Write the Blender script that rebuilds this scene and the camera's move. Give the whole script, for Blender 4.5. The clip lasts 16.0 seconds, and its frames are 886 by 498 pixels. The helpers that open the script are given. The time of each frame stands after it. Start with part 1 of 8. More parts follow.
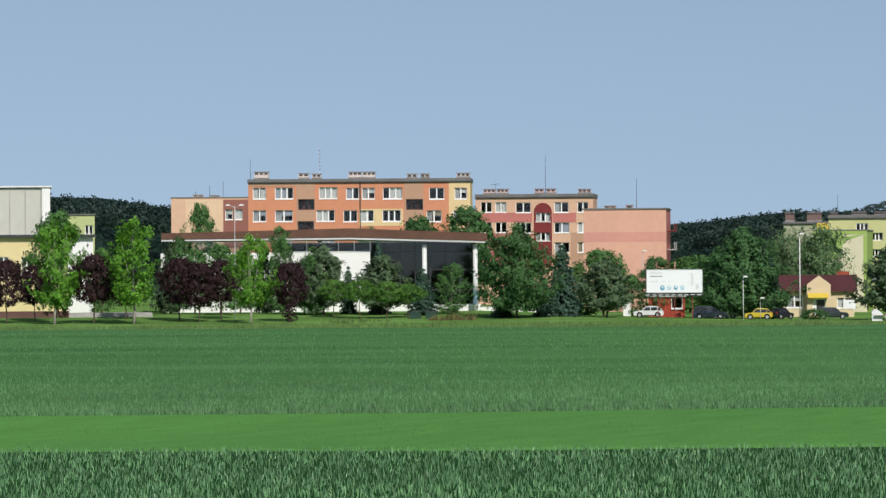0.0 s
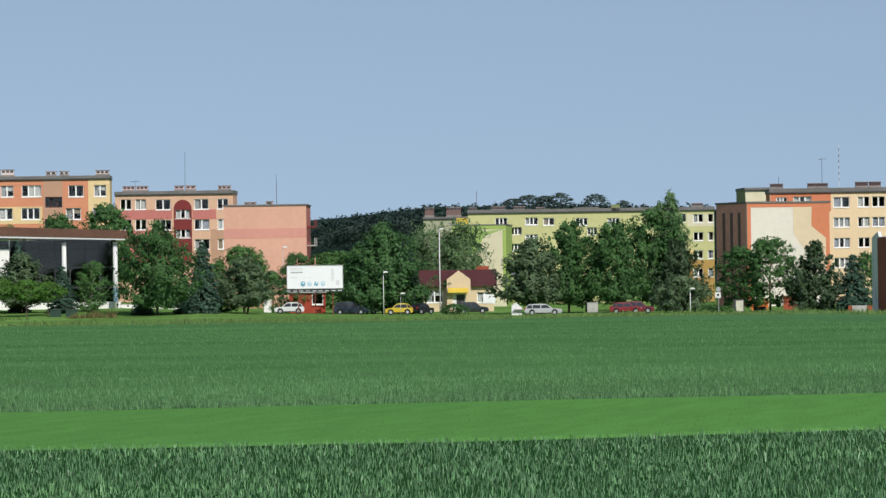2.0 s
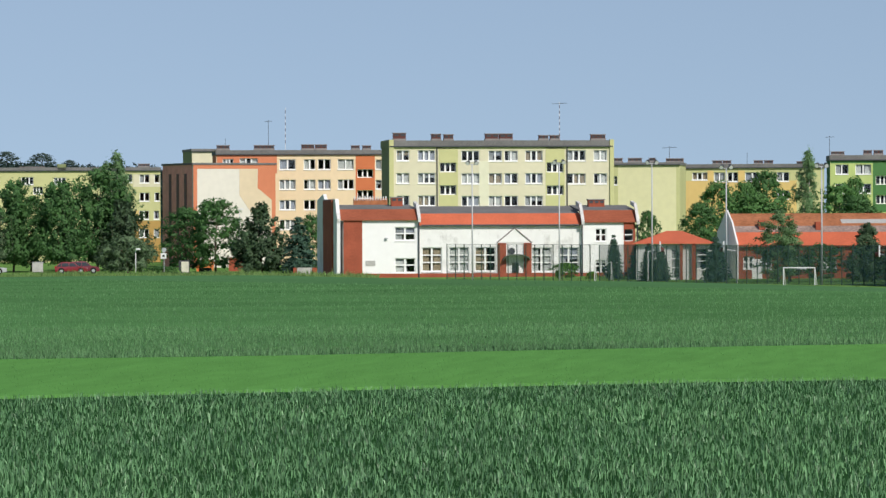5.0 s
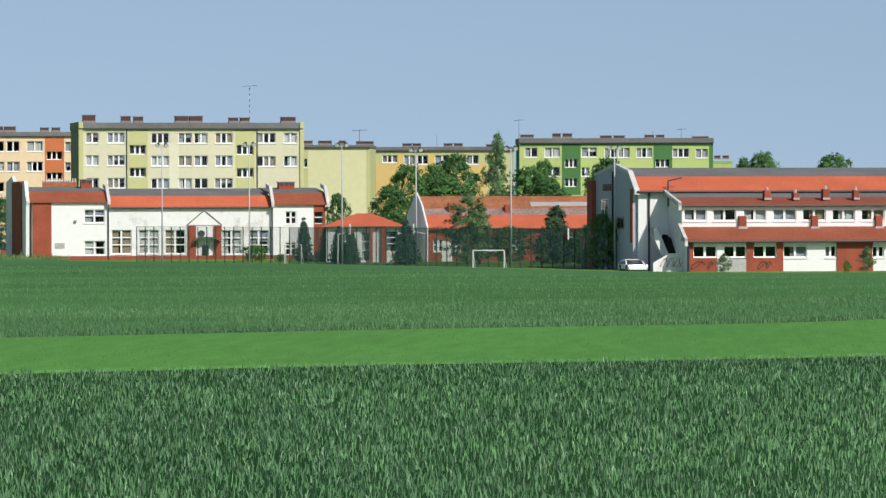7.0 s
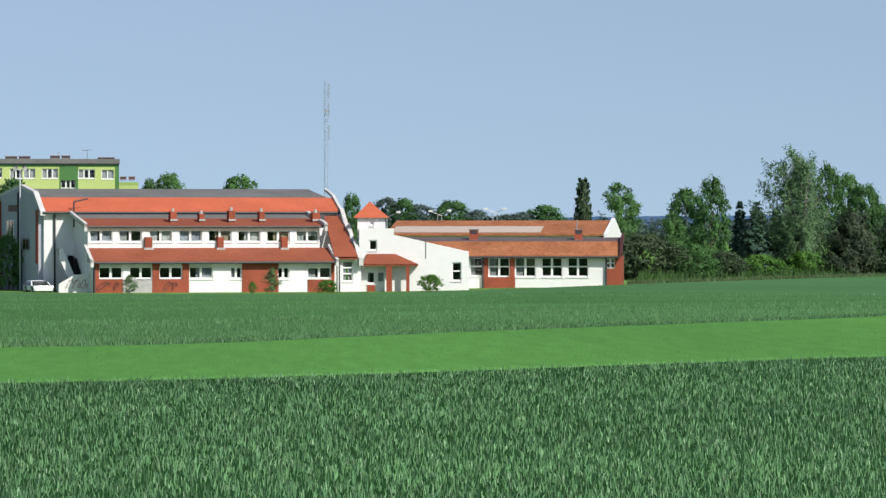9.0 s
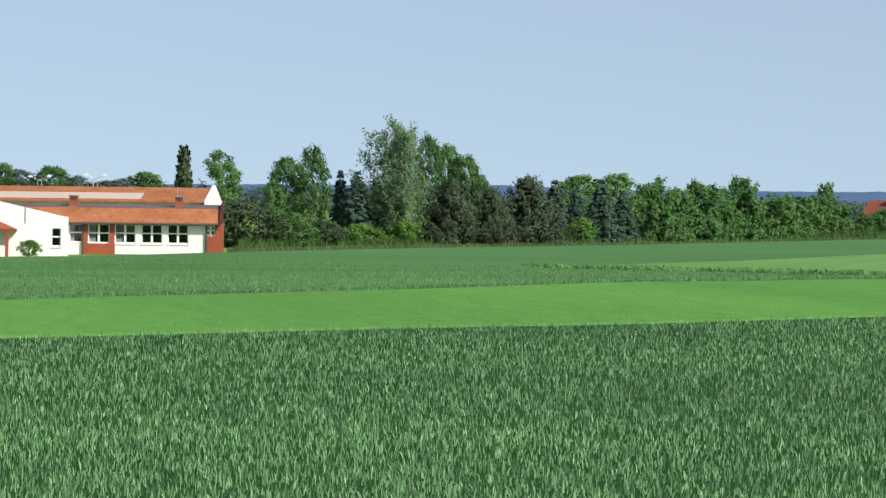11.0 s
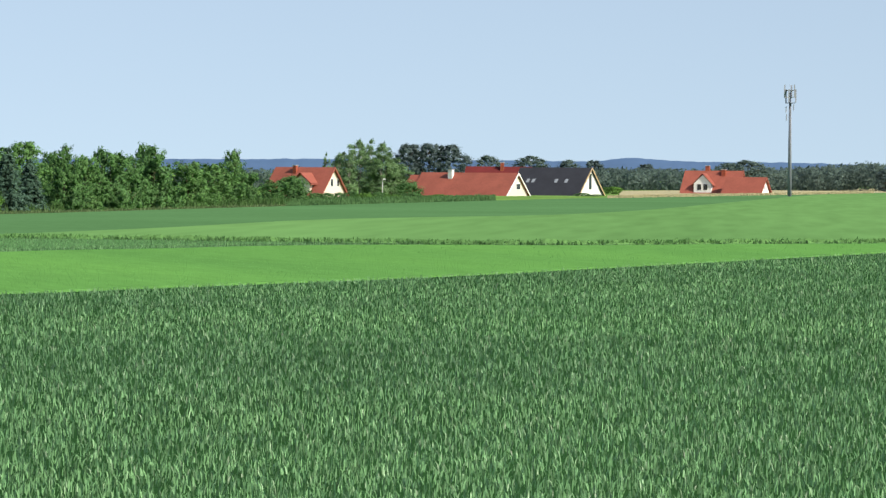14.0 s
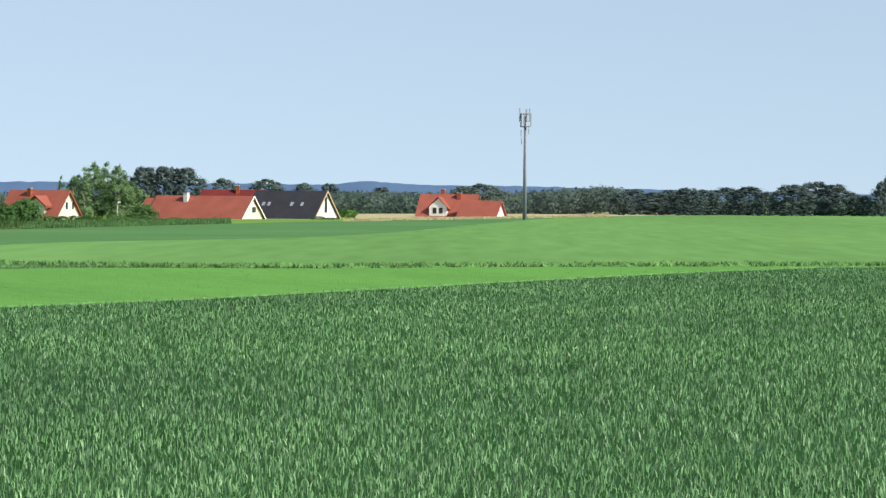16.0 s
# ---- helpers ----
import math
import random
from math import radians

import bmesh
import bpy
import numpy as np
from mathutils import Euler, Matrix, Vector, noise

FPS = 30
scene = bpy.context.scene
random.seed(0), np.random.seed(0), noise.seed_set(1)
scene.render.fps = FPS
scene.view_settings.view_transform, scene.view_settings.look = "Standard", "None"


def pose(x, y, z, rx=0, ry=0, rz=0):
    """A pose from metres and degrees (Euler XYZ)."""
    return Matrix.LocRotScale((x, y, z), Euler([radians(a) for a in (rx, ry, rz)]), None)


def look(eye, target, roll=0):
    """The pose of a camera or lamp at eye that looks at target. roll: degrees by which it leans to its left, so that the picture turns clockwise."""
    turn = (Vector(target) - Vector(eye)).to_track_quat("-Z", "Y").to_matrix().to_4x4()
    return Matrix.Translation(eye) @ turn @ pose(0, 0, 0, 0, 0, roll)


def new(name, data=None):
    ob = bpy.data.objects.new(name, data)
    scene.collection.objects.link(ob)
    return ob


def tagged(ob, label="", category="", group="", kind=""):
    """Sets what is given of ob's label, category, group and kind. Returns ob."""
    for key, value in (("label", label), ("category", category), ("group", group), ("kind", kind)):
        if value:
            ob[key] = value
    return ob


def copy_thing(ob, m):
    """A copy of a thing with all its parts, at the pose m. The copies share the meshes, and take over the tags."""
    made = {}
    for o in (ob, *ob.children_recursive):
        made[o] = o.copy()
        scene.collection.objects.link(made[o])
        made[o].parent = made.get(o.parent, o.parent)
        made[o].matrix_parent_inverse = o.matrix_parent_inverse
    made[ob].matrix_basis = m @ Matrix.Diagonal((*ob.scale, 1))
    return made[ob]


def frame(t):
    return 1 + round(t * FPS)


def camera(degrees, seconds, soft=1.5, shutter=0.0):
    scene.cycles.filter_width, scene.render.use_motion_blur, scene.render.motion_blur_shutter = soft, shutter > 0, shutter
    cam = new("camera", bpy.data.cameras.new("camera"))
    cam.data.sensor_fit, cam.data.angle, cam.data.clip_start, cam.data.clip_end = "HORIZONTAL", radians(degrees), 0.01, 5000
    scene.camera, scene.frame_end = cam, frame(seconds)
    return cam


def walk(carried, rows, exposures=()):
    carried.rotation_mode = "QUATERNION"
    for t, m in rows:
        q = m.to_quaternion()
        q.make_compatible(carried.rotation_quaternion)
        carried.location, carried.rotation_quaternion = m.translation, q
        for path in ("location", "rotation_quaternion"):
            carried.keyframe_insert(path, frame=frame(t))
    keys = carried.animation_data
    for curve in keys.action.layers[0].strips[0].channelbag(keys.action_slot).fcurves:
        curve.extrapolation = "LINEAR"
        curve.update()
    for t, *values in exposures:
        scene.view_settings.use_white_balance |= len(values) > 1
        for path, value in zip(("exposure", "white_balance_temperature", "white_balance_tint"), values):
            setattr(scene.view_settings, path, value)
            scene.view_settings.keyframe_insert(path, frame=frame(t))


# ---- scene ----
# Bearings u and elevations v are in 1/8000 rad, seen from the camera's stand; u = 0 is the y axis.
EYE = Vector((0.0, 0.0, 5.6))
LENS = 8000.0
cam = camera(2 * math.degrees(math.atan(784 / LENS)), 16.0, soft=1.42)


def heading(u, v, roll):
    h = u / LENS
    way = Vector((math.sin(h), math.cos(h), math.tan(v / LENS)))
    return look(EYE, EYE + way * 100, roll)


WALK = [
    (0, -0.0, 43.3, -0.37),
    (0.5, 197.9, 38.7, -0.48),
    (1, 397.4, 30.9, -0.77),
    (1.5, 560.4, 31.2, -0.87),
    (2, 636.2, 30.3, -0.82),
    (2.5, 750.5, 35.0, -0.22),
    (2.7, 826.2, 40.8, -0.15),
    (3, 950.9, 53.0, 0.00),
    (3.5, 1147.4, 51.0, -0.10),
    (4, 1315.9, 26.2, -0.12),
    (4.2, 1371.7, 9.6, -0.16),
    (6.3, 1972.9, -89.1, 0.06),
    (6.5, 2012.4, -85.4, 0.09),
    (7, 2163.3, -80.3, -0.14),
    (7.2, 2253.5, -77.5, -0.23),
    (7.5, 2413.7, -59.1, -0.44),
    (8, 2634.1, -39.8, -0.54),
    (8.5, 2924.0, -35.1, -0.42),
    (9, 3213.3, -44.4, -0.03),
    (9.5, 3430.3, -61.0, 0.10),
    (9.7, 3508.9, -66.2, 0.11),
    (11.8, 4182.1, -106.3, 0.90),
    (12, 4258.9, -107.4, 0.86),
    (12.5, 4450.9, -116.0, 0.73),
    (13, 4637.5, -123.2, 0.62),
    (13.5, 4817.0, -131.9, 0.36),
    (14, 4968.6, -144.5, 0.35),
    (14.5, 5092.9, -143.0, 0.44),
    (15, 5199.6, -133.2, 0.34),
    (15.5, 5316.3, -115.9, 0.31),
    (16, 5436.2, -100.3, 0.42),
]
walk(cam, [(t, heading(u, v, r)) for t, u, v, r in WALK],
     exposures=[(0, 0.1, 6500, 10), (3.0, 0.12, 6500, 10), (4.2, 0.2, 6500, 10), (6.3, 0.2, 6500, 10), (7.0, 0.22, 6500, 10), (8.0, 0.34, 6480, 10), (9.0, 0.4, 6500, 10), (9.7, 0.38, 6550, 10), (11.8, 0.82, 7050, 10), (13.5, 0.87, 7050, 10), (16, 0.93, 7050, 10)])

# ---- sky and sun ----
SUN_HEADING, SUN_HEIGHT = radians(162), radians(38)
world = bpy.data.worlds.new("sky")
scene.world = world
world.use_nodes = True
wn = world.node_tree.nodes
sky = wn.new("ShaderNodeTexSky")
sky.sky_type, sky.sun_disc = "NISHITA", False
sky.sun_elevation, sky.sun_rotation = SUN_HEIGHT, SUN_HEADING
sky.air_density, sky.dust_density, sky.ozone_density = 1.0, 0.7, 2.5
# a clear sky: the band just over the horizon is read from a little higher up
coord, lift, unit = wn.new("ShaderNodeTexCoord"), wn.new("ShaderNodeVectorMath"), wn.new("ShaderNodeVectorMath")
lift.inputs[1].default_value = (0, 0, 0.16)
unit.operation = "NORMALIZE"
world.node_tree.links.new(coord.outputs["Generated"], lift.inputs[0])
world.node_tree.links.new(lift.outputs[0], unit.inputs[0])
world.node_tree.links.new(unit.outputs[0], sky.inputs["Vector"])
pale = wn.new("ShaderNodeHueSaturation")
pale.inputs["Saturation"].default_value, pale.inputs["Hue"].default_value = 0.82, 0.5
world.node_tree.links.new(sky.outputs[0], pale.inputs["Color"])
world.node_tree.links.new(pale.outputs[0], wn["Background"].inputs[0])
wn["Background"].inputs[1].default_value = 0.09
sun = new("sun", bpy.data.lights.new("sun", "SUN"))
sun.data.energy, sun.data.angle, sun.data.color = 3.4, radians(0.6), (1.0, 0.95, 0.88)
sun_way = Vector((math.sin(SUN_HEADING) * math.cos(SUN_HEIGHT), math.cos(SUN_HEADING) * math.cos(SUN_HEIGHT), math.sin(SUN_HEIGHT)))
sun.matrix_world = look(sun_way * 50, (0, 0, 0))


# ---- materials ----
def material(name, color, rough=0.8, vary=0.18, coarse=0.25, fine=4.0, bump=0.15, metal=0.0, islands=0.0, tint=None, spec=0.3, sheer=0.0, stretch=(1, 1, 1), turn=0.0):
    m = bpy.data.materials.new(name)
    m.use_nodes = True
    nt = m.node_tree
    n, link = nt.nodes, nt.links.new
    b = n["Principled BSDF"]
    b.inputs["Roughness"].default_value, b.inputs["Metallic"].default_value = rough, metal
    b.inputs["Specular IOR Level"].default_value = spec
    geo = n.new("ShaderNodeNewGeometry")
    place = n.new("ShaderNodeMapping")
    place.inputs["Scale"].default_value = stretch
    if turn:
        place.vector_type = "TEXTURE"
        place.inputs["Scale"].default_value, place.inputs["Rotation"].default_value = [1 / k for k in stretch], (0, 0, -turn)
    link(geo.outputs["Position"], place.inputs["Vector"])
    big, small = n.new("ShaderNodeTexNoise"), n.new("ShaderNodeTexNoise")
    big.inputs["Scale"].default_value, small.inputs["Scale"].default_value = coarse, fine
    big.inputs["Detail"].default_value = small.inputs["Detail"].default_value = 5
    for node in (big, small):
        link(place.outputs[0], node.inputs["Vector"])
    add = n.new("ShaderNodeMath")
    add.operation = "ADD"
    link(big.outputs["Fac"], add.inputs[0])
    link(small.outputs["Fac"], add.inputs[1])
    span = n.new("ShaderNodeMapRange")
    span.inputs["From Min"].default_value, span.inputs["From Max"].default_value = 0.7, 1.3
    span.inputs["To Min"].default_value, span.inputs["To Max"].default_value = 1 - vary, 1 + vary
    link(add.outputs[0], span.inputs["Value"])
    mix = n.new("ShaderNodeMix")
    mix.data_type = "RGBA"
    mix.inputs[6].default_value = (*color, 1)
    mix.inputs[7].default_value = (*(tint or color), 1)
    link(big.outputs["Fac"], mix.inputs[0])
    hsv = n.new("ShaderNodeHueSaturation")
    link(mix.outputs[2], hsv.inputs["Color"])
    last = span.outputs[0]
    if islands:
        ran = n.new("ShaderNodeMapRange")
        ran.inputs["To Min"].default_value, ran.inputs["To Max"].default_value = 1 - islands, 1 + islands
        link(geo.outputs["Random Per Island"], ran.inputs["Value"])
        mul = n.new("ShaderNodeMath")
        mul.operation = "MULTIPLY"
        link(last, mul.inputs[0])
        link(ran.outputs[0], mul.inputs[1])
        last = mul.outputs[0]
    link(last, hsv.inputs["Value"])
    link(hsv.outputs[0], b.inputs["Base Color"])
    if bump:
        bm_node = n.new("ShaderNodeBump")
        bm_node.inputs["Strength"].default_value, bm_node.inputs["Distance"].default_value = bump, 0.05
        link(small.outputs["Fac"], bm_node.inputs["Height"])
        link(bm_node.outputs[0], b.inputs["Normal"])
    if sheer:
        thin = n.new("ShaderNodeBsdfTranslucent")
        link(hsv.outputs[0], thin.inputs["Color"])
        both = n.new("ShaderNodeMixShader")
        both.inputs[0].default_value = sheer
        link(b.outputs[0], both.inputs[1])
        link(thin.outputs[0], both.inputs[2])
        link(both.outputs[0], n["Material Output"].inputs["Surface"])
    return m


def stained(name):
    """White render with grey blotches and streaks where damp and flaking paint show."""
    m = material(name, (0.8, 0.795, 0.775), 0.85, 0.05, 0.3, 1.5, 0.05, tint=(0.74, 0.735, 0.715))
    n, link = m.node_tree.nodes, m.node_tree.links.new
    b = n["Principled BSDF"]
    clean = b.inputs["Base Color"].links[0].from_socket
    geo, place, blot, ramp, mix = (n.new("ShaderNode" + k) for k in ("NewGeometry", "Mapping", "TexNoise", "MapRange", "Mix"))
    place.inputs["Scale"].default_value = (1, 1, 0.7)
    blot.inputs["Scale"].default_value, blot.inputs["Detail"].default_value, blot.inputs["Roughness"].default_value = 0.42, 7, 0.7
    ramp.inputs["From Min"].default_value, ramp.inputs["From Max"].default_value = 0.54, 0.68
    ramp.inputs["To Max"].default_value = 0.75
    mix.data_type = "RGBA"
    mix.inputs[7].default_value = (0.4, 0.385, 0.36, 1)
    link(geo.outputs["Position"], place.inputs["Vector"])
    link(place.outputs[0], blot.inputs["Vector"])
    link(blot.outputs["Fac"], ramp.inputs["Value"])
    link(ramp.outputs[0], mix.inputs[0])
    link(clean, mix.inputs[6])
    link(mix.outputs[2], b.inputs["Base Color"])
    return m


def srgb(r, g, b):
    return tuple((c / 255 / 12.92) if c < 11 else ((c / 255 + 0.055) / 1.055) ** 2.4 for c in (r, g, b))


PAINT = {}


def plaster(key, r, g, b, vary=0.05):
    """Painted render of a facade; r, g, b are the paint's colour card values."""
    if key not in PAINT:
        l = 0.3 * r + 0.59 * g + 0.11 * b
        PAINT[key] = material(key, tuple(c * 0.86 for c in srgb(*(l + (c - l) * 0.9 for c in (r, g, b)))), 0.85, vary, 0.12, 1.2, 0.04)
    return PAINT[key]


def glass_material():
    m = bpy.data.materials.new("window_glass")
    m.use_nodes = True
    n, link = m.node_tree.nodes, m.node_tree.links.new
    n.remove(n["Principled BSDF"])
    clear, gloss, mix, fres = n.new("ShaderNodeBsdfTransparent"), n.new("ShaderNodeBsdfGlossy"), n.new("ShaderNodeMixShader"), n.new("ShaderNodeFresnel")
    clear.inputs[0].default_value = (0.75, 0.78, 0.78, 1)
    gloss.inputs["Roughness"].default_value = 0.03
    fres.inputs[0].default_value = 1.5
    link(fres.outputs[0], mix.inputs[0])
    link(clear.outputs[0], mix.inputs[1])
    link(gloss.outputs[0], mix.inputs[2])
    link(mix.outputs[0], n["Material Output"].inputs["Surface"])
    return m


GLASS = glass_material()
PVC = material("white_window_plastic", (0.8, 0.8, 0.78), 0.4, 0.04)
CURTAIN = material("net_curtain", (0.8, 0.8, 0.78), 0.9, 0.12, 0.6, 9.0, 0.1)
CURTAIN_WARM = material("coloured_curtain", (0.5, 0.4, 0.28), 0.9, 0.2, 0.6, 9.0, 0.1)
CURTAIN_GREY = material("grey_net_curtain", (0.55, 0.56, 0.57), 0.9, 0.12, 0.6, 9.0, 0.1)
CURTAIN_LILAC = material("pale_blue_grey_curtain", (0.5, 0.52, 0.6), 0.9, 0.12, 0.6, 9.0, 0.1)
# near-black room surfaces keep the indoor dimness in their colour
ROOM = material("room_shade_tone", (0.1, 0.09, 0.08), 0.9, 0.1)
FELT = material("grey_roofing_felt", (0.16, 0.158, 0.152), 0.9, 0.25, 0.3, 5.0, 0.3)
TILE_RED = material("red_clay_tile", (0.315, 0.083, 0.038), 0.75, 0.25, 0.35, 6.0, 0.5, tint=(0.25, 0.075, 0.04))
TILE_BRIGHT = material("bright_orange_clay_tile", (0.52, 0.125, 0.06), 0.75, 0.16, 0.35, 6.0, 0.5)
TILE_OLD = material("weathered_orange_clay_tile", (0.43, 0.15, 0.055), 0.8, 0.38, 0.5, 3.0, 0.5, tint=(0.28, 0.12, 0.062))
TILE_MAROON = material("maroon_roof_sheet", (0.082, 0.027, 0.028), 0.6, 0.2, 0.4, 5.0, 0.2)
TILE_GREY = material("anthracite_roof_tile", (0.035, 0.037, 0.045), 0.6, 0.2, 0.4, 5.0, 0.3)
TILE_FAR = material("red_concrete_roof_tile", (0.275, 0.08, 0.055), 0.7, 0.2, 0.3, 4.0, 0.3)
BRICK = material("red_clinker_brick", (0.3, 0.075, 0.04), 0.85, 0.25, 0.6, 9.0, 0.4)
WHITEWALL = material("white_school_render", (0.83, 0.825, 0.81), 0.85, 0.03, 0.3, 1.5, 0.05, tint=(0.78, 0.775, 0.76))
STAINED = stained("stained_white_render")
BROWNWOOD = material("brown_painted_wood", (0.09, 0.05, 0.045), 0.6, 0.15)
CONCRETE = material("weathered_concrete", (0.4, 0.39, 0.37), 0.9, 0.2, 0.5, 5.0, 0.3)
CAPSLAB = material("grey_mortar_slab", (0.24, 0.22, 0.21), 0.9, 0.2, 0.5, 5.0, 0.3)
STEEL = material("galvanised_steel", (0.45, 0.46, 0.47), 0.45, 0.12, 1.0, 10.0, 0.05, metal=0.6)
DARKSTEEL = material("dark_painted_steel", (0.05, 0.055, 0.06), 0.5, 0.2)
WHITESTEEL = material("white_painted_steel", (0.7, 0.7, 0.7), 0.5, 0.1)
FADEDRED = material("dark_red_brown_paint", (0.1, 0.06, 0.06), 0.6, 0.1)
GALV = material("dull_galvanised_pole", (0.46, 0.47, 0.49), 0.6, 0.1, 1.0, 8.0, 0.05)
REDSTEEL = material("red_painted_steel", (0.2, 0.05, 0.04), 0.5, 0.1)
BARK = material("grey_brown_bark", (0.11, 0.085, 0.06), 0.95, 0.35, 1.5, 12.0, 0.6)
BIRCHBARK = material("pale_bark", (0.3, 0.28, 0.24), 0.9, 0.4, 2.0, 9.0, 0.4)


def leaf(name, color, islands=0.35, tint=None, sheer=0.38):
    return material(name, color, 0.6, 0.22, 0.35, 2.0, 0, islands=islands * 0.75, tint=tint, sheer=sheer)


LEAF_MAPLE = leaf("fresh_maple_leaf", (0.109, 0.290, 0.029), tint=(0.174, 0.392, 0.043))
LEAF_OAK = leaf("deep_green_leaf", (0.062, 0.155, 0.050), 0.3, tint=(0.090, 0.205, 0.058))
LEAF_BELT = leaf("fresh_dark_green_leaf", (0.07, 0.175, 0.055), 0.3, tint=(0.105, 0.24, 0.066))
LEAF_DULL = leaf("dull_dark_bush_leaf", (0.062, 0.105, 0.05), 0.25, tint=(0.08, 0.125, 0.058))
LEAF_LIME = leaf("mid_green_leaf", (0.092, 0.214, 0.062), 0.3, tint=(0.122, 0.262, 0.075))
LEAF_PLUM = leaf("dark_purple_leaf", (0.042, 0.021, 0.025), tint=(0.06, 0.028, 0.031))
LEAF_WILLOW = leaf("grey_green_leaf", (0.15, 0.258, 0.112), 0.2, tint=(0.185, 0.295, 0.14), sheer=0.5)
LEAF_BIRCH = leaf("light_birch_leaf", (0.135, 0.25, 0.1), 0.25, tint=(0.175, 0.295, 0.13))
LEAF_POPLAR = leaf("silvery_poplar_leaf", (0.105, 0.215, 0.085), 0.3, tint=(0.165, 0.275, 0.135))
LEAF_BUSH = leaf("bright_bush_leaf", (0.09, 0.215, 0.036), tint=(0.124, 0.268, 0.05))
LEAF_SPRUCE = leaf("blue_green_needle", (0.061, 0.131, 0.086), tint=(0.096, 0.174, 0.122))
LEAF_PINE = leaf("dark_pine_needle", (0.062, 0.114, 0.055), 0.3, tint=(0.085, 0.142, 0.07))
LEAF_BROWN = leaf("dull_brown_green_needle", (0.059, 0.094, 0.052), 0.25, tint=(0.08, 0.116, 0.062))
# LEAF_FAR and LEAF_FARDARK have distance haze mixed into their leaf colours
LEAF_FAR = leaf("hazed_grey_green_leaf", (0.122, 0.185, 0.16), 0.02, tint=(0.132, 0.196, 0.168), sheer=0.55)
LEAF_HILL = leaf("hill_wood_leaf", (0.04, 0.072, 0.06), 0.03, tint=(0.046, 0.08, 0.066), sheer=0.35)
LEAF_FARDARK = leaf("hazed_dark_leaf", (0.092, 0.142, 0.138), 0.02, tint=(0.1, 0.15, 0.145), sheer=0.55)


# ---- mesh helpers ----
class Builder:
    """Collects boxes, tubes and faces for one mesh."""

    def __init__(self):
        self.v, self.f = [], []

    def poly(self, *pts):
        k = len(self.v)
        self.v += [tuple(p) for p in pts]
        self.f.append(tuple(range(k, k + len(pts))))
        return self

    def box(self, x0, x1, y0, y1, z0, z1):
        k = len(self.v)
        self.v += [(x, y, z) for z in (z0, z1) for x, y in ((x0, y0), (x1, y0), (x1, y1), (x0, y1))]
        self.f += [tuple(k + i for i in q) for q in ((3, 2, 1, 0), (4, 5, 6, 7), (0, 1, 5, 4), (1, 2, 6, 5), (2, 3, 7, 6), (3, 0, 4, 7))]
        return self

    def prism(self, outline, y0, y1):
        """Outline of (x, z), counter-clockwise seen from -y, pushed from y0 to y1."""
        k, n = len(self.v), len(outline)
        self.v += [(x, y0, z) for x, z in outline] + [(x, y1, z) for x, z in outline]
        self.f += [tuple(range(k, k + n)), tuple(range(k + 2 * n - 1, k + n - 1, -1))]
        self.f += [(k + i, k + n + i, k + n + (i + 1) % n, k + (i + 1) % n) for i in range(n)]
        return self

    def across(self, outline, x0, x1):
        """Outline of (y, z) pushed along x."""
        k, n = len(self.v), len(outline)
        self.v += [(x0, y, z) for y, z in outline] + [(x1, y, z) for y, z in outline]
        self.f += [tuple(range(k + n - 1, k - 1, -1)), tuple(range(k + n, k + 2 * n))]
        self.f += [(k + i, k + (i + 1) % n, k + n + (i + 1) % n, k + n + i) for i in range(n)]
        return self

    def tube(self, p0, p1, r0, r1=None, n=8):
        p0, p1 = Vector(p0), Vector(p1)
        r1 = r0 if r1 is None else r1
        q = (p1 - p0).to_track_quat("Z", "Y")
        k = len(self.v)
        for p, r in ((p0, r0), (p1, r1)):
            self.v += [tuple(p + q @ Vector((r * math.cos(2 * math.pi * i / n), r * math.sin(2 * math.pi * i / n), 0))) for i in range(n)]
        self.f += [(k + i, k + (i + 1) % n, k + n + (i + 1) % n, k + n + i) for i in range(n)]
        self.f += [tuple(range(k + n - 1, k - 1, -1)), tuple(range(k + n, k + 2 * n))]
        return self

    def pierced(self, x0, x1, z0, z1, y0, y1, holes=()):
        """A slab from y0 to y1 with rectangular holes (x0, x1, z0, z1) that go through it."""
        hs = [(max(a, x0), min(b, x1), max(c, z0), min(d, z1)) for a, b, c, d in holes]
        hs = [h for h in hs if h[1] - h[0] > 0.01 and h[3] - h[2] > 0.01]
        xs = sorted({x0, x1, *(h[0] for h in hs), *(h[1] for h in hs)})
        zs = sorted({z0, z1, *(h[2] for h in hs), *(h[3] for h in hs)})
        solid = [[not any(h[0] < (xs[i] + xs[i + 1]) / 2 < h[1] and h[2] < (zs[j] + zs[j + 1]) / 2 < h[3] for h in hs)
                  for j in range(len(zs) - 1)] for i in range(len(xs) - 1)]
        for i in range(len(xs) - 1):
            for j in range(len(zs) - 1):
                if not solid[i][j]:
                    continue
                a, b, c, d = xs[i], xs[i + 1], zs[j], zs[j + 1]
                self.poly((a, y0, c), (b, y0, c), (b, y0, d), (a, y0, d))
                self.poly((b, y1, c), (a, y1, c), (a, y1, d), (b, y1, d))
                if i == 0 or not solid[i - 1][j]:
                    self.poly((a, y1, c), (a, y0, c), (a, y0, d), (a, y1, d))
                if i == len(xs) - 2 or not solid[i + 1][j]:
                    self.poly((b, y0, c), (b, y1, c), (b, y1, d), (b, y0, d))
                if j == 0 or not solid[i][j - 1]:
                    self.poly((a, y1, c), (b, y1, c), (b, y0, c), (a, y0, c))
                if j == len(zs) - 2 or not solid[i][j + 1]:
                    self.poly((a, y0, d), (b, y0, d), (b, y1, d), (a, y1, d))
        return self

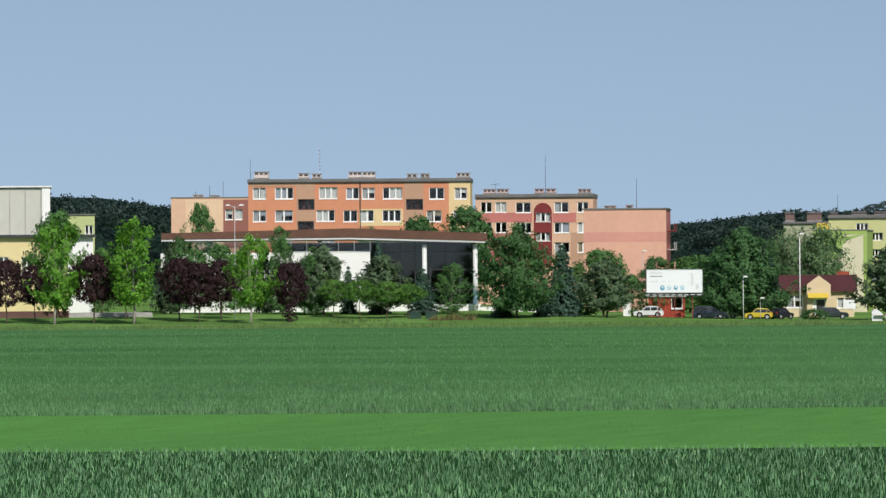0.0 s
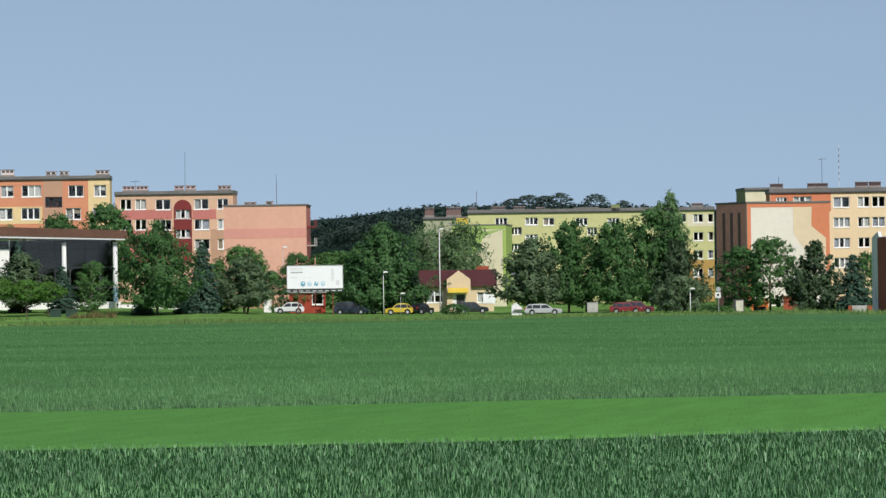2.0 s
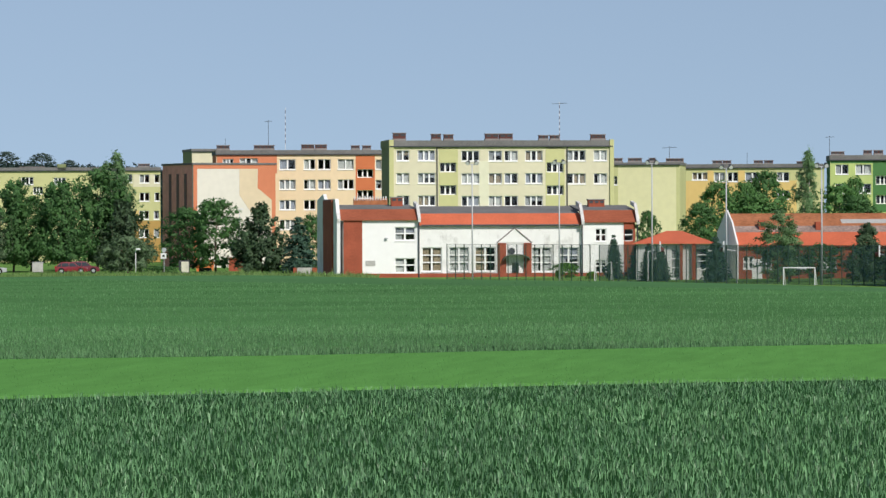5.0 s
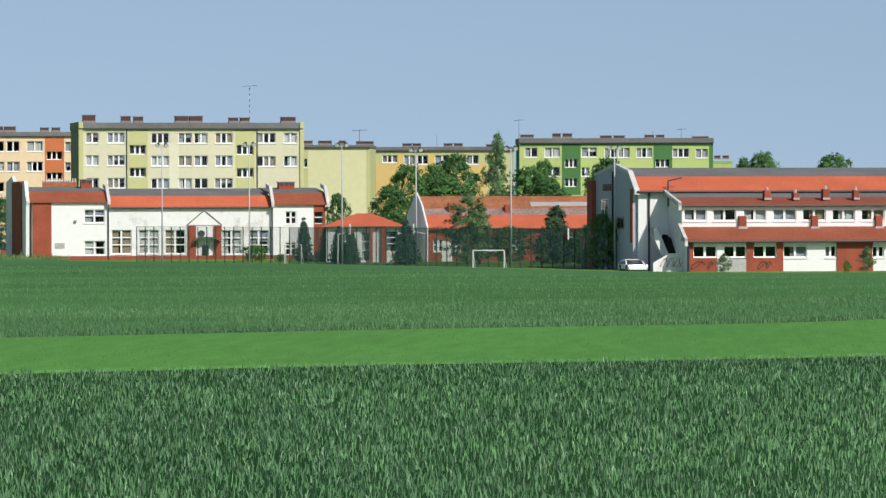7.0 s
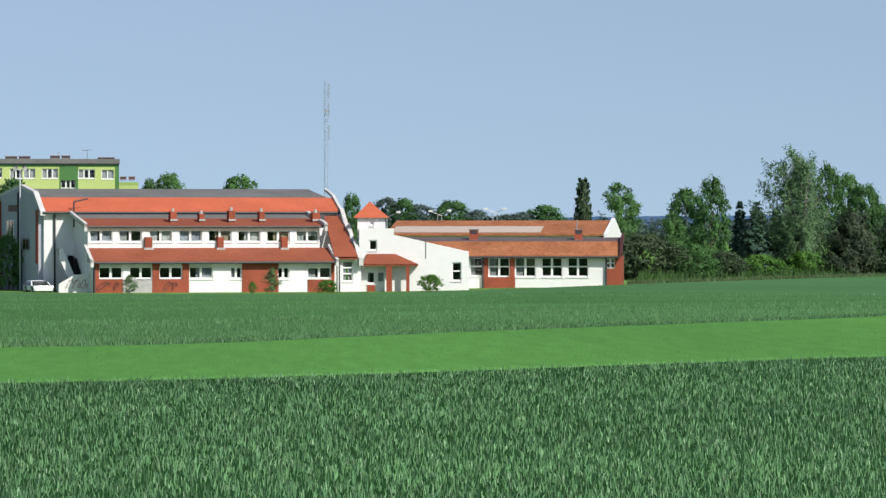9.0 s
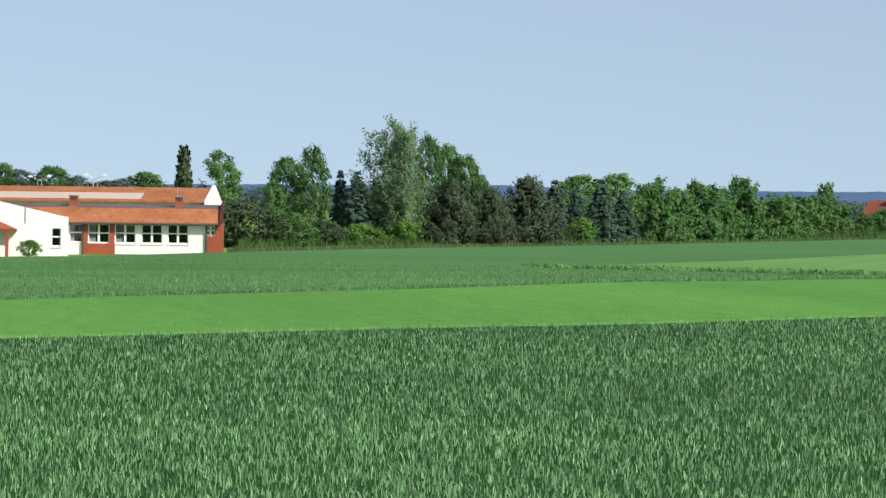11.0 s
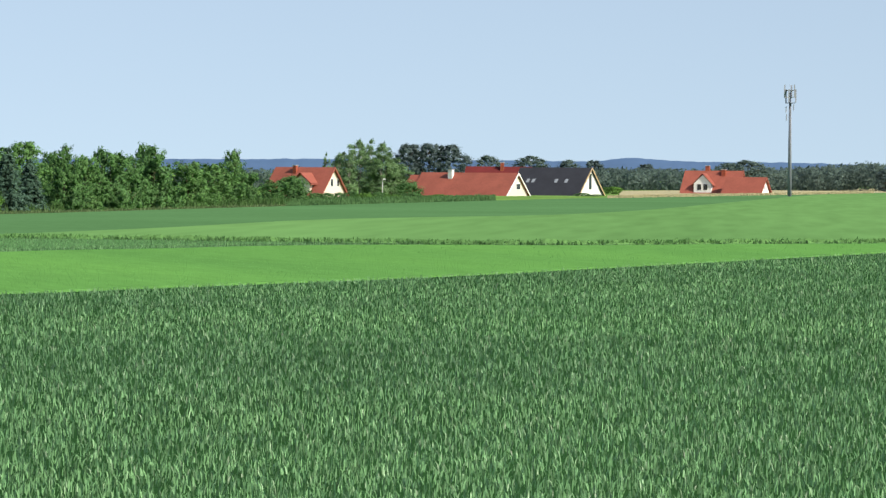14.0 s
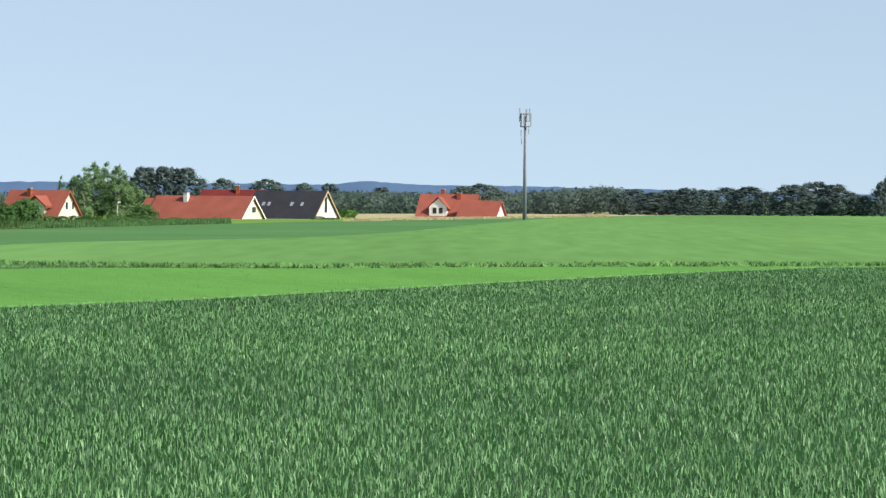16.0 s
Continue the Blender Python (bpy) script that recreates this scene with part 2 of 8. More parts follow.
    def mesh(self, name, mat):
        seen, where = {}, []
        for p in self.v:
            where.append(seen.setdefault((round(p[0], 4), round(p[1], 4), round(p[2], 4)), len(seen)))
        faces = [tuple(dict.fromkeys(where[i] for i in f)) for f in self.f]
        me = bpy.data.meshes.new(name)
        me.from_pydata(list(seen), [], [f for f in faces if len(f) > 2])
        me.materials.append(mat)
        return me


def part(name, built, mat, parent=None, label="", smooth=False):
    me = built if isinstance(built, bpy.types.Mesh) else built.mesh(name, mat)
    if smooth:
        for p in me.polygons:
            p.use_smooth = True
    ob = new(name, me)
    ob.parent = parent
    if label:
        ob["label"] = label
    return ob


def thing(name, m, label, category, group="", kind=""):
    ob = new(name)
    ob.matrix_basis = m
    return tagged(ob, label, category, group, kind)


def ease(x, a, b):
    t = min(1, max(0, (x - a) / (b - a)))
    return t * t * (3 - 2 * t)


LIE = ((90, 0.85), (330, 0.0), (480, -0.3), (800, -0.42), (1300, -0.45), (1420, -0.25), (2000, -0.2), (3120, -0.2), (3360, 0.0))
BRINK = ((90, 525), (330, 505), (1300, 495), (1450, 425), (2000, 400), (2380, 360), (2500, 325))


def rise(u, d):
    """Height of the land behind the fields: a low bank before the swimming hall, then a slight hollow along the road and the school."""
    brink = float(np.interp(u, *zip(*BRINK)))
    return float(np.interp(u, *zip(*LIE))) * ease(d, brink, brink + 32) * (1 - ease(d, 760, 900))


class Site:
    """A plot at bearing u and distance d; local x runs to the right, y away from the camera's stand."""

    def __init__(self, u, d, turn=0.0, z=None):
        h = u / LENS
        self.z = rise(u, d) if z is None else z
        self.m = pose(d * math.sin(h), d * math.cos(h), self.z, 0, 0, -math.degrees(h) + turn)
        self.inv = self.m.inverted()
        self.eye = self.inv @ EYE

    def p(self, uv, y=0.0):
        """Local x and z of the ray (u, v) where it meets the local plane of depth y."""
        h = uv[0] / LENS
        way = self.inv.to_3x3() @ Vector((math.sin(h), math.cos(h), uv[1] / LENS))
        k = (y - self.eye.y) / way.y
        q = self.eye + way * k
        return q.x, q.z

    def r(self, rect, y=0.0):
        """Local x0, x1, z0, z1 of a rectangle given as u0, u1, v0, v1."""
        a = self.p((rect[0], rect[2]), y)
        b = self.p((rect[1], rect[3]), y)
        return a[0], b[0], a[1], b[1]


WINDOWS, DRAPES = {}, {}
DRAPE_SHAPES = ((0.0, 1.0, 0.0), (0.0, 0.36, 0.0), (0.6, 1.0, 0.0), (0.0, 0.62, 0.0), (0.0, 1.0, 0.5), (0.3, 1.0, 0.0))


def drape(w, h, shape, mat):
    """Folded cloth behind a window, over part of its width, or a blind that hangs half-way down."""
    key = (w, h, shape, mat.name)
    if key not in DRAPES:
        f0, f1, up = DRAPE_SHAPES[shape]
        c, n = Builder(), max(3, int(w * (f1 - f0) / 0.28))
        for i in range(n):
            xa, xb = (-w / 2 + 0.06 + (w - 0.12) * (f0 + (f1 - f0) * (i + k) / n) for k in (0, 1))
            c.box(xa, xb, 0.2 + 0.05 * (i % 2), 0.22 + 0.05 * (i % 2), 0.05 + up * h, h - 0.05)
        DRAPES[key] = c.mesh("curtain", mat)
    return DRAPES[key]


def window(parent, rect, y, bars=1, cross=0, curtain=None, name="window", deep=0.14, stuff=None):
    """A plastic window in a hole: a slim frame with broad mullions, the pane, the sill, sometimes curtains behind it."""
    x0, x1, z0, z1 = rect
    w, h = round((x1 - x0) / 0.1) * 0.1, round((z1 - z0) / 0.1) * 0.1
    key = (w, h, bars, cross, (stuff or PVC).name)
    if key not in WINDOWS:
        b, t = Builder(), 0.09
        gx = [-w / 2 + t + (w - 2 * t) * i / (bars + 1) for i in range(bars + 2)]
        gz = [t + (h - 2 * t) * (i / (cross + 1)) ** 0.9 for i in range(cross + 2)]
        lights = [(gx[i] + (0.1 if i else 0), gx[i + 1] - (0.1 if i < bars else 0), gz[j] + (0.06 if j else 0.03), gz[j + 1] - (0.06 if j < cross else 0))
                  for i in range(bars + 1) for j in range(cross + 1)]
        b.pierced(-w / 2, w / 2, 0, h, 0, 0.08, lights)
        p = Builder().box(-w / 2 + t, w / 2 - t, 0.03, 0.05, t, h - t)
        s = Builder().box(-w / 2 - 0.05, w / 2 + 0.05, -0.22, 0, -0.09, 0)
        WINDOWS[key] = (b.mesh("window", stuff or PVC), p.mesh("pane", GLASS), s.mesh("sill", PVC))
    fr, pa, si = WINDOWS[key]
    ob = part(name, fr, None, parent)
    ob.location = ((x0 + x1) / 2, y + deep, z0)
    ob.scale = ((x1 - x0) / w, 1, (z1 - z0) / h)
    part("pane", pa, None, ob).visible_shadow = False
    if deep < 0.3:
        part("sill", si, None, ob)
    for shape, cloth in curtain or ():
        part("curtain", drape(w, h, shape, cloth), None, ob)
    return ob


def hangings(dice, chance):
    """What hangs behind a window: nothing, a pair of drapes, net across it, or a half-lowered blind."""
    if dice is None:
        return ((0, CURTAIN),)
    if dice.random() > chance:
        return ((1, CURTAIN_GREY),) if dice.random() < 0.4 else ()
    cloth = dice.choice((CURTAIN, CURTAIN, CURTAIN_GREY, CURTAIN_LILAC, CURTAIN_WARM))
    return dice.choice((((0, cloth),), ((1, cloth), (2, cloth)), ((1, cloth), (2, cloth)), ((3, cloth),), ((5, cloth),), ((4, cloth), (1, CURTAIN_GREY))))


def facade(site, parent, face, mat, rects, y=0.0, thick=0.35, panels=(), dice=None, name="wall", bars=1, cross=0, extra=(), curtains=0.7, wide_bars=2, loggia=None):
    """A front wall with windows in it and painted fields; face, rects and panels are u0, u1, v0, v1."""
    x0, x1, z0, z1 = face
    holes = [(a - 0.07, b + 0.07, c - 0.05, d + 0.07) for a, b, c, d in (site.r(q, y) for q in rects)]
    deepholes = [site.r(q, y) for q in extra]
    part(name, Builder().pierced(x0, x1, z0, z1, y, y + thick, holes + deepholes), mat, parent)
    for q, pm in panels:
        a, b, c, d = site.r(q, y)
        part("painted_field", Builder().pierced(max(a, x0), min(b, x1), max(c, z0), min(d, z1), y - 0.03, y - 0.003, holes + deepholes), pm, parent)
    for h in holes:
        wide = (h[1] - h[0]) / (h[3] - h[2])
        window(parent, h, y, (wide_bars if wide > 1.6 else bars) if wide > 0.8 else 0, cross, hangings(dice, curtains))
    for h in deepholes:
        window(parent, h, y, 2, 0, None, "loggia_window", 0.9 if loggia else 0.4, loggia)
        part("loggia_cheek", Builder().box(h[0] - 0.12, h[0] - 0.004, y + thick, y + 1.1, h[2], h[3]).box(h[1] + 0.004, h[1] + 0.12, y + thick, y + 1.1, h[2], h[3])
             .box(h[0], h[1], y + thick, y + 1.1, h[2] - 0.14, h[2] - 0.004).box(h[0], h[1], y + thick, y + 1.1, h[3] + 0.004, h[3] + 0.14), mat, parent)


def shell(parent, x0, x1, z1, depth, mat, side=None, y=0.35, low=0.0):
    """Side and back walls and the floors behind a facade."""
    part("wall", Builder().box(x0, x0 + 0.3, y + 0.002, depth, low, z1), side or mat, parent)
    part("wall", Builder().box(x1 - 0.3, x1, y + 0.002, depth, low, z1), mat, parent)
    part("wall", Builder().box(x0 + 0.3, x1 - 0.3, depth - 0.3, depth, low, z1), mat, parent)
    z = z1 - 2.9
    while z > 0.5:
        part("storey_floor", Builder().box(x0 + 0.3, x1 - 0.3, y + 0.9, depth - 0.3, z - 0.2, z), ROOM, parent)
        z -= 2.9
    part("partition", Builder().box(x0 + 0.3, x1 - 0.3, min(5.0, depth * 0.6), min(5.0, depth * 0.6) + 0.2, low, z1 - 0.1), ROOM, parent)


def flat_roof(parent, x0, x1, z, depth, over=0.08, tall=0.4, mat=None):
    part("roof", Builder().box(x0 - over, x1 + over, -over, depth + over, z, z + tall), mat or FELT, parent)


def chimney(parent, x0, x1, z0, z1, y=4.0, mat=None, cap=True):
    """A masonry stack with dark plates for flue slots, between a base course and a thin slab."""
    ob = part("chimney", Builder().box(x0, x1, y, y + 0.9, z0, z1), mat or BRICK, parent)
    if cap:
        part("cap", Builder().box(x0 - 0.08, x1 + 0.08, y - 0.08, y + 0.98, z1 + 0.002, z1 + 0.1), CAPSLAB, ob)
        part("base_course", Builder().box(x0 - 0.05, x1 + 0.05, y - 0.05, y + 0.95, z0, min(z0 + 0.35, z1 - 0.3)), CAPSLAB, ob)
        n = max(1, int((x1 - x0) / 0.55))
        for i in range(n):
            xa, xb = x0 + (x1 - x0) * (i + 0.15) / n, x0 + (x1 - x0) * (i + 0.85) / n
            # dark plates stand in for the shade inside the flues
            part("flue_slot_shade", Builder().box(xa, xb, y - 0.03, y - 0.002, z1 - 0.34, z1 - 0.08), DARKSTEEL, ob)
    return ob


def roof_aerial(parent, x, z0, z1, y=5.0, striped=False, arms=0):
    ob = part("aerial", Builder().tube((x, y, z0), (x, y, z1), 0.035, 0.025, 6), WHITESTEEL if striped else DARKSTEEL, parent)
    if striped:
        for i in range(6):
            z = z0 + (z1 - z0) * (0.25 + 0.75 * i / 6)
            part("stripe", Builder().tube((x, y, z), (x, y, z + (z1 - z0) * 0.06), 0.042, 0.042, 6), FADEDRED, ob)
    if arms:
        boom = part("boom", Builder().tube((x - arms, y, z1 - 0.2), (x + arms, y, z1 - 0.1), 0.03, 0.03, 5), DARKSTEEL, ob)
        for i in range(5):
            xx = x - arms + 2 * arms * i / 4
            part("element", Builder().tube((xx, y - 0.25, z1 - 0.16), (xx, y + 0.25, z1 - 0.16), 0.02, 0.02, 5), DARKSTEEL, boom)
    return ob


# ---- ground and fields ----
def field_line(*rows):
    us, vs = zip(*rows)

    def at(u):
        return np.interp(u, us, vs)
    return at


STEP = 40
US = np.arange(-1600, 7401, STEP)


def smooth(a, n=7):
    k = np.ones(n) / n
    return np.convolve(np.pad(a, n // 2, "edge"), k, "valid")


# edges of the fields, as elevations of the crop's top over the bearing
EDGE_NEAR = smooth(field_line((-784, -307), (0, -311), (780, -307), (1337, -296), (2013, -282), (2795, -270), (3213, -258), (3995, -231), (4184, -227), (4966, -194), (5437, -166), (5875, -140), (6218, -125), (7000, -100))(US))
EDGE_STRIP = smooth(field_line((-784, -241), (0, -241), (780, -234), (1337, -230), (2097, -217), (2795, -207), (3213, -188), (3995, -160), (4183, -149), (4500, -142), (4967, -137), (5875, -124), (6300, -119), (7000, -112))(US))
EDGE_DITCH = smooth(field_line((-784, -94), (900, -95), (1500, -108), (2000, -114), (2432, -124), (2560, -127), (3080, -127), (3200, -124), (3400, -118), (3900, -121), (4095, -126), (4667, -130), (5233, -130), (5436, -126), (6218, -118), (7000, -110))(US))
EDGE_BARLEY = smooth(field_line((-784, -86), (559, -86), (1316, -99), (2000, -113), (2432, -122), (2560, -125), (3080, -125), (3200, -122), (3400, -116), (3900, -120), (4095, -124), (4517, -106), (4709, -92), (5232, -80), (5458, -61), (5552, -48), (5700, -38), (6300, -29), (7000, -26))(US))
EDGE_FAR = smooth(field_line((-784, -85), (559, -85), (1316, -95), (2012, -105), (2432, -117), (2560, -121), (3080, -121), (3200, -118), (3529, -105), (3995, -90), (4182, -86), (4709, -68), (4963, -60), (5232, -51), (5408, -47), (5874, -36), (6217, -30), (7000, -26))(US))
CROP = 0.4


def reach(v, top=CROP):
    return LENS * (EYE.z - top) / -np.asarray(v, float)


EDGE_NEAR = EDGE_NEAR + np.interp(US, (-900, 900, 2500, 4500, 6400), (10, 9, 7, 7, 7))
# the second wheat field tapers off to the east, where the strip meets the ditch
EDGE_FAR = EDGE_FAR - np.interp(US, (100, 400, 700, 1000, 1300, 1600), (12, 11, 6, 0, -4, 0))
EDGE_BARLEY = np.minimum(EDGE_BARLEY, EDGE_FAR - 1)
TAPER = np.interp(US, (4500, 5000), (0, 1))
EDGE_DITCH = EDGE_DITCH - 3 * TAPER
EDGE_STRIP = EDGE_STRIP * (1 - TAPER) + (EDGE_DITCH - 0.6) * TAPER
D_NEAR, D_STRIP, D_DITCH, D_BARLEY, D_FAR = (reach(e) for e in (EDGE_NEAR, EDGE_STRIP, EDGE_DITCH, EDGE_BARLEY, EDGE_FAR))
D_DITCH = np.maximum(D_DITCH, D_STRIP + 0.4)
D_FAR = np.maximum(D_FAR, D_DITCH + 6)
D_BARLEY = np.clip(D_BARLEY, D_DITCH + 0.2, D_FAR - 0.5)
D_BARLEY = np.where(US < 4060, D_DITCH + 0.01, D_BARLEY)
CROP_SKIRT = 0.03


def sheet(name, d0, d1, z, mat, label, category, rows=14, edge=True, kind="structure", u0=-1600, u1=7400):
    """A level sheet of crop between two edges, with upright edges down to the soil."""
    t = np.linspace(0, 1, rows + 1)[:, None]
    on = (US >= u0) & (US <= u1)
    d0, d1 = d0[on], d1[on]
    d = d0[None] * (d1 / d0)[None] ** t
    h = US[on] / LENS
    n = len(h)
    v = np.stack([d * np.sin(h), d * np.cos(h), np.full_like(d, z)], -1).reshape(-1, 3)
    f = [(r * n + i, r * n + i + 1, (r + 1) * n + i + 1, (r + 1) * n + i) for r in range(rows) for i in range(n - 1)]
    v = [tuple(p) for p in v]
    if edge:
        for r in (0, rows):
            k = len(v)
            v += [(v[r * n + i][0], v[r * n + i][1], CROP_SKIRT) for i in range(n)]
            f += [(k + i, k + i + 1, r * n + i + 1, r * n + i) if r == 0 else (r * n + i, r * n + i + 1, k + i + 1, k + i) for i in range(n - 1)]
    me = bpy.data.meshes.new(name)
    me.from_pydata(v, [], f)
    me.materials.append(mat)
    return tagged(new(name, me), label, category, "", kind)


def span_at(d, u):
    return np.interp(u, US, d)


def ripple(a, b, seed):
    """Uneven waves between about -1 and 1 over two lengths."""
    rng = np.random.default_rng(seed + 100)
    out = 0
    for k in range(9):
        f, t = 0.012 * 1.55 ** k, rng.uniform(-0.6, 0.6)
        out = out + np.sin(a * f * math.cos(t) + b * f * math.sin(t) + rng.uniform(0, 6.3)) * rng.uniform(0.5, 1)
    return out / 3.2


def blades(name, d0, d1, mat, label, count, falloff, base, tall, wide, grow, u0=-900, u1=6400, bent=True, seed=1, lean=0.35, dmin=66.0, tufts=0.0, waves=0.0):
    """Standing leaves of a crop between two edges: thin bent strips, each an island of one mesh."""
    rng = np.random.default_rng(seed)
    on = (US >= u0 - STEP) & (US <= u1 + STEP)
    lo, hi = max(dmin, float(np.min(d0[on]))), float(np.max(d1[on]))
    q = rng.random(count * 6)
    e = 2 - falloff
    d = (lo ** e + q * (hi ** e - lo ** e)) ** (1 / e) if abs(e) > 1e-6 else lo * (hi / lo) ** q
    u = rng.uniform(u0, u1, len(d))
    keep = (d > span_at(d0, u)) & (d < span_at(d1, u))
    if tufts:
        keep &= rng.random(len(u)) < np.clip(0.5 + tufts * ripple(u, d * 0.2, seed), 0.02, 1)
    d, u = d[keep][:count], u[keep][:count]
    n = len(d)
    h = u / LENS
    p = np.stack([d * np.sin(h), d * np.cos(h), np.full(n, base)], -1)
    size = rng.uniform(0.6, 1.35, n) * (1 + waves * ripple(u * d / 120, d * 4, seed + 1))
    tallness = tall * size
    w = wide * rng.uniform(0.7, 1.4, n) * (d / 100) ** grow
    a = rng.uniform(-1.45, 1.45, n) - h  # the flat side turns mostly to the front
    side = np.stack([np.cos(a), np.sin(a), np.zeros(n)], -1) * (w / 2)[:, None]
    b = rng.uniform(0, 2 * np.pi, n)
    bow = np.stack([np.cos(b), np.sin(b), np.zeros(n)], -1) * (tallness * lean * rng.uniform(0, 1, n))[:, None]
    up = np.zeros((n, 3))
    up[:, 2] = tallness
    if bent:
        v = np.stack([p - side, p + side, p + side * 0.9 + up * 0.6 + bow * 0.35, p - side * 0.9 + up * 0.6 + bow * 0.35, p + up * 0.97 + bow * 1.2], 1).reshape(-1, 3)
        k = np.arange(n)[:, None] * 5
        quads, tris = k + np.array([0, 1, 2, 3]), k + np.array([3, 2, 4])
        loops = np.concatenate([quads, tris], 1).ravel()
        starts = (np.arange(n)[:, None] * 7 + np.array([0, 4])).ravel()
    else:
        v = np.stack([p - side, p + side, p + up + bow], 1).reshape(-1, 3)
        loops = np.arange(n * 3)
        starts = np.arange(n) * 3
    me = raw_mesh(name, v, loops, starts, mat)
    return tagged(new(name, me), label, "crop", "", "stuff")


def raw_mesh(name, v, loops, starts, mat):
    me = bpy.data.meshes.new(name)
    me.vertices.add(len(v))
    me.vertices.foreach_set("co", np.ascontiguousarray(v, dtype=np.float32).ravel())
    me.loops.add(len(loops))
    me.loops.foreach_set("vertex_index", np.ascontiguousarray(loops, dtype=np.int32))
    me.polygons.add(len(starts))
    me.polygons.foreach_set("loop_start", np.ascontiguousarray(starts, dtype=np.int32))
    me.update(calc_edges=True)
    me.validate()
    me.materials.append(mat)
    return me


GRASS = material("meadow_grass", (0.115, 0.235, 0.06), 0.9, 0.35, 0.06, 1.2, 0.06, tint=(0.15, 0.265, 0.07), spec=0.0)
# dark green holds the shade between the wheat leaves, down to the soil
WHEAT_SHADE = material("shaded_soil_and_stems", (0.021, 0.066, 0.021), 1.0, 0.25, 0.08, 3.0, 0.5, spec=0.0)
WHEAT = material("blue_green_wheat_leaf", (0.136, 0.29, 0.145), 0.42, 0.26, 0.035, 1.2, 0, islands=0.52, tint=(0.168, 0.34, 0.13), sheer=0.3, spec=0.4)
WHEAT_MID = material("green_wheat_leaf_stand", (0.106, 0.236, 0.096), 0.6, 0.24, 0.04, 2.0, 0, islands=0.3, tint=(0.124, 0.262, 0.1), sheer=0.2, spec=0.2)
# front stems carry their shade in a darker green
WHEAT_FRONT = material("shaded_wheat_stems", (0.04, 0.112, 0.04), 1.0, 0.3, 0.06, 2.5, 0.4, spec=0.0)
WHEAT_PALE = material("pale_green_wheat_leaf", (0.118, 0.25, 0.106), 0.6, 0.24, 0.04, 2.0, 0, islands=0.45, tint=(0.15, 0.295, 0.125), sheer=0.25, spec=0.2)
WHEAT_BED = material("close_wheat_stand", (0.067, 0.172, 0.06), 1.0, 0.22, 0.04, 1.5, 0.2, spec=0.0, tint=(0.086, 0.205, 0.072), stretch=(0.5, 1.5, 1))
STRIP = material("fresh_green_grass_strip", (0.098, 0.262, 0.073), 0.85, 0.14, 0.05, 1.6, 0.15, tint=(0.11, 0.275, 0.062), spec=0.0, stretch=(1, 0.12, 1), turn=0.35)
STRIP_LEAF = material("fresh_green_grass_leaf", (0.135, 0.335, 0.09), 0.6, 0.12, 0.05, 2.0, 0, islands=0.25, sheer=0.5)
BARLEY = material("pale_green_barley", (0.108, 0.25, 0.082), 0.85, 0.16, 0.03, 0.6, 0.4, tint=(0.128, 0.265, 0.088), spec=0.0, stretch=(0.7, 0.05, 1), turn=0.69)
WHEAT_FAR = material("distant_wheat", (0.075, 0.18, 0.07), 0.9, 0.12, 0.02, 0.8, 0.4, tint=(0.085, 0.195, 0.08), spec=0.0)
HAY = material("dry_tan_grass", (0.37, 0.34, 0.19), 0.9, 0.25, 0.2, 2.0, 0.3)

# one sheet of land out to the horizon
rings = [0.0, 30, 66, 120, 200, 320, 332, 344, 356, 368, 392, 408, 424, 438, 450, 470, 490, 502, 508, 514, 520, 526, 532, 538, 544, 548, 556, 580, 640, 720, 900, 1300, 2000, 3200, 4800]
around = 720
gv, gf = [(0, 0, 0)], []
for d in rings[1:]:
    for i in range(around):
        a = 2 * math.pi * i / around
        ub = (a if a < math.pi else a - 2 * math.pi) * LENS
        gv.append((d * math.sin(a), d * math.cos(a), rise(ub, d) if -3500 < ub < 3500 else 0.0))
for i in range(around):
    gf.append((0, 1 + (i + 1) % around, 1 + i))
for r in range(len(rings) - 2):
    k = 1 + r * around
    gf += [(k + i, k + (i + 1) % around, k + around + (i + 1) % around, k + around + i) for i in range(around)]
gm = bpy.data.meshes.new("ground")
gm.from_pydata(gv, [], gf)
gm.materials.append(GRASS)
tagged(new("ground", gm), "level green grassland reaching to the horizon", "ground", "", "structure")

NEARD = np.full(len(US), 60.0)
sheet("wheat_field", NEARD, D_NEAR, CROP - 0.22, WHEAT_SHADE, "dark blue-green field of young wheat", "field")
sheet("grass_strip", D_NEAR, D_STRIP, CROP - 0.12, STRIP, "bright fresh green strip of grass between wheat fields", "field")
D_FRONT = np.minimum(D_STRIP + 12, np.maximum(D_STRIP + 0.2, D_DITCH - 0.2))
sheet("wheat_field", D_STRIP, D_FRONT, CROP - 0.2, WHEAT_FRONT, "front edge of the wheat behind the bright strip, darkened for shade", "field", rows=3)
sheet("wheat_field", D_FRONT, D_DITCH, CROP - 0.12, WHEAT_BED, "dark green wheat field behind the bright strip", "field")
sheet("barley_field", D_DITCH, D_BARLEY, CROP - 0.1, BARLEY, "pale green barley field", "field", u0=4060)
sheet("wheat_field", D_BARLEY, D_FAR, CROP - 0.115, WHEAT_FAR, "distant dark green wheat field before the trees", "field")
blades("wheat_leaves", NEARD, D_NEAR, WHEAT, "blue-green standing wheat leaves", 265000, 1.28, CROP - 0.22, 0.168, 0.0215, 0.05, seed=2, waves=0.2, lean=0.6)
blades("wheat_leaves", D_STRIP, D_DITCH, WHEAT_MID, "dark green standing wheat leaves", 85000, 2.3, CROP - 0.12, 0.15, 0.022, 0.5, bent=False, seed=3, waves=0.25)
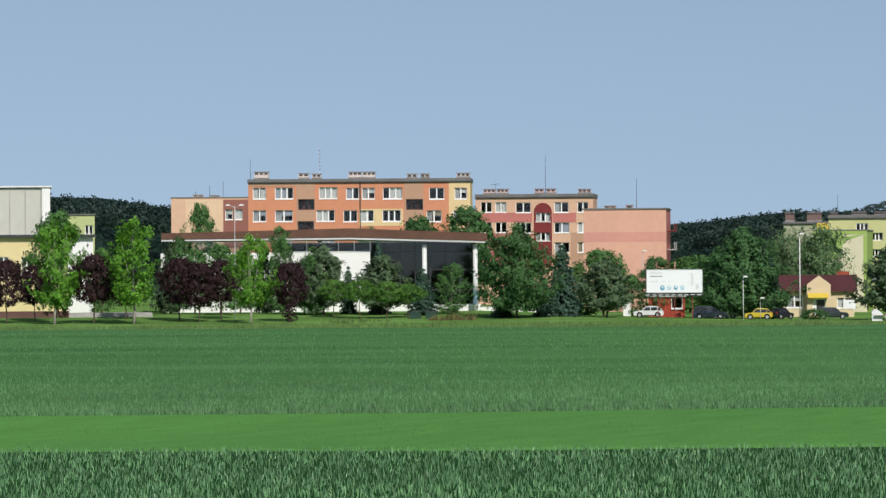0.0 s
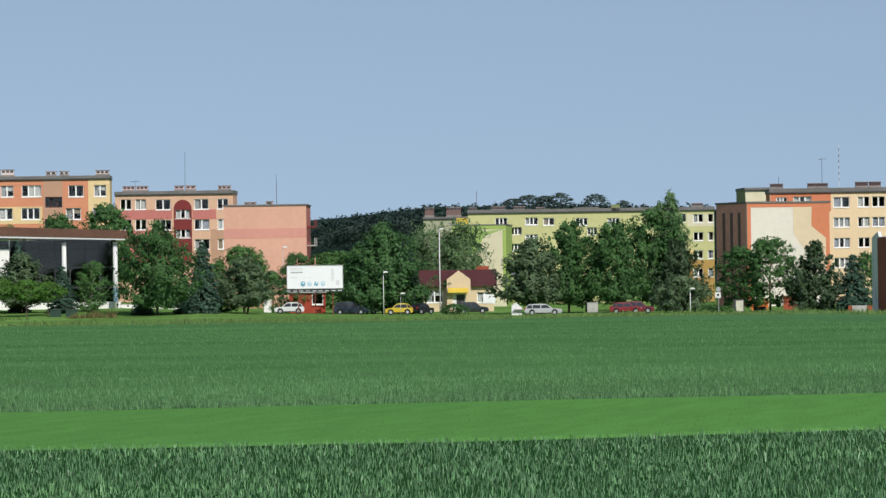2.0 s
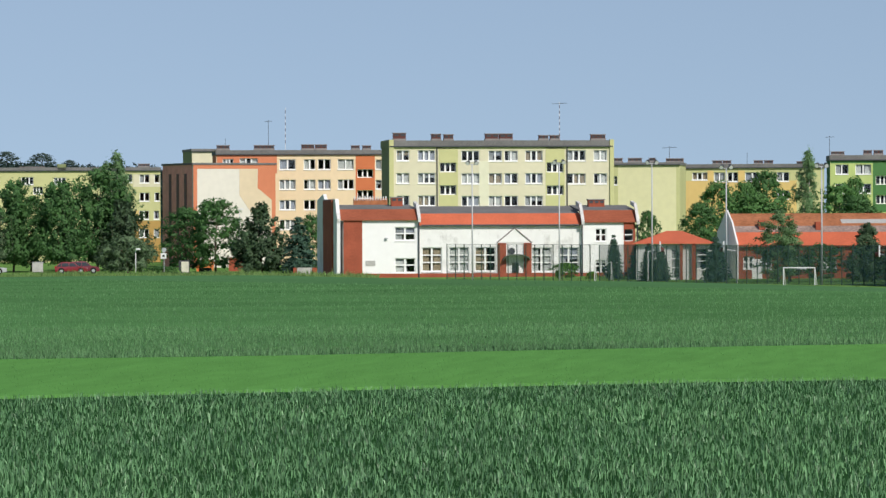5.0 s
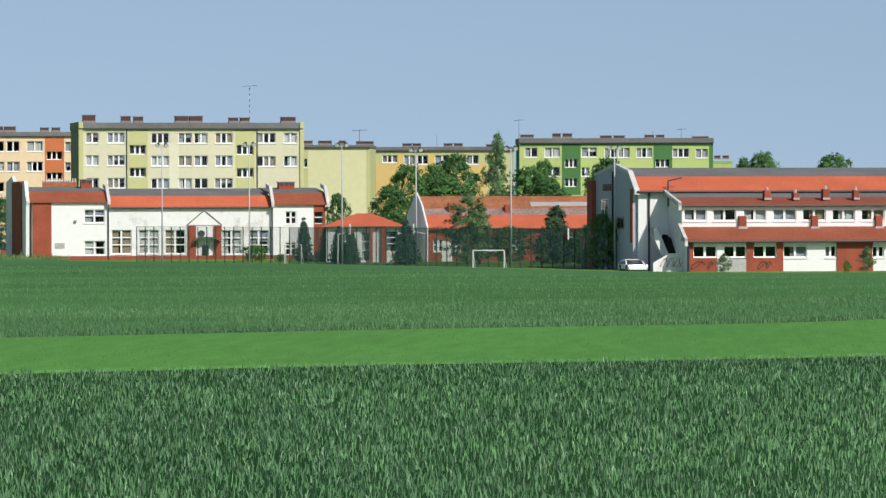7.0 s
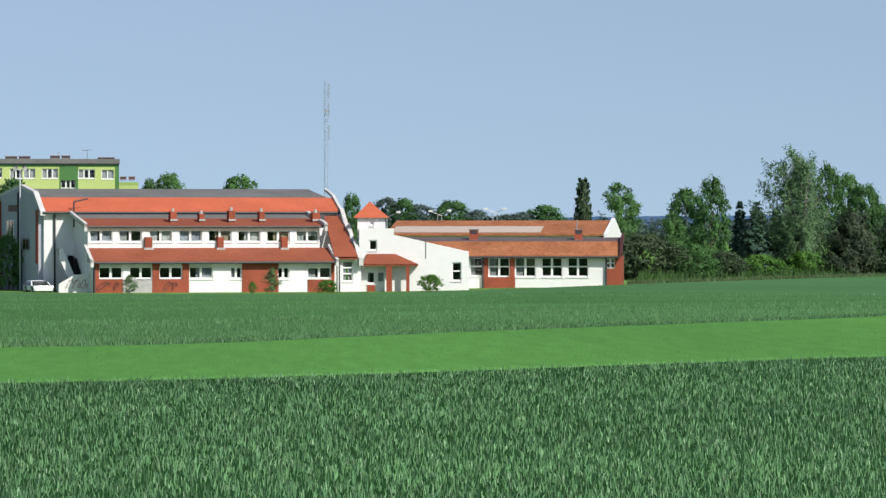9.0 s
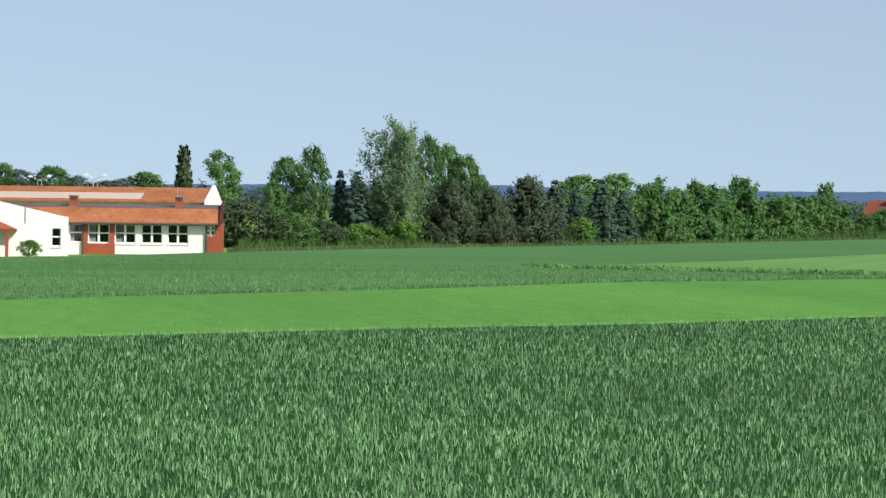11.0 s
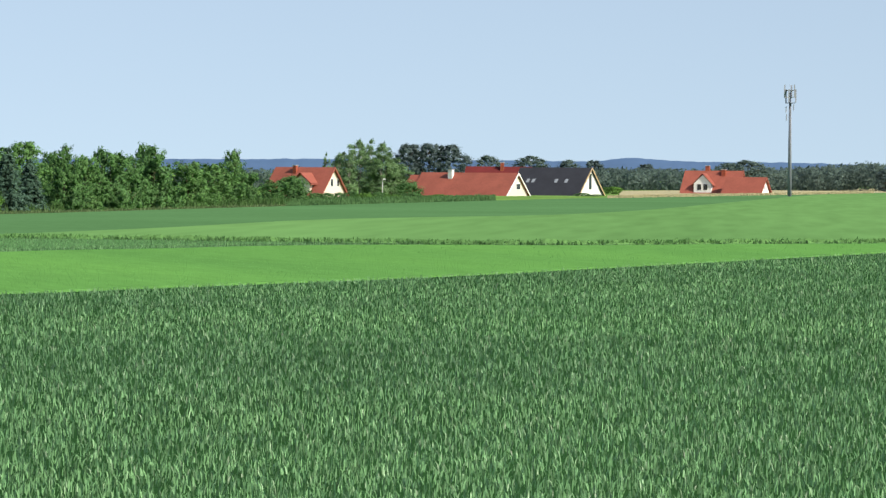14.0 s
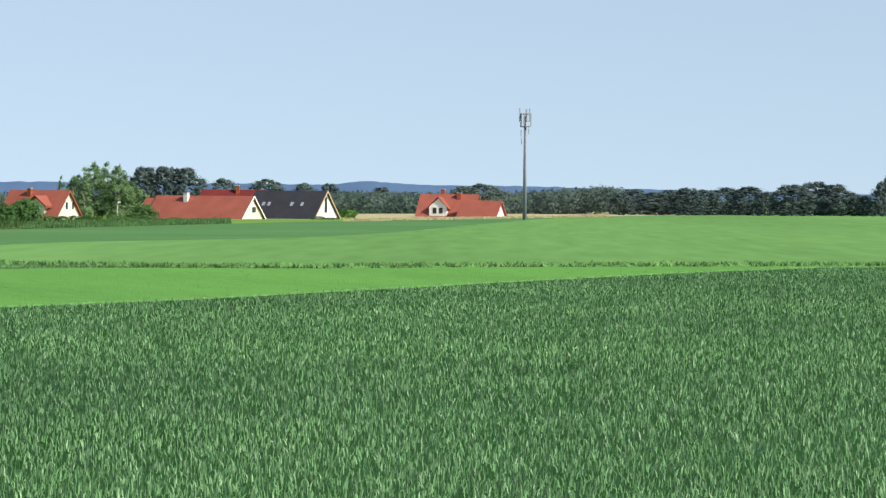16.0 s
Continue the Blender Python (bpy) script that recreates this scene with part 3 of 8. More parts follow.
blades("wheat_leaves", D_STRIP, np.minimum(D_STRIP + 50, D_DITCH), WHEAT_PALE, "standing wheat leaves along the front of the field", 95000, 2.4, CROP - 0.2, 0.22, 0.036, 0.2, bent=False, seed=13, waves=0.2)
blades("grass_leaves", D_NEAR, D_STRIP, STRIP_LEAF, "short bright green grass leaves", 45000, 1.5, CROP - 0.12, 0.05, 0.016, 0.4, bent=False, seed=4)


# ---- trees ----
def round_lump(fine):
    """Corners and triangles of a small ball: twenty faces, or eighty when fine."""
    bm = bmesh.new()
    bmesh.ops.create_icosphere(bm, subdivisions=2 if fine else 1, radius=1.0)
    bm.verts.ensure_lookup_table()
    v, f = np.array([p.co[:] for p in bm.verts]), np.array([[p.index for p in q.verts] for q in bm.faces])
    bm.free()
    return v, f


LUMPS = {fine: round_lump(fine) for fine in (False, True)}


def leaf_mesh(name, centres, normals, size, rng, mat, long=1.0, loose=0.6, lumps=None, even=0.4):
    """Small pointed leaf sprays, each an island, facing roughly along the normals and shaded by the clump that they sit on.
    lumps: centres, radii, fineness and mottling of the close inner foliage that fills the clumps. even: how far each leaf is shaded by its own slant."""
    n = len(centres)
    normals = normals / np.maximum(np.linalg.norm(normals, axis=1), 1e-6)[:, None]
    jit = normals + rng.normal(0, loose, (n, 3))
    jit /= np.linalg.norm(jit, axis=1)[:, None]
    t = np.cross(jit, rng.normal(0, 1, (n, 3)))
    t /= np.linalg.norm(t, axis=1)[:, None]
    b = np.cross(jit, t)
    s = (size * rng.uniform(0.6, 1.5, n))[:, None]
    v = np.stack([centres - t * s * long, centres + b * s * 0.62 + t * s * 0.15, centres + t * s * long * 0.6 - b * s * 0.5], 1)
    face = np.cross(v[:, 1] - v[:, 0], v[:, 2] - v[:, 0])
    turned = np.einsum("ij,ij->i", face, normals) < 0
    v[turned] = v[turned][:, ::-1]
    lean = normals * 0.8 + jit * even
    lean /= np.linalg.norm(lean, axis=1)[:, None]
    v, lean, loops = v.reshape(-1, 3), np.repeat(lean, 3, 0), np.arange(n * 3)
    if lumps is not None:
        c, r, fine, mottle = lumps
        lv, lf = LUMPS[fine]
        m, k = len(c), len(lv)
        rough = 1 + rng.normal(0, 0.16, (m, k, 1))
        pts = c[:, None] + lv[None] * rough * r[:, None]
        out = lv[None] / np.maximum(r[:, None], 1e-3)
        out = out / np.linalg.norm(out, axis=2)[:, :, None] + rng.normal(0, mottle, (m, k, 3))
        out /= np.linalg.norm(out, axis=2)[:, :, None]
        loops = np.concatenate([loops, (len(v) + np.arange(m)[:, None, None] * k + lf[None]).ravel()])
        v, lean = np.concatenate([v, pts.reshape(-1, 3)]), np.concatenate([lean, out.reshape(-1, 3)])
    me = raw_mesh(name, v, loops, np.arange(len(loops) // 3) * 3, mat)
    me.normals_split_custom_set_from_vertices(lean.tolist())
    return me


def limbs(h, crown, low, rng, lean=0.0, r=None, count=9):
    """A tapered trunk with limbs that rise into the crown."""
    b = Builder()
    r = r or h * 0.017
    pts = [Vector((0, 0, -0.3))]
    for i in range(1, 6):
        pts.append(Vector((lean * h * (i / 5) ** 2 + rng.normal(0, 0.012) * h, rng.normal(0, 0.012) * h, h * 0.9 * i / 5)))
    for i in range(5):
        b.tube(pts[i], pts[i + 1], r * (1 - i * 0.18), r * (1 - (i + 1) * 0.18), 7)
    for i in range(count):
        z = low + (h * 0.8 - low) * (i + 0.4) / count
        k = min(4, int(z / (h * 0.9) * 5))
        base = pts[k].lerp(pts[k + 1], (z / (h * 0.9) * 5) - k)
        a = i * 2.4 + rng.uniform(-0.4, 0.4)
        out = crown * rng.uniform(0.5, 0.85) * (1 - 0.45 * (z - low) / max(h - low, 0.1))
        tip = base + Vector((math.cos(a) * out, math.sin(a) * out, out * rng.uniform(0.5, 1.0)))
        mid = base.lerp(tip, 0.5) + Vector((0, 0, out * 0.08))
        b.tube(base, mid, r * 0.4, r * 0.25, 5)
        b.tube(mid, tip, r * 0.25, r * 0.08, 5)
    return b


def broad_tree(name, label, bark, leafmat, seed, h=10.0, wide=7.0, low=2.0, top=0.42, clumps=70, per=42, size=0.21, squash=1.0, ragged=0.22, long=1.0, group="", trunk_count=9, airy=False, even=0.4, full=0.62):
    """A broadleaved tree: limbs, and a crown of leaf clumps in an uneven egg-shaped envelope."""
    rng = np.random.default_rng(seed)
    clumps, per, size = int(clumps * 3.0), int(per * 0.55), size * 0.78
    base = thing(name, Matrix(), label, "bush" if low < 0.4 else "tree", group)
    part("trunk", limbs(h, wide / 2, low, rng, count=trunk_count), bark, base, smooth=True)
    # envelope radius over the height
    ch = h - low
    q = rng.random(clumps) ** 0.85
    z = low + ch * (0.03 + 0.94 * q)
    s = (z - low) / ch
    rad = wide / 2 * np.where(s < top, np.sqrt(np.clip(1 - ((top - s) / top) ** 2, 0.42 if low < 0.9 else 0.1, 1)), np.clip(1 - ((s - top) / (1 - top)) ** 1.9, 0.03, 1) ** 0.62) * squash
    a = rng.uniform(0, 2 * np.pi, clumps)
    lobes = 1 + ragged * (np.sin(a * 3 + seed) * 0.6 + np.sin(a * 2 - z * 2.1 + seed * 2) * 0.6 + np.sin(a * 5 + z * 3.1 + seed) * 0.4)
    rr = rad * lobes * rng.uniform(0.3, 1.06, clumps) ** 0.6
    c = np.stack([rr * np.cos(a), rr * np.sin(a), z], -1)
    ball = wide * 0.066 * rng.uniform(0.6, 1.45, clumps)
    off = rng.normal(0, 1, (clumps, per, 3))
    off /= np.maximum(np.linalg.norm(off, axis=2), 0.6)[:, :, None]
    pts = c[:, None] + off * (ball[:, None, None] * np.array([1.15, 1.15, 0.8]))
    nor = off * 0.9 + np.array([0, 0, 0.35]) + np.stack([np.cos(a), np.sin(a), np.zeros(clumps)], -1)[:, None] * 0.55
    pts, nor = pts.reshape(-1, 3), nor.reshape(-1, 3)
    keep = pts[:, 2] > max(0.05, low * 0.8)
    inner = (c[:, 2] - ball * 0.6 > max(0.05, low * 0.8)) & (rr < 0.9 * rad * lobes) & (rng.random(clumps) < full)
    lumps = (c[inner], ball[inner][:, None] * np.array([1.0, 1.0, 0.8]) * full, False, 0.5)
    part("crown", leaf_mesh("crown", pts[keep], nor[keep], size, rng, leafmat, long, lumps=None if airy else lumps, even=even), None, base)
    base["h"], base["w"] = h, wide
    return base


def upright_tree(name, label, bark, leafmat, seed, h=12.0, wide=5.5, low=0.8, sprays=700, size=0.16, top=0.3, group="", long=1.3, bottom=0.55, leaders=4, rise_up=1.0, spread=0.2, blunt=0.8, skew=0.0, close=0.0):
    """A tree of rising leaders: from each, branches run out and up to an uneven envelope, with twigs full of leaves and gaps between them."""
    rng = np.random.default_rng(seed)
    base = thing(name, Matrix(), label, "tree", group)
    b = Builder()
    pts = [Vector((0, 0, -0.3))] + [Vector((rng.normal(0, 0.01) * h, rng.normal(0, 0.01) * h, h * 0.94 * i / 6)) for i in range(1, 7)]
    for i in range(6):
        b.tube(pts[i], pts[i + 1], h * 0.014 * (1 - i * 0.16), h * 0.014 * (1 - (i + 1) * 0.16), 7)
    heads = np.array([(0.0, 0.0, h)] + [(wide * spread * rng.uniform(0.7, 1.2) * math.cos(k * 2.1 + seed), wide * spread * rng.uniform(0.7, 1.2) * math.sin(k * 2.1 + seed), h * rng.uniform(0.8, 0.98)) for k in range(leaders - 1)])
    for x, y, z in heads[1:]:
        b.tube(pts[1].lerp(pts[2], rng.uniform(0, 1)), (x, y, z * 0.9), h * 0.007, 0.02, 5)
    slim = 1.0 if leaders == 1 else 1 - spread * 1.3
    twigs = 9
    n = max(20, int(sprays * 1.25) // twigs)
    hd = heads[rng.integers(0, leaders, n)]
    s = rng.random(n) ** (1.0 if blunt > 0.5 else 1.25)
    s[:leaders] = 0.97
    hd[:leaders] = heads
    z = low + (hd[:, 2] - low) * (0.02 + 0.96 * s)
    env = slim * wide / 2 * np.where(s < top, bottom + (1 - bottom) * s / top, np.clip(1 - (np.maximum(s - top, 0) / (1 - top)) ** 1.4, 0, 1) ** blunt + 0.04)
    a = rng.uniform(0, 2 * np.pi, n)
    env = env * (1 + 0.16 * np.sin(a * 3 + z * 1.7 + seed) + 0.12 * np.sin(a * 5 - z * 2.9))
    rr = 1.4 * env * rng.uniform(0.2, 1.2, n) ** 0.5
    out = np.stack([np.cos(a), np.sin(a), np.zeros(n)], -1)
    tip = out * rr[:, None]
    tip[:, :2] += hd[:, :2] * np.minimum(1.0, z / hd[:, 2] * 1.3)[:, None]
    tip[:, 2] = z
    zb = np.maximum(z - rr * (0.5 + 0.8 * rise_up), low * 0.7)
    root = np.concatenate([hd[:, :2] * np.minimum(1.0, zb / hd[:, 2] * 1.3)[:, None], zb[:, None]], 1)
    bend = root * 0.45 + tip * 0.55
    bend[:, 2] = zb + (z - zb) * 0.35
    for j in range(n):
        if j % 4 == 0:
            b.tube(root[j], bend[j], 0.03, 0.022, 4)
            b.tube(bend[j], tip[j], 0.022, 0.01, 4)
    t = rng.uniform(0.3, 1.02, (n, twigs, 1))
    c = root[:, None] * (1 - t) ** 2 + bend[:, None] * 2 * t * (1 - t) + tip[:, None] * t ** 2
    c = c + rng.normal(0, 1, c.shape) * wide * 0.034 * (1.25 - 0.6 * t)
    way = out[:, None] * 0.6 + np.array([0, 0, rise_up]) + rng.normal(0, 0.4, (n, twigs, 3))
    way /= np.linalg.norm(way, axis=2)[:, :, None]
    per = 9 if close else 11
    L = wide * 0.062 * rng.uniform(0.5, 1.3, (n, twigs, 1, 1))
    q = rng.uniform(-1, 1, (n, twigs, per, 1))
    off = rng.normal(0, 1, (n, twigs, per, 3))
    cen = c[:, :, None] + way[:, :, None] * q * L + off * (wide * 0.02) * (1.3 - q * 0.6)
    nor = out[:, None, None] * 0.9 + np.array([0, 0, 0.5]) + off * 0.4 + (c - bend[:, None])[:, :, None] * (0.7 / wide)
    cen, nor = cen.reshape(-1, 3), np.broadcast_to(nor, cen.shape).reshape(-1, 3)
    cen[:, 0] += skew * cen[:, 2]
    keep = cen[:, 2] > max(0.05, low * 0.5)
    part("trunk", b, bark, base, smooth=True)
    lumps = None
    if close:
        inner = np.broadcast_to((t < 0.86) & (rng.random(t.shape) < 0.45), (n, twigs, 1))[:, :, 0]
        core = c[inner]
        core[:, 0] += skew * core[:, 2]
        core = core[core[:, 2] > max(0.3, low)]
        lumps = (core, wide * close * rng.uniform(0.5, 1.1, (len(core), 1)) * np.array([1.0, 1.0, 1.25]), False, 0.4)
    part("crown", leaf_mesh("crown", cen[keep], nor[keep], size * 0.85, rng, leafmat, long, lumps=lumps), None, base)
    base["h"], base["w"] = h, wide
    return base


def needle_tree(name, label, leafmat, seed, h=10.0, wide=4.5, low=0.4, whorls=22, size=0.2, droop=0.3, power=0.75, group="", per=34, bushy=0.0):
    """A conifer: whorls of drooping branches, each with flat sprays of needles."""
    rng = np.random.default_rng(seed)
    base = thing(name, Matrix(), label, "tree", group)
    b = Builder().tube((0, 0, -0.3), (0, 0, h * 0.97), h * 0.018, 0.02, 7)
    pts, nor = [], []
    for i in range(whorls):
        s = (i + rng.uniform(-0.6, 0.6)) / whorls
        s = min(max(s, 0), 0.985)
        z = low + (h - low) * s
        reach_out = wide / 2 * (1 - s) ** power * (1 if s > 0.08 else 0.8)
        k = 6 + int(6 * (1 - s))
        for j in range(k):
            a = 2 * math.pi * (j + rng.uniform(-0.35, 0.35)) / k + i
            L = reach_out * rng.uniform(0.7, 1.18) + 0.1
            tip = np.array([math.cos(a) * L, math.sin(a) * L, z - L * droop + bushy * L])
            root = np.array([0, 0, z])
            if L > 0.6 and j % 2 == 0:
                b.tube(root, tip * 0.9 + root * 0.1, 0.035, 0.01, 4)
            m = max(4, int(per * (0.3 + 0.7 * L / (wide / 2))))
            q = rng.uniform(0.25, 1.03, m)[:, None]
            p = root + (tip - root) * q + np.array([0, 0, 0.08 * L]) * np.sin(q * 3.1)
            sway = 0.18 * L * (1.1 - q) + 0.08
            p = p + np.stack([-math.sin(a) * rng.normal(0, 1, m), math.cos(a) * rng.normal(0, 1, m), rng.normal(-0.3, 0.45, m)], -1) * sway
            pts.append(p)
            nor.append(np.tile([math.cos(a) * 0.6, math.sin(a) * 0.6, 0.8], (m, 1)))
    part("trunk", b, BARK, base)
    part("crown", leaf_mesh("crown", np.concatenate(pts), np.concatenate(nor), size, rng, leafmat, 1.25), None, base)
    base["h"], base["w"] = h, wide
    return base


STOCK = {}
STOCK["maple"] = [upright_tree("maple_tree", "young bright green maple with a pale slim trunk", BIRCHBARK, LEAF_MAPLE, 11 + i, 10.5, 6.6, 2.7, 520, 0.19, 0.38, "roadside maples", 1.1, 0.55, 4, 0.6, 0.25, 0.6) for i in range(2)]
LEAF_CONE = leaf("close_mid_green_leaf", (0.066, 0.162, 0.055), 0.25, tint=(0.09, 0.205, 0.066))
STOCK["cone"] = [upright_tree("conical_tree", "dense conical mid-green broadleaved tree", BARK, LEAF_CONE, 15, 10, 7.6, 0.5, 1300, 0.2, 0.25, "town trees", 1.3, 0.85, 1, 0.2, 0.1, 0.65, close=0.03)]
STOCK["plum"] = [broad_tree("purple_plum_tree", "round dark purple-leaved plum tree on a short trunk", BARK, LEAF_PLUM, 21 + i, 6.5, 6.0, 1.9, 0.45, 75, 44, 0.19, ragged=0.2, group="purple plum trees") for i in range(2)]
STOCK["oak"] = [broad_tree("deciduous_tree", "dense dark green broadleaved tree", BARK, LEAF_OAK, 31 + i, 10, 8, 0.6, 0.4, 92, 40, 0.235, ragged=0.25, group="town trees") for i in range(3)]
STOCK["lime"] = [broad_tree("lime_tree", "leafy mid-green broadleaved tree", BARK, LEAF_LIME, 41 + i, 10, 7.5, 0.5, 0.4, 88, 40, 0.235, ragged=0.25, group="lime trees") for i in range(3)]
STOCK["low"] = [broad_tree("ball_tree", "small clipped flat-topped tree with dense green crown", BARK, LEAF_BUSH, 51 + i, 5, 5.2, 2.4, 0.5, 60, 42, 0.17, ragged=0.1, group="clipped trees on the lawn") for i in range(2)]
STOCK["willow"] = [upright_tree("willow_tree", "loose grey-green willow with hanging twigs", BARK, LEAF_WILLOW, 61, 9, 9, 0.6, 1300, 0.13, 0.55, "", 2.2, 0.85, 6, -0.9, 0.22, 0.5, close=0.02)]
STOCK["dense"] = [upright_tree("dark_tree", "dense dark green upright tree on a short trunk", BARK, LEAF_OAK, 191 + i, 10, 7, 1.6, 880, 0.19, 0.35, "town trees", 1.1, 0.8, 3, 0.5, 0.18, 0.45, close=0.04) for i in range(2)]
STOCK["open"] = [upright_tree("open_tree", "dark green spreading tree with airy branches on a clear trunk", BARK, LEAF_OAK, 66, 10, 9, 1.5, 1350, 0.18, 0.4, "town trees", 1.3, 0.75, 4, 0.1, 0.2, 0.55, close=0.025)]
STOCK["poplar"] = [upright_tree("poplar_tree", "tall airy silvery-green poplar with a pale trunk", BIRCHBARK, LEAF_POPLAR, 71 + i, 15, 8.2, 1.2, 1150, 0.17, 0.5, "field-edge trees", 1.3, 0.6, 6, 1.1, 0.26, 0.6, -0.06) for i in range(2)]
STOCK["birch"] = [upright_tree("birch_tree", "light green birch with loose airy foliage", BIRCHBARK, LEAF_BIRCH, 81 + i, 12, 5.6, 0.6, 660, 0.135, 0.4, leaders=4, long=1.9, bottom=0.85, rise_up=-0.5, close=0.022) for i in range(2)]
STOCK["ash"] = [upright_tree("young_poplar_tree", "fresh light green feathery young poplar", BIRCHBARK, LEAF_LIME, 85, 12, 5.8, 0.4, 640, 0.16, 0.35, bottom=0.8, leaders=3)]
STOCK["belt"] = [upright_tree("belt_tree", "dense upright green tree, leafy down to the ground", BARK, (LEAF_BELT, LEAF_LIME, LEAF_BELT)[i], 181 + i, 9, 6.2, 0.1, 820, 0.19, 0.3, "belt of trees along the field", 1.1, 0.95, 3, 0.6, 0.16, 0.42, close=0.05) for i in range(3)]
STOCK["bush"] = [broad_tree("bush", "bright green leafy bush at the field's edge", BARK, LEAF_BUSH, 91 + i, 3, 5, 0.1, 0.45, 55, 42, 0.16, ragged=0.3, group="bushes") for i in range(2)]
STOCK["greybush"] = [broad_tree("willow_bush", "large dull dark green bush at the field's edge", BARK, LEAF_DULL, 98, 4, 5.4, 0.1, 0.42, 75, 44, 0.15, ragged=0.22, long=1.4, group="bushes")]
STOCK["shrub"] = [broad_tree("shrub", "dull dark green shrub", BARK, LEAF_OAK, 101 + i, 3, 5, 0.1, 0.45, 55, 42, 0.16, ragged=0.3, group="shrubs") for i in range(2)]
STOCK["plumbush"] = [broad_tree("purple_bush", "small round purple-leaved bush", BARK, LEAF_PLUM, 105, 2, 2.4, 0.1, 0.5, 26, 36, 0.12, ragged=0.15)]
STOCK["spruce"] = [needle_tree("spruce_tree", "blue-green spruce with drooping branches to the ground", LEAF_SPRUCE, 111 + i, 9, 5.2, 0.3, 27, 0.23, group="spruces") for i in range(3)]
STOCK["pine"] = [upright_tree("pine_tree", "dark green bushy pine", BARK, LEAF_PINE, 121 + i, 8, 5.6, 0.3, 560, 0.22, 0.3, "pines", 1.5, 0.85, 2, 1.1, 0.1, 0.75, close=0.042) for i in range(2)]
STOCK["brownpine"] = [upright_tree("brown_pine_tree", "dull brownish-green bushy pine at the field's edge", BARK, LEAF_BROWN, 131 + i, 7, 6.0, 0.1, 1000, 0.15, 0.2, "brown pines", 1.8, 0.92, 1, 0.9, 0.06, 0.62, close=0.036) for i in range(2)]
LEAF_GREYPINE = leaf("grey_green_needle", (0.115, 0.188, 0.092), 0.25, tint=(0.145, 0.222, 0.115))
STOCK["greypine"] = [upright_tree("young_pine_tree", "loose grey-green young pine on the lawn", BARK, LEAF_GREYPINE, 126 + i, 8, 5.4, 1.7, 820, 0.17, 0.25, "pines", 1.9, 0.85, 3, 0.8, 0.16, 0.6, close=0.034) for i in range(2)]
STOCK["cypress"] = [needle_tree("columnar_tree", "narrow dark green columnar tree", LEAF_PINE, 141, 9, 4.2, 0.3, 24, 0.27, droop=-0.3, power=0.42, bushy=0.5, per=30)]
STOCK["darktree"] = [broad_tree("distant_tree", "dark distant broadleaved tree with haze in its leaf colour", BARK, LEAF_FARDARK, 151 + i, 10, 9, 0.3, 0.45, 90, 28, 0.23, ragged=0.2, even=0.05, full=0.76, group="distant dark trees") for i in range(2)]
STOCK["fartree"] = [broad_tree("distant_tree", "broadleaved tree far off, greyed by haze in its leaf colour", BARK, LEAF_FAR, 161 + i, 10, 8, 0.6, 0.42, 80, 26, 0.24, ragged=0.25, even=0.05, full=0.74, group="distant grey-green trees") for i in range(2)]
STOCK["greyshrub"] = [broad_tree("shrub", "large rounded grey-green shrub", BARK, LEAF_GREYPINE, 107, 3, 5, 0.1, 0.45, 60, 42, 0.15, ragged=0.2, long=1.4, group="shrubs")]
FREE = {k: list(v) for k, v in STOCK.items()}
tree_dice = random.Random(5)


def tree(kind, spot, z=None):
    """Plants a tree: spot is bearing, elevation of its top, breadth of its crown, distance."""
    u, v, w, d = spot
    h = u / LENS
    z = rise(u, d) if z is None else z
    tall = EYE.z + v * d / LENS - z
    broad = w * d / LENS
    src = tree_dice.choice(STOCK[kind])
    m = pose(d * math.sin(h), d * math.cos(h), z, 0, 0, tree_dice.uniform(0, 360))
    s = Matrix.Diagonal((broad / src["w"], broad / src["w"], tall / src["h"], 1))
    if src in FREE[kind]:
        FREE[kind].remove(src)
        src.matrix_basis = m @ s
        return src
    keep = src.matrix_basis.copy()
    src.matrix_basis = Matrix()
    ob = copy_thing(src, m @ s)
    src.matrix_basis = keep
    return ob


def wood(name, label, rows, mat, seed, d, depth, trees, size, tall, uneven=0.9):
    """A far wood as one mass of crowns, each a few rough lumps with leaf sprays; rows give the bearing and elevation of its outline."""
    rng = np.random.default_rng(seed)
    us, vs = zip(*rows)
    tu = rng.uniform(us[0], us[-1], trees)
    td = d + rng.uniform(0, depth, trees)
    th = (EYE.z + np.interp(tu, us, vs) * d / LENS) - tall * (1 - rng.uniform(uneven, 1.06, trees))
    tw = tall * rng.uniform(0.3, 0.5, trees)
    rz = np.minimum(tall * 0.45, th * 0.53)
    c = np.stack([td * np.sin(tu / LENS), td * np.cos(tu / LENS), th - rz], -1)
    k = 110
    way = rng.normal(0, 1, (trees, k, 3))
    way /= np.linalg.norm(way, axis=2)[:, :, None]
    lump = 1 + 0.16 * np.sin(way[:, :, :1] * 5 + tu[:, None, None]) * np.sin(way[:, :, 2:] * 6 + tu[:, None, None] * 3)
    pts = c[:, None] + way * lump * rng.uniform(0.8, 1.0, (trees, k, 1)) * np.stack([tw, tw, rz], -1)[:, None]
    me = leaf_mesh(name, pts.reshape(-1, 3), (way * 0.8 + np.array([0, 0, 0.35])).reshape(-1, 3), size, rng, mat, loose=1.2, even=0.1)
    return tagged(new(name, me), label, "woodland", "", "stuff")


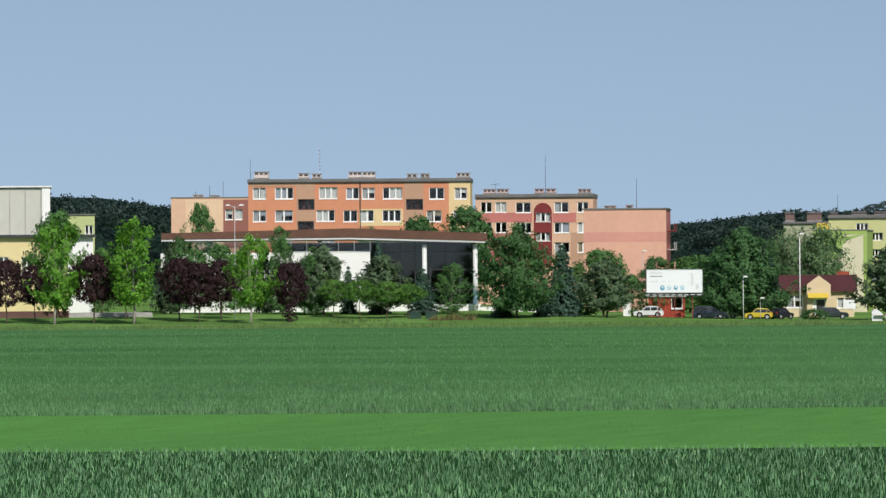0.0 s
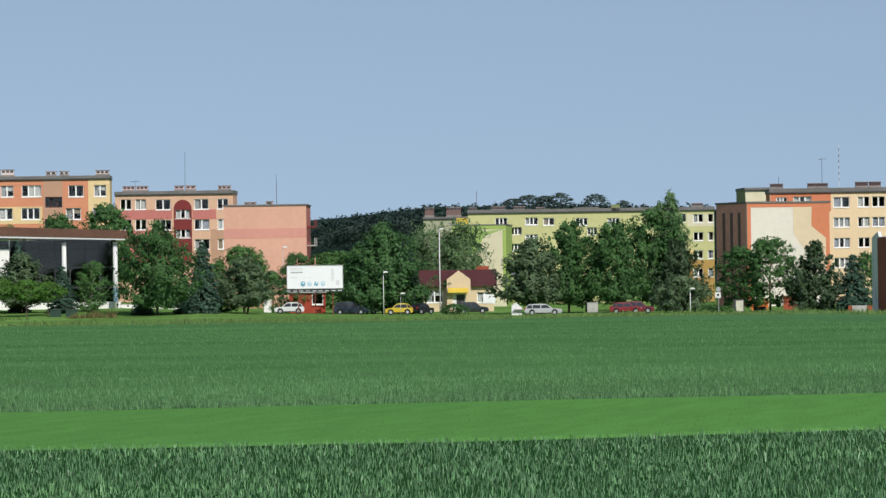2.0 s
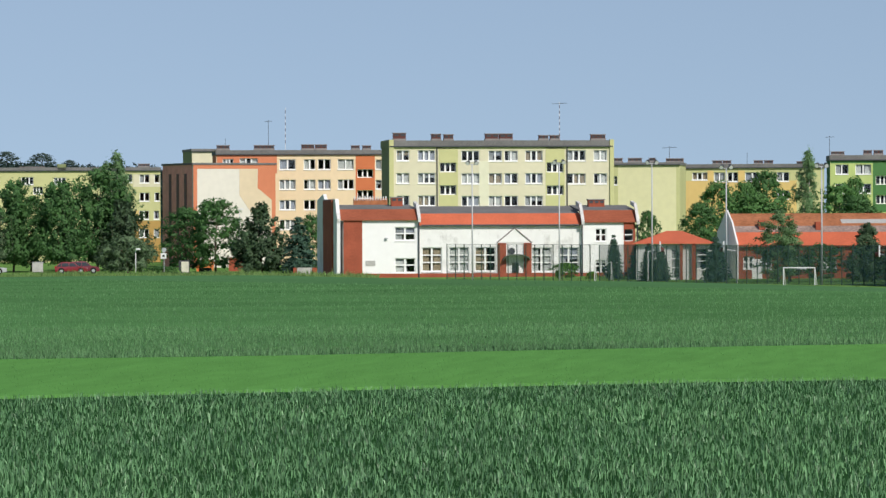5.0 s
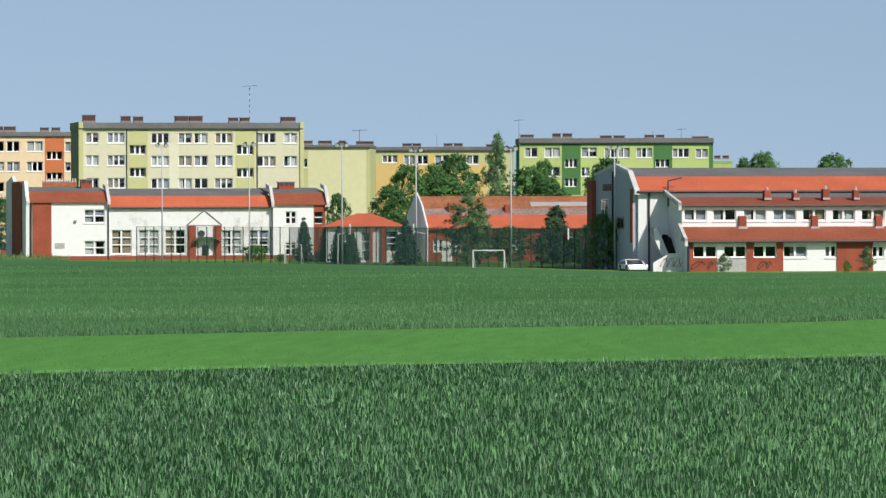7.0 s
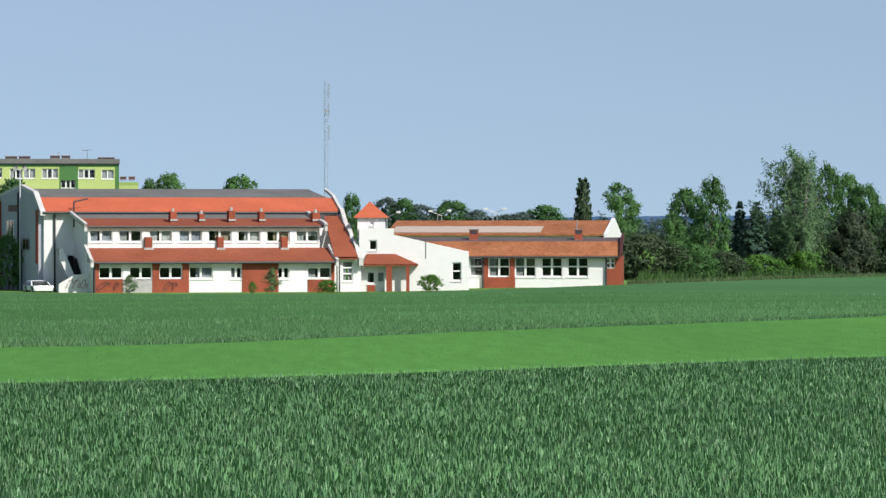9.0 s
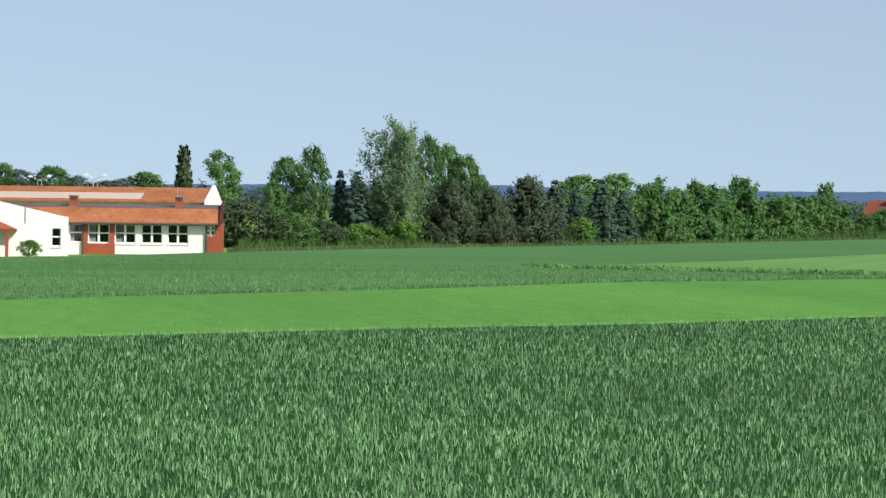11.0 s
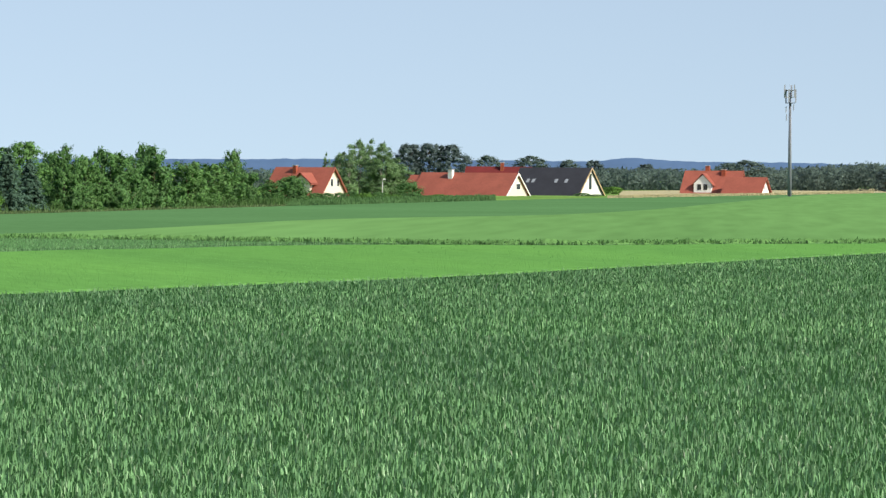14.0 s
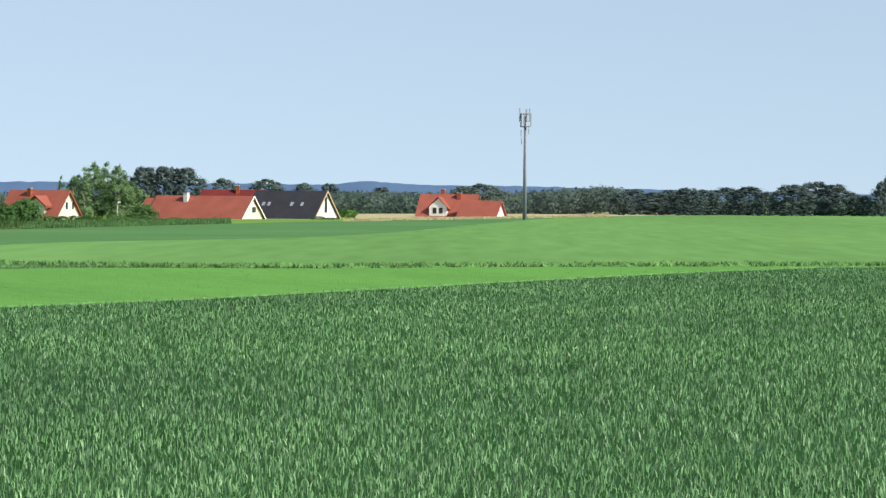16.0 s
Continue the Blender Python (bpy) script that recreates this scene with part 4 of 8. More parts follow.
# ---- the town: blocks of flats ----
DARKBRICK = material("sooty_brick", (0.13, 0.07, 0.06), 0.9, 0.3, 0.6, 9.0, 0.3)
def flats(name, label, site, face, roof_v, mats, rects, loggias, panels, chimneys, depth=11.0, seed=1, side=None, roof=True, curtains=0.6, group="blocks of flats", loggia=None, band=0.4):
    """A block of flats; face is u0, u1 of the front, roof_v the roof's elevation."""
    ob = thing(name, site.m, label, "apartment building", group)
    x0, z1 = site.p((face[0], roof_v))
    x1, _ = site.p((face[1], roof_v))
    dice = random.Random(seed)
    facade(site, ob, (x0, x1, -0.5, z1), mats[0], rects, panels=panels, dice=dice, extra=loggias, curtains=curtains, loggia=loggia)
    shell(ob, x0, x1, z1, depth, mats[1] if len(mats) > 1 else mats[0], side, low=-0.5)
    if roof:
        flat_roof(ob, x0, x1, z1, depth, 0.1, band)
        part("roof_edge", Builder().box(x0 - 0.1, x1 + 0.1, -0.3, -0.102, z1 - 0.02, z1 + 0.12), DARKSTEEL, ob)
    for c in chimneys:
        a, b, c0, c1 = site.r(c, 4.0)
        chimney(ob, a, b, z1 + band - 0.05, c1, mat=mats[2] if len(mats) > 2 else DARKBRICK)
    return ob, x0, x1, z1


ORANGE, PEACH, BROWNISH, CREAMY = plaster("orange_facade", 222, 145, 108), plaster("peach_facade", 226, 181, 151), plaster("tan_facade", 196, 153, 125), plaster("yellow_cream_facade", 235, 206, 151)
REDDISH, DARKRED, PINK = plaster("pink_red_facade", 205, 122, 114), plaster("dark_red_facade", 134, 52, 52), plaster("salmon_facade", 231, 174, 149)
LIME, PALELIME, GREENP, OLIVE = plaster("lime_facade", 205, 204, 142), plaster("pale_lime_facade", 224, 217, 184), plaster("leaf_green_facade", 158, 190, 100), plaster("olive_facade", 135, 145, 100)
AMBER, OCHRE, IVORY = plaster("amber_facade", 231, 196, 118), plaster("ochre_facade", 190, 151, 81), plaster("ivory_facade", 228, 222, 208)
VIVID, DEEPGREEN, CORAL = plaster("vivid_lime_facade", 167, 195, 97), plaster("deep_green_facade", 78, 129, 70), plaster("coral_facade", 221, 131, 92)
# pink raised to lighten the block's side walls against their shade
SHADEDSIDE = plaster("shaded_side_facade", 240, 160, 142, 0.15)

# orange block behind the swimming hall
s = Site(-144, 640, -3)
flats("apartment_block", "orange and tan block of flats with white windows", s, (-344, 49), 162, (ORANGE, CREAMY, plaster("grey_cream_chimney", 222, 208, 198)),
      [(-335, -313, 134, 153), (-296, -265, 134, 153), (-218, -187, 134, 153), (-170, -149, 133, 152), (-142, -121, 133, 152), (-105, -72, 133, 152), (-23, 2, 132, 151), (22, 42, 132, 151),
       (-335, -313, 94, 113), (-296, -266, 94, 113), (-223, -192, 94, 113), (-175, -152, 93, 112), (-145, -123, 93, 112), (-106, -75, 93, 112), (-28, -3, 92, 111), (19, 39, 92, 111),
       (-336, -314, 55, 74), (-297, -266, 55, 74), (-223, -192, 55, 74), (-106, -75, 54, 73)],
      [(-256, -227, 114, 133), (-65, -35, 113, 132), (-257, -228, 75, 94), (-66, -36, 74, 93)],
      [((-259, -226, 46, 164), BROWNISH), ((-68, -34, 45, 163), BROWNISH), ((11, 49, 44, 162), CREAMY), ((-148, -70, 85, 115), CREAMY), ((-342, -259, 156, 164), BROWNISH)],
      [(-333, -308, 170, 181), (-255, -237, 170, 178), (-231, -215, 170, 177), (-166, -143, 169, 180), (-141, -119, 169, 180), (-63, -45, 169, 176), (-39, -23, 169, 176), (25, 48, 168, 177)], 11, 1, loggia=BROWNWOOD, band=0.52, curtains=0.8)
blk = bpy.data.objects["apartment_block"]
roof_aerial(blk, s.p((-217, 224), 5)[0], s.p((-217, 170), 5)[1], s.p((-217, 224), 5)[1], striped=True)
roof_aerial(blk, s.p((-340, 206), 5)[0], s.p((-340, 170), 5)[1], s.p((-340, 206), 5)[1])
part("downpipe", Builder().tube((s.p((-146, 145))[0], -0.1, 0), (s.p((-146, 145))[0], -0.1, s.p((-146, 165))[1]), 0.08, 0.08, 6), DARKSTEEL, blk)

# block with the dark red arch
s = Site(164, 685, -4)
ob, x0, x1, z1 = flats("apartment_block", "pink and dark red block of flats with a painted arch", s, (58, 266), 133, (PEACH, PINK, plaster("pale_pink_chimney", 222, 190, 185)),
      [(68, 86, 108, 125), (94, 112, 108, 125), (130, 155, 107, 124), (198, 222, 107, 124), (239, 257, 107, 124),
       (68, 86, 72, 89), (94, 112, 72, 89), (128, 156, 71, 88), (198, 223, 71, 88), (239, 256, 71, 88),
       (198, 223, 36, 53), (239, 256, 36, 53), (165, 190, 91, 106), (165, 190, 57, 71)], [],
      [((59, 158, 90, 107), REDDISH), ((194, 236, 89, 106), REDDISH), ((59, 158, 14, 72), REDDISH), ((226, 265, 13, 71), BROWNISH)],
      [(72, 93, 139, 148), (96, 116, 139, 148), (163, 179, 138, 148), (183, 200, 138, 148), (240, 262, 138, 147)], 11, 2, band=0.56)
arch = s.r((161, 193, 13, 108))
ring = [(arch[0], arch[2]), (arch[1], arch[2])] + [((arch[0] + arch[1]) / 2 + (arch[1] - arch[0]) / 2 * math.cos(a), arch[3] + (arch[1] - arch[0]) / 2 * math.sin(a)) for a in np.linspace(0, math.pi, 11)]
aw, al = s.r((165, 190, 91, 106)), s.r((165, 190, 57, 71))
part("painted_arch", Builder().prism(ring[2:], -0.03, -0.003).pierced(arch[0], arch[1], arch[2], arch[3], -0.03, -0.003, [aw, al]), DARKRED, ob)
roof_aerial(ob, s.p((182, 208), 5)[0], z1, s.p((182, 208), 5)[1])
roof_aerial(ob, s.p((94, 162), 5)[0], z1, s.p((94, 159), 5)[1], arms=0.7)

# windowless pink gable with balconies on its flank
s = Site(323, 630, -3)
ob, x0, x1, z1 = flats("apartment_block", "salmon pink block end without windows, with a darker stripe", s, (249, 395), 111, (PINK, REDDISH, PINK), [], [],
      [((250, 395, 54, 71), plaster("rose_stripe", 224, 155, 140))], [(286, 306, 112, 117), (324, 336, 112, 118)], 14, 3, roof=False)
part("roof", Builder().box(x0 - 0.15, x1 + 0.15, -0.15, 14.1, z1, z1 + 0.2), FELT, ob)
for k, zz in enumerate((3.2, 6.0, 8.8, 11.4)):
    for yy in (3, 9):
        part("balcony", Builder().box(x1 + 0.01, x1 + 1.0, yy, yy + 3.2, zz - 0.15, zz).box(x1 + 0.95, x1 + 1.0, yy, yy + 3.2, zz, zz + 1.0), (DARKRED, PINK, CONCRETE)[k % 3], ob)
roof_aerial(ob, s.p((343, 166), 5)[0], z1, s.p((343, 166), 5)[1], 5)

# beige block far behind
s = Site(-414, 700, 0)
ob, x0, x1, z1 = flats("apartment_block", "peach block of flats with a reddish part", s, (-480, -344), 136, (PEACH, PEACH, PEACH),
      [(-384, -372, 98, 115), (-367, -355, 98, 115)], [], [((-455, -389, 47, 133), plaster("sand_facade", 232, 197, 162)), ((-388, -344, 47, 133), plaster("old_rose_facade", 158, 100, 88))],
      [(-441, -423, 136, 141), (-411, -395, 136, 140)], 10, 4, roof=False)
part("roof", Builder().box(x0 - 0.1, x1 + 0.1, -0.1, 10, z1, z1 + 0.15), FELT, ob)
for a, t in ((347, 338), (372, 330), (396, 322)):
    roof_aerial(ob, s.p((-437 + a - 347, 0), 5)[0], z1, s.p((0, 136 + 351 - t), 5)[1], 5)

# sports hall at the far left: ribbed upper hall on a yellow base
s = Site(-742, 565, 0)
ob = thing("sports_hall", s.m, "grey-white ribbed hall above a yellow lower storey", "hall")
a = s.r((-929, -693, 72, 155))
part("upper_hall", Builder().box(a[0], a[1] - 1.0, 0.5, 16, a[2], a[3]), plaster("grey_white_panels", 204, 203, 193), ob)
part("end_wall", Builder().box(a[1] - 0.998, a[1], 0.3, 16, a[2], a[3] + 0.1), WHITEWALL, ob)
for i in range(9):
    x = a[0] + (a[1] - 1.2 - a[0]) * i / 8
    part("rib", Builder().box(x, x + 0.12, 0.4, 0.5, a[2], a[3]), CONCRETE, ob)
part("roof", Builder().box(a[0], a[1] + 0.2, 0.1, 16.2, a[3] + 0.1, a[3] + 0.3), WHITESTEEL, ob)
c = s.r((-930, -618, -85, 73))
yw = plaster("yellow_hall_wall", 234, 215, 156)
holes = [s.r(q) for q in ((-823, -805, -2, 35), (-784, -766, -2, 34), (-744, -726, -3, 34), (-704, -687, -3, 34))]
part("lower_wall", Builder().pierced(c[0], s.p((-663, 9))[0], -0.5, c[3] - 0.3, 0, 0.4, holes), yw, ob)
for h in holes:
    window(ob, h, 0, 1, 1, None)
part("white_pier", Builder().box(s.p((-663, 9))[0], c[1], -0.02, 6, -0.5, c[3] - 0.3), WHITEWALL, ob)
part("canopy", Builder().box(c[0], c[1] + 0.4, -0.8, 10, c[3] - 0.3, c[3]), DARKSTEEL, ob)
part("back_wall", Builder().box(c[0], c[1], 9.5, 10, -0.5, c[3] - 0.3), yw, ob)

# small lime house
s = Site(-638, 610, 0)
ob, x0, x1, z1 = flats("lime_house", "small lime green house with a flat roof", s, (-663, -615), 107, (plaster("lime_house_wall", 190, 202, 136),), [(-631, -619, 73, 88)], [], [], [], 8, 5, roof=False, group="")
part("roof", Builder().box(x0 - 0.2, x1 + 0.2, -0.2, 8.2, z1, z1 + 0.15), FELT, ob)

# ---- swimming hall ----
s = Site(-204, 572, 0)
ob = thing("swimming_hall", s.m, "white hall with a glazed front under a wide brown roof", "hall")
left, right = s.p((-498, 63), -2), s.p((78, 57), -2)
mid = s.p((-164, 65), -2)
top = [s.p((-498, 74), -2), s.p((-164, 81), -2), s.p((78, 71), -2)]
WOODROOF = material("brown_roof_boards", (0.12, 0.06, 0.04), 0.7, 0.3, 0.4, 5.0, 0.2)
part("roof", Builder().prism([left, mid, right, top[2], top[1], top[0]], -2, 22), WOODROOF, ob, "brown boarded roof edge, slightly arched")
part("roof_trim", Builder().prism([(left[0], left[1] - 0.22), (mid[0], mid[1] - 0.25), (right[0], right[1] - 0.22), (right[0], right[1] - 0.004), (mid[0], mid[1] - 0.004), (left[0], left[1] - 0.004)], -1.9, 21.8), WHITESTEEL, ob)
w = s.r((-499, -129, -89, 39))
clear = s.r((-269, -129, 39, 53))
part("wall", Builder().box(w[0], w[1], 0, 0.4, -0.5, w[3]), WHITEWALL, ob)
for i in range(6):
    x = clear[0] + (clear[1] - clear[0]) * i / 5
    part("clerestory_bar", Builder().box(x - 0.06, x + 0.06, 0.05, 0.15, w[3], mid[1] - 0.4), WHITESTEEL, ob)
part("clerestory_sill", Builder().box(clear[0], clear[1], -0.06, 0.16, w[3] + 0.002, w[3] + 0.12), WHITESTEEL, ob)
part("clerestory_pane", Builder().box(w[0], w[1], 0.1, 0.13, w[3], mid[1] - 0.5), GLASS, ob)
g = s.r((-129, 58, -63, 52))
for i in range(8):
    x = g[0] + (g[1] - g[0]) * i / 7
    part("mullion", Builder().box(x - 0.06, x + 0.06, 1.9, 2.1, 0, mid[1] - 0.5), DARKSTEEL, ob)
for z in (0.1, 2.6, 5.2, g[3] - 1.0):
    part("transom", Builder().box(g[0], g[1], 1.95, 2.05, z, z + 0.12), DARKSTEEL, ob)
part("curtain_wall_pane", Builder().box(g[0], g[1], 2.0, 2.03, 0, mid[1] - 0.5), GLASS, ob)
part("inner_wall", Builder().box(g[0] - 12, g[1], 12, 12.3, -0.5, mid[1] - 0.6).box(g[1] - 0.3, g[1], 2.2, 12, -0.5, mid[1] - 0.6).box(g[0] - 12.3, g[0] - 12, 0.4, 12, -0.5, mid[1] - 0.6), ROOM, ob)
part("plinth", Builder().box(w[1], g[1] + 0.6, 1.2, 2.4, -0.5, 0.85), WHITEWALL, ob)
for x in (751, 841):
    q = s.p((-33 + x - 751, 0), -0.6)[0]
    part("column", Builder().tube((q, -0.6, -0.5), (q, -0.6, right[1] - 0.4), 0.3, 0.3, 14), WHITESTEEL, ob, "round white column", smooth=True)
part("tile_band", Builder().tube((q, -0.6, 0.8), (q, -0.6, 2.6), 0.31, 0.31, 14), plaster("blue_tiles", 127, 158, 181), ob)

# ---- far lime block with the green gable ----
s = Site(856, 700, 0)
ob, x0, x1, z1 = flats("apartment_block", "long pale lime block of flats with ochre lower storeys", s, (681, 1116), 92, (LIME, LIME, plaster("dull_brown_brick", 125, 100, 95)),
      [(730, 750, 72, 83), (783, 804, 71, 83), (815, 833, 70, 82), (872, 892, 69, 81), (783, 804, 41, 53),
       (929, 949, 68, 80), (1052, 1066, 72, 86), (1080, 1096, 71, 85), (1106, 1114, 71, 85), (1080, 1096, 39, 53), (1106, 1114, 39, 53),
       (1079, 1095, 7, 21), (1105, 1113, 7, 21), (1079, 1095, -25, -11), (1105, 1113, -25, -11), (1081, 1094, -54, -41)],
      [(756, 776, 53, 67), (892, 909, 51, 65), (755, 775, 24, 38)],
      [((1067, 1116, -76, 4), OCHRE), ((1067, 1079, 5, 22), AMBER), ((1068, 1117, 64, 86), PALELIME)],
      [(722, 747, 96, 103), (762, 782, 95, 103), (802, 817, 94, 101), (869, 912, 93, 99), (1077, 1097, 92, 104)], 11, 6, curtains=0.4, band=0.58)
part("parapet_step", Builder().box(s.p((935, 96))[0], s.p((950, 96))[0], -0.1, 6, z1, z1 + 1.1), OLIVE, ob)
roof_aerial(ob, s.p((697, 133), 5)[0], z1, s.p((697, 133), 5)[1])
s = Site(676, 745, 0)
flats("apartment_block", "distant grey-green block with brick chimneys", s, (602, 701), 83, (plaster("grey_green_wall", 170, 174, 143), LIME, plaster("dull_brown_brick", 125, 100, 95)), [], [], [],
      [(605, 621, 87, 103), (643, 669, 87, 103), (684, 697, 86, 102)], 11, 7, group="")
s = Site(706, 660, -4)
ob, x0, x1, z1 = flats("green_gable_block", "block end painted lime and green beside the willow", s, (652, 748), 71, (PALELIME, VIVID), [], [],
      [((653, 749, 64, 71), VIVID), ((742, 748, -51, 63), VIVID), ((653, 707, 54, 64), VIVID)], [], 14, 8, roof=False, group="")
a = s.r((653, 743, 20, 64))
part("painted_field", Builder().prism([(a[0] + (a[1] - a[0]) * 0.45, a[2]), (a[0] + (a[1] - a[0]) * 0.62, a[3] - 1.0), (a[1], a[3] - 0.004), (a[0], a[3] - 0.8), (a[0], a[2])], -0.026, -0.002), GREENP, ob)
part("roof", Builder().box(x0 - 0.1, x1 + 0.1, -0.1, 14, z1, z1 + 0.15), FELT, ob)
part("yellow_hatch", Builder().box(s.p((659, 81))[0], s.p((678, 80))[0], 2, 3.2, z1 + 0.15, s.p((659, 85))[1]), plaster("signal_yellow", 230, 199, 66), ob)

# ---- block with the orange gable ----
s = Site(1246, 612, 21)
ob, x0, x1, z1 = flats("apartment_block", "block end with an orange border round cream and sand fields", s, (1174, 1319), 103, (IVORY, SHADEDSIDE), [], [], [], [], 12, 9, side=SHADEDSIDE, roof=False, group="")
e = 0.55
part("painted_border", Builder().pierced(x0, x1, -0.4, z1 - 0.004, -0.03, -0.003, [(x0 + e, x1 - e, -0.6, z1 - e)]), CORAL, ob)
W = x1 - x0
part("painted_field", Builder().prism([(x0 + W * 0.72, z1 - e - 6.2), (x1 - e - 0.004, z1 - e - 8.5), (x1 - e - 0.004, z1 - e - 4.2), (x0 + W * 0.78, z1 - e - 2.6), (x0 + W * 0.78, z1 - e - 0.004), (x0 + W * 0.56, z1 - e - 0.004), (x0 + W * 0.56, z1 - e - 3.6)], -0.026, -0.002), plaster("sand_field", 227, 206, 171), ob)
part("painted_field", Builder().prism([(x0 + W * 0.78, z1 - e - 2.6), (x1 - e - 0.004, z1 - e - 4.2), (x1 - e - 0.004, z1 - e - 0.004), (x0 + W * 0.785, z1 - e - 0.004)], -0.026, -0.002), CORAL, ob)
part("roof", Builder().box(x0 - 0.15, x1 + 0.15, -0.15, 12.1, z1, z1 + 0.25), FELT, ob)
for yy in (2.5, 5.5, 8.5):
    part("stair_window_strip", Builder().box(x0 - 0.06, x0 - 0.004, yy, yy + 0.9, 1.0, z1 - 1.2), plaster("brown_window_strip", 120, 92, 88), ob)
s = Site(1362, 632, 4)
ob, x0, x1, z1 = flats("apartment_block", "orange and cream block of flats with white windows", s, (1215, 1510), 120, (plaster("apricot_cream_facade", 240, 213, 172), CORAL, plaster("dark_brown_brick", 105, 62, 55)),
      [(1327, 1354, 94, 111), (1370, 1389, 94, 111), (1395, 1416, 94, 111), (1430, 1457, 94, 111), (1497, 1506, 94, 110),
       (1327, 1354, 59, 75), (1370, 1389, 59, 75), (1395, 1416, 59, 75), (1430, 1457, 59, 75), (1497, 1506, 59, 74),
       (1327, 1354, 23, 39), (1370, 1389, 23, 39), (1395, 1416, 23, 39), (1327, 1354, -12, 4), (1257, 1287, 103, 113), (1227, 1244, 103, 112)],
      [(1464, 1492, 79, 94), (1464, 1492, 42, 57)],
      [((1216, 1322, 87, 126), CORAL), ((1461, 1495, 7, 118), plaster("bright_orange_field", 214, 117, 70)), ((1322, 1510, 119, 126), CORAL)],
      [(1216, 1238, 127, 136), (1282, 1317, 129, 136), (1366, 1388, 127, 137), (1390, 1410, 127, 137), (1454, 1468, 127, 135), (1474, 1488, 127, 135)], 11, 10, band=0.66, curtains=0.8)
roof_aerial(ob, s.p((1337, 204), 5)[0], z1, s.p((1337, 204), 5)[1], striped=True)
roof_aerial(ob, s.p((1307, 182), 5)[0], z1, s.p((1307, 181), 5)[1], arms=0.5)
roof_aerial(ob, s.p((1168, 147), 5)[0] + 5, z1, s.p((1232, 149), 5)[1])
s = Site(1192, 668, 8)
ob, x0, x1, z1 = flats("apartment_block", "pale green block end rising behind the orange block", s, (1172, 1222), 126, (PALELIME, OLIVE), [], [], [], [], 10, 11, side=OLIVE, group="")

# ---- lime block above the school ----
s = Site(1717, 560, 7)
# olive end wall is a darker lime, the side's shade put into paint
ob, x0, x1, z1 = flats("apartment_block", "pale lime block of flats with green loggia columns", s, (1522, 1914), 133, (PALELIME, OLIVE, plaster("dark_brown_brick", 98, 65, 59)),
      [(1534, 1555, 109, 126), (1572, 1601, 109, 126), (1649, 1679, 108, 125), (1697, 1719, 108, 125), (1725, 1747, 108, 125), (1762, 1791, 108, 125), (1836, 1867, 108, 125), (1883, 1905, 108, 125),
       (1534, 1555, 69, 86), (1572, 1601, 69, 86), (1649, 1679, 68, 85), (1697, 1719, 68, 85), (1725, 1747, 68, 85), (1762, 1791, 68, 85), (1836, 1867, 67, 84), (1883, 1905, 67, 84),
       (1534, 1555, 29, 46), (1572, 1601, 29, 46), (1649, 1679, 28, 45), (1697, 1719, 28, 45), (1725, 1747, 28, 45), (1761, 1791, 28, 45)],
      [(1610, 1639, 88, 105), (1799, 1829, 87, 105), (1610, 1639, 48, 65), (1799, 1829, 47, 64)],
      [((1608, 1642, -3, 133), LIME), ((1797, 1831, -4, 133), LIME), ((1522, 1914, 129, 133), LIME), ((1679, 1697, -4, 108), plaster("cream_lime_field", 231, 229, 198))],
      [(1528, 1550, 145, 157), (1596, 1612, 145, 155), (1618, 1634, 144, 154), (1691, 1714, 142, 155), (1716, 1739, 142, 155), (1786, 1802, 142, 152), (1806, 1822, 142, 152), (1878, 1903, 142, 153)], 11, 12, side=OLIVE, band=0.8, curtains=0.92)
roof_aerial(ob, s.p((1822, 211), 5)[0], z1, s.p((1822, 211), 5)[1], striped=True, arms=0.9)
for t in (1073, 1303):
    q = s.p((1605 + t - 1073, 0))[0]
    part("downpipe", Builder().tube((q, -0.1, 0), (q, -0.1, z1), 0.07, 0.07, 6), DARKSTEEL, ob)
part("corner_strip", Builder().box(x1 - 0.25, x1 + 0.25, -0.25, 0.25, 0, z1 + 0.9), LIME, ob)
part("corner_strip", Builder().box(x0 - 0.12, x0 + 0.42, -0.25, 0.25, 0, z1 + 0.9), LIME, ob)
part("end_parapet", Builder().box(x0 - 0.12, x0 + 0.3, 0.252, 11.1, z1 - 0.1, z1 + 0.9), OLIVE, ob)

# yellow gable and the amber block beside it
s = Site(1979, 640, -5)
ob, x0, x1, z1 = flats("apartment_block", "cream-lime block end with a green border", s, (1915, 2034), 99, (plaster("cream_gable", 229, 224, 173), LIME), [(1916, 1923, 65, 79)], [],
      [((1916, 2035, 98, 104), LIME), ((2028, 2035, -39, 98), LIME), ((1916, 1925, 79, 99), LIME), ((1916, 1925, -39, 65), LIME)], [(1915, 1932, 103, 111), (1943, 1966, 103, 111), (1980, 1990, 103, 111), (2010, 2040, 103, 110)], 11, 13)
roof_aerial(ob, s.p((2016, 133), 5)[0], z1, s.p((2016, 132), 5)[1], arms=1.0)
s = Site(2139, 665, -3)
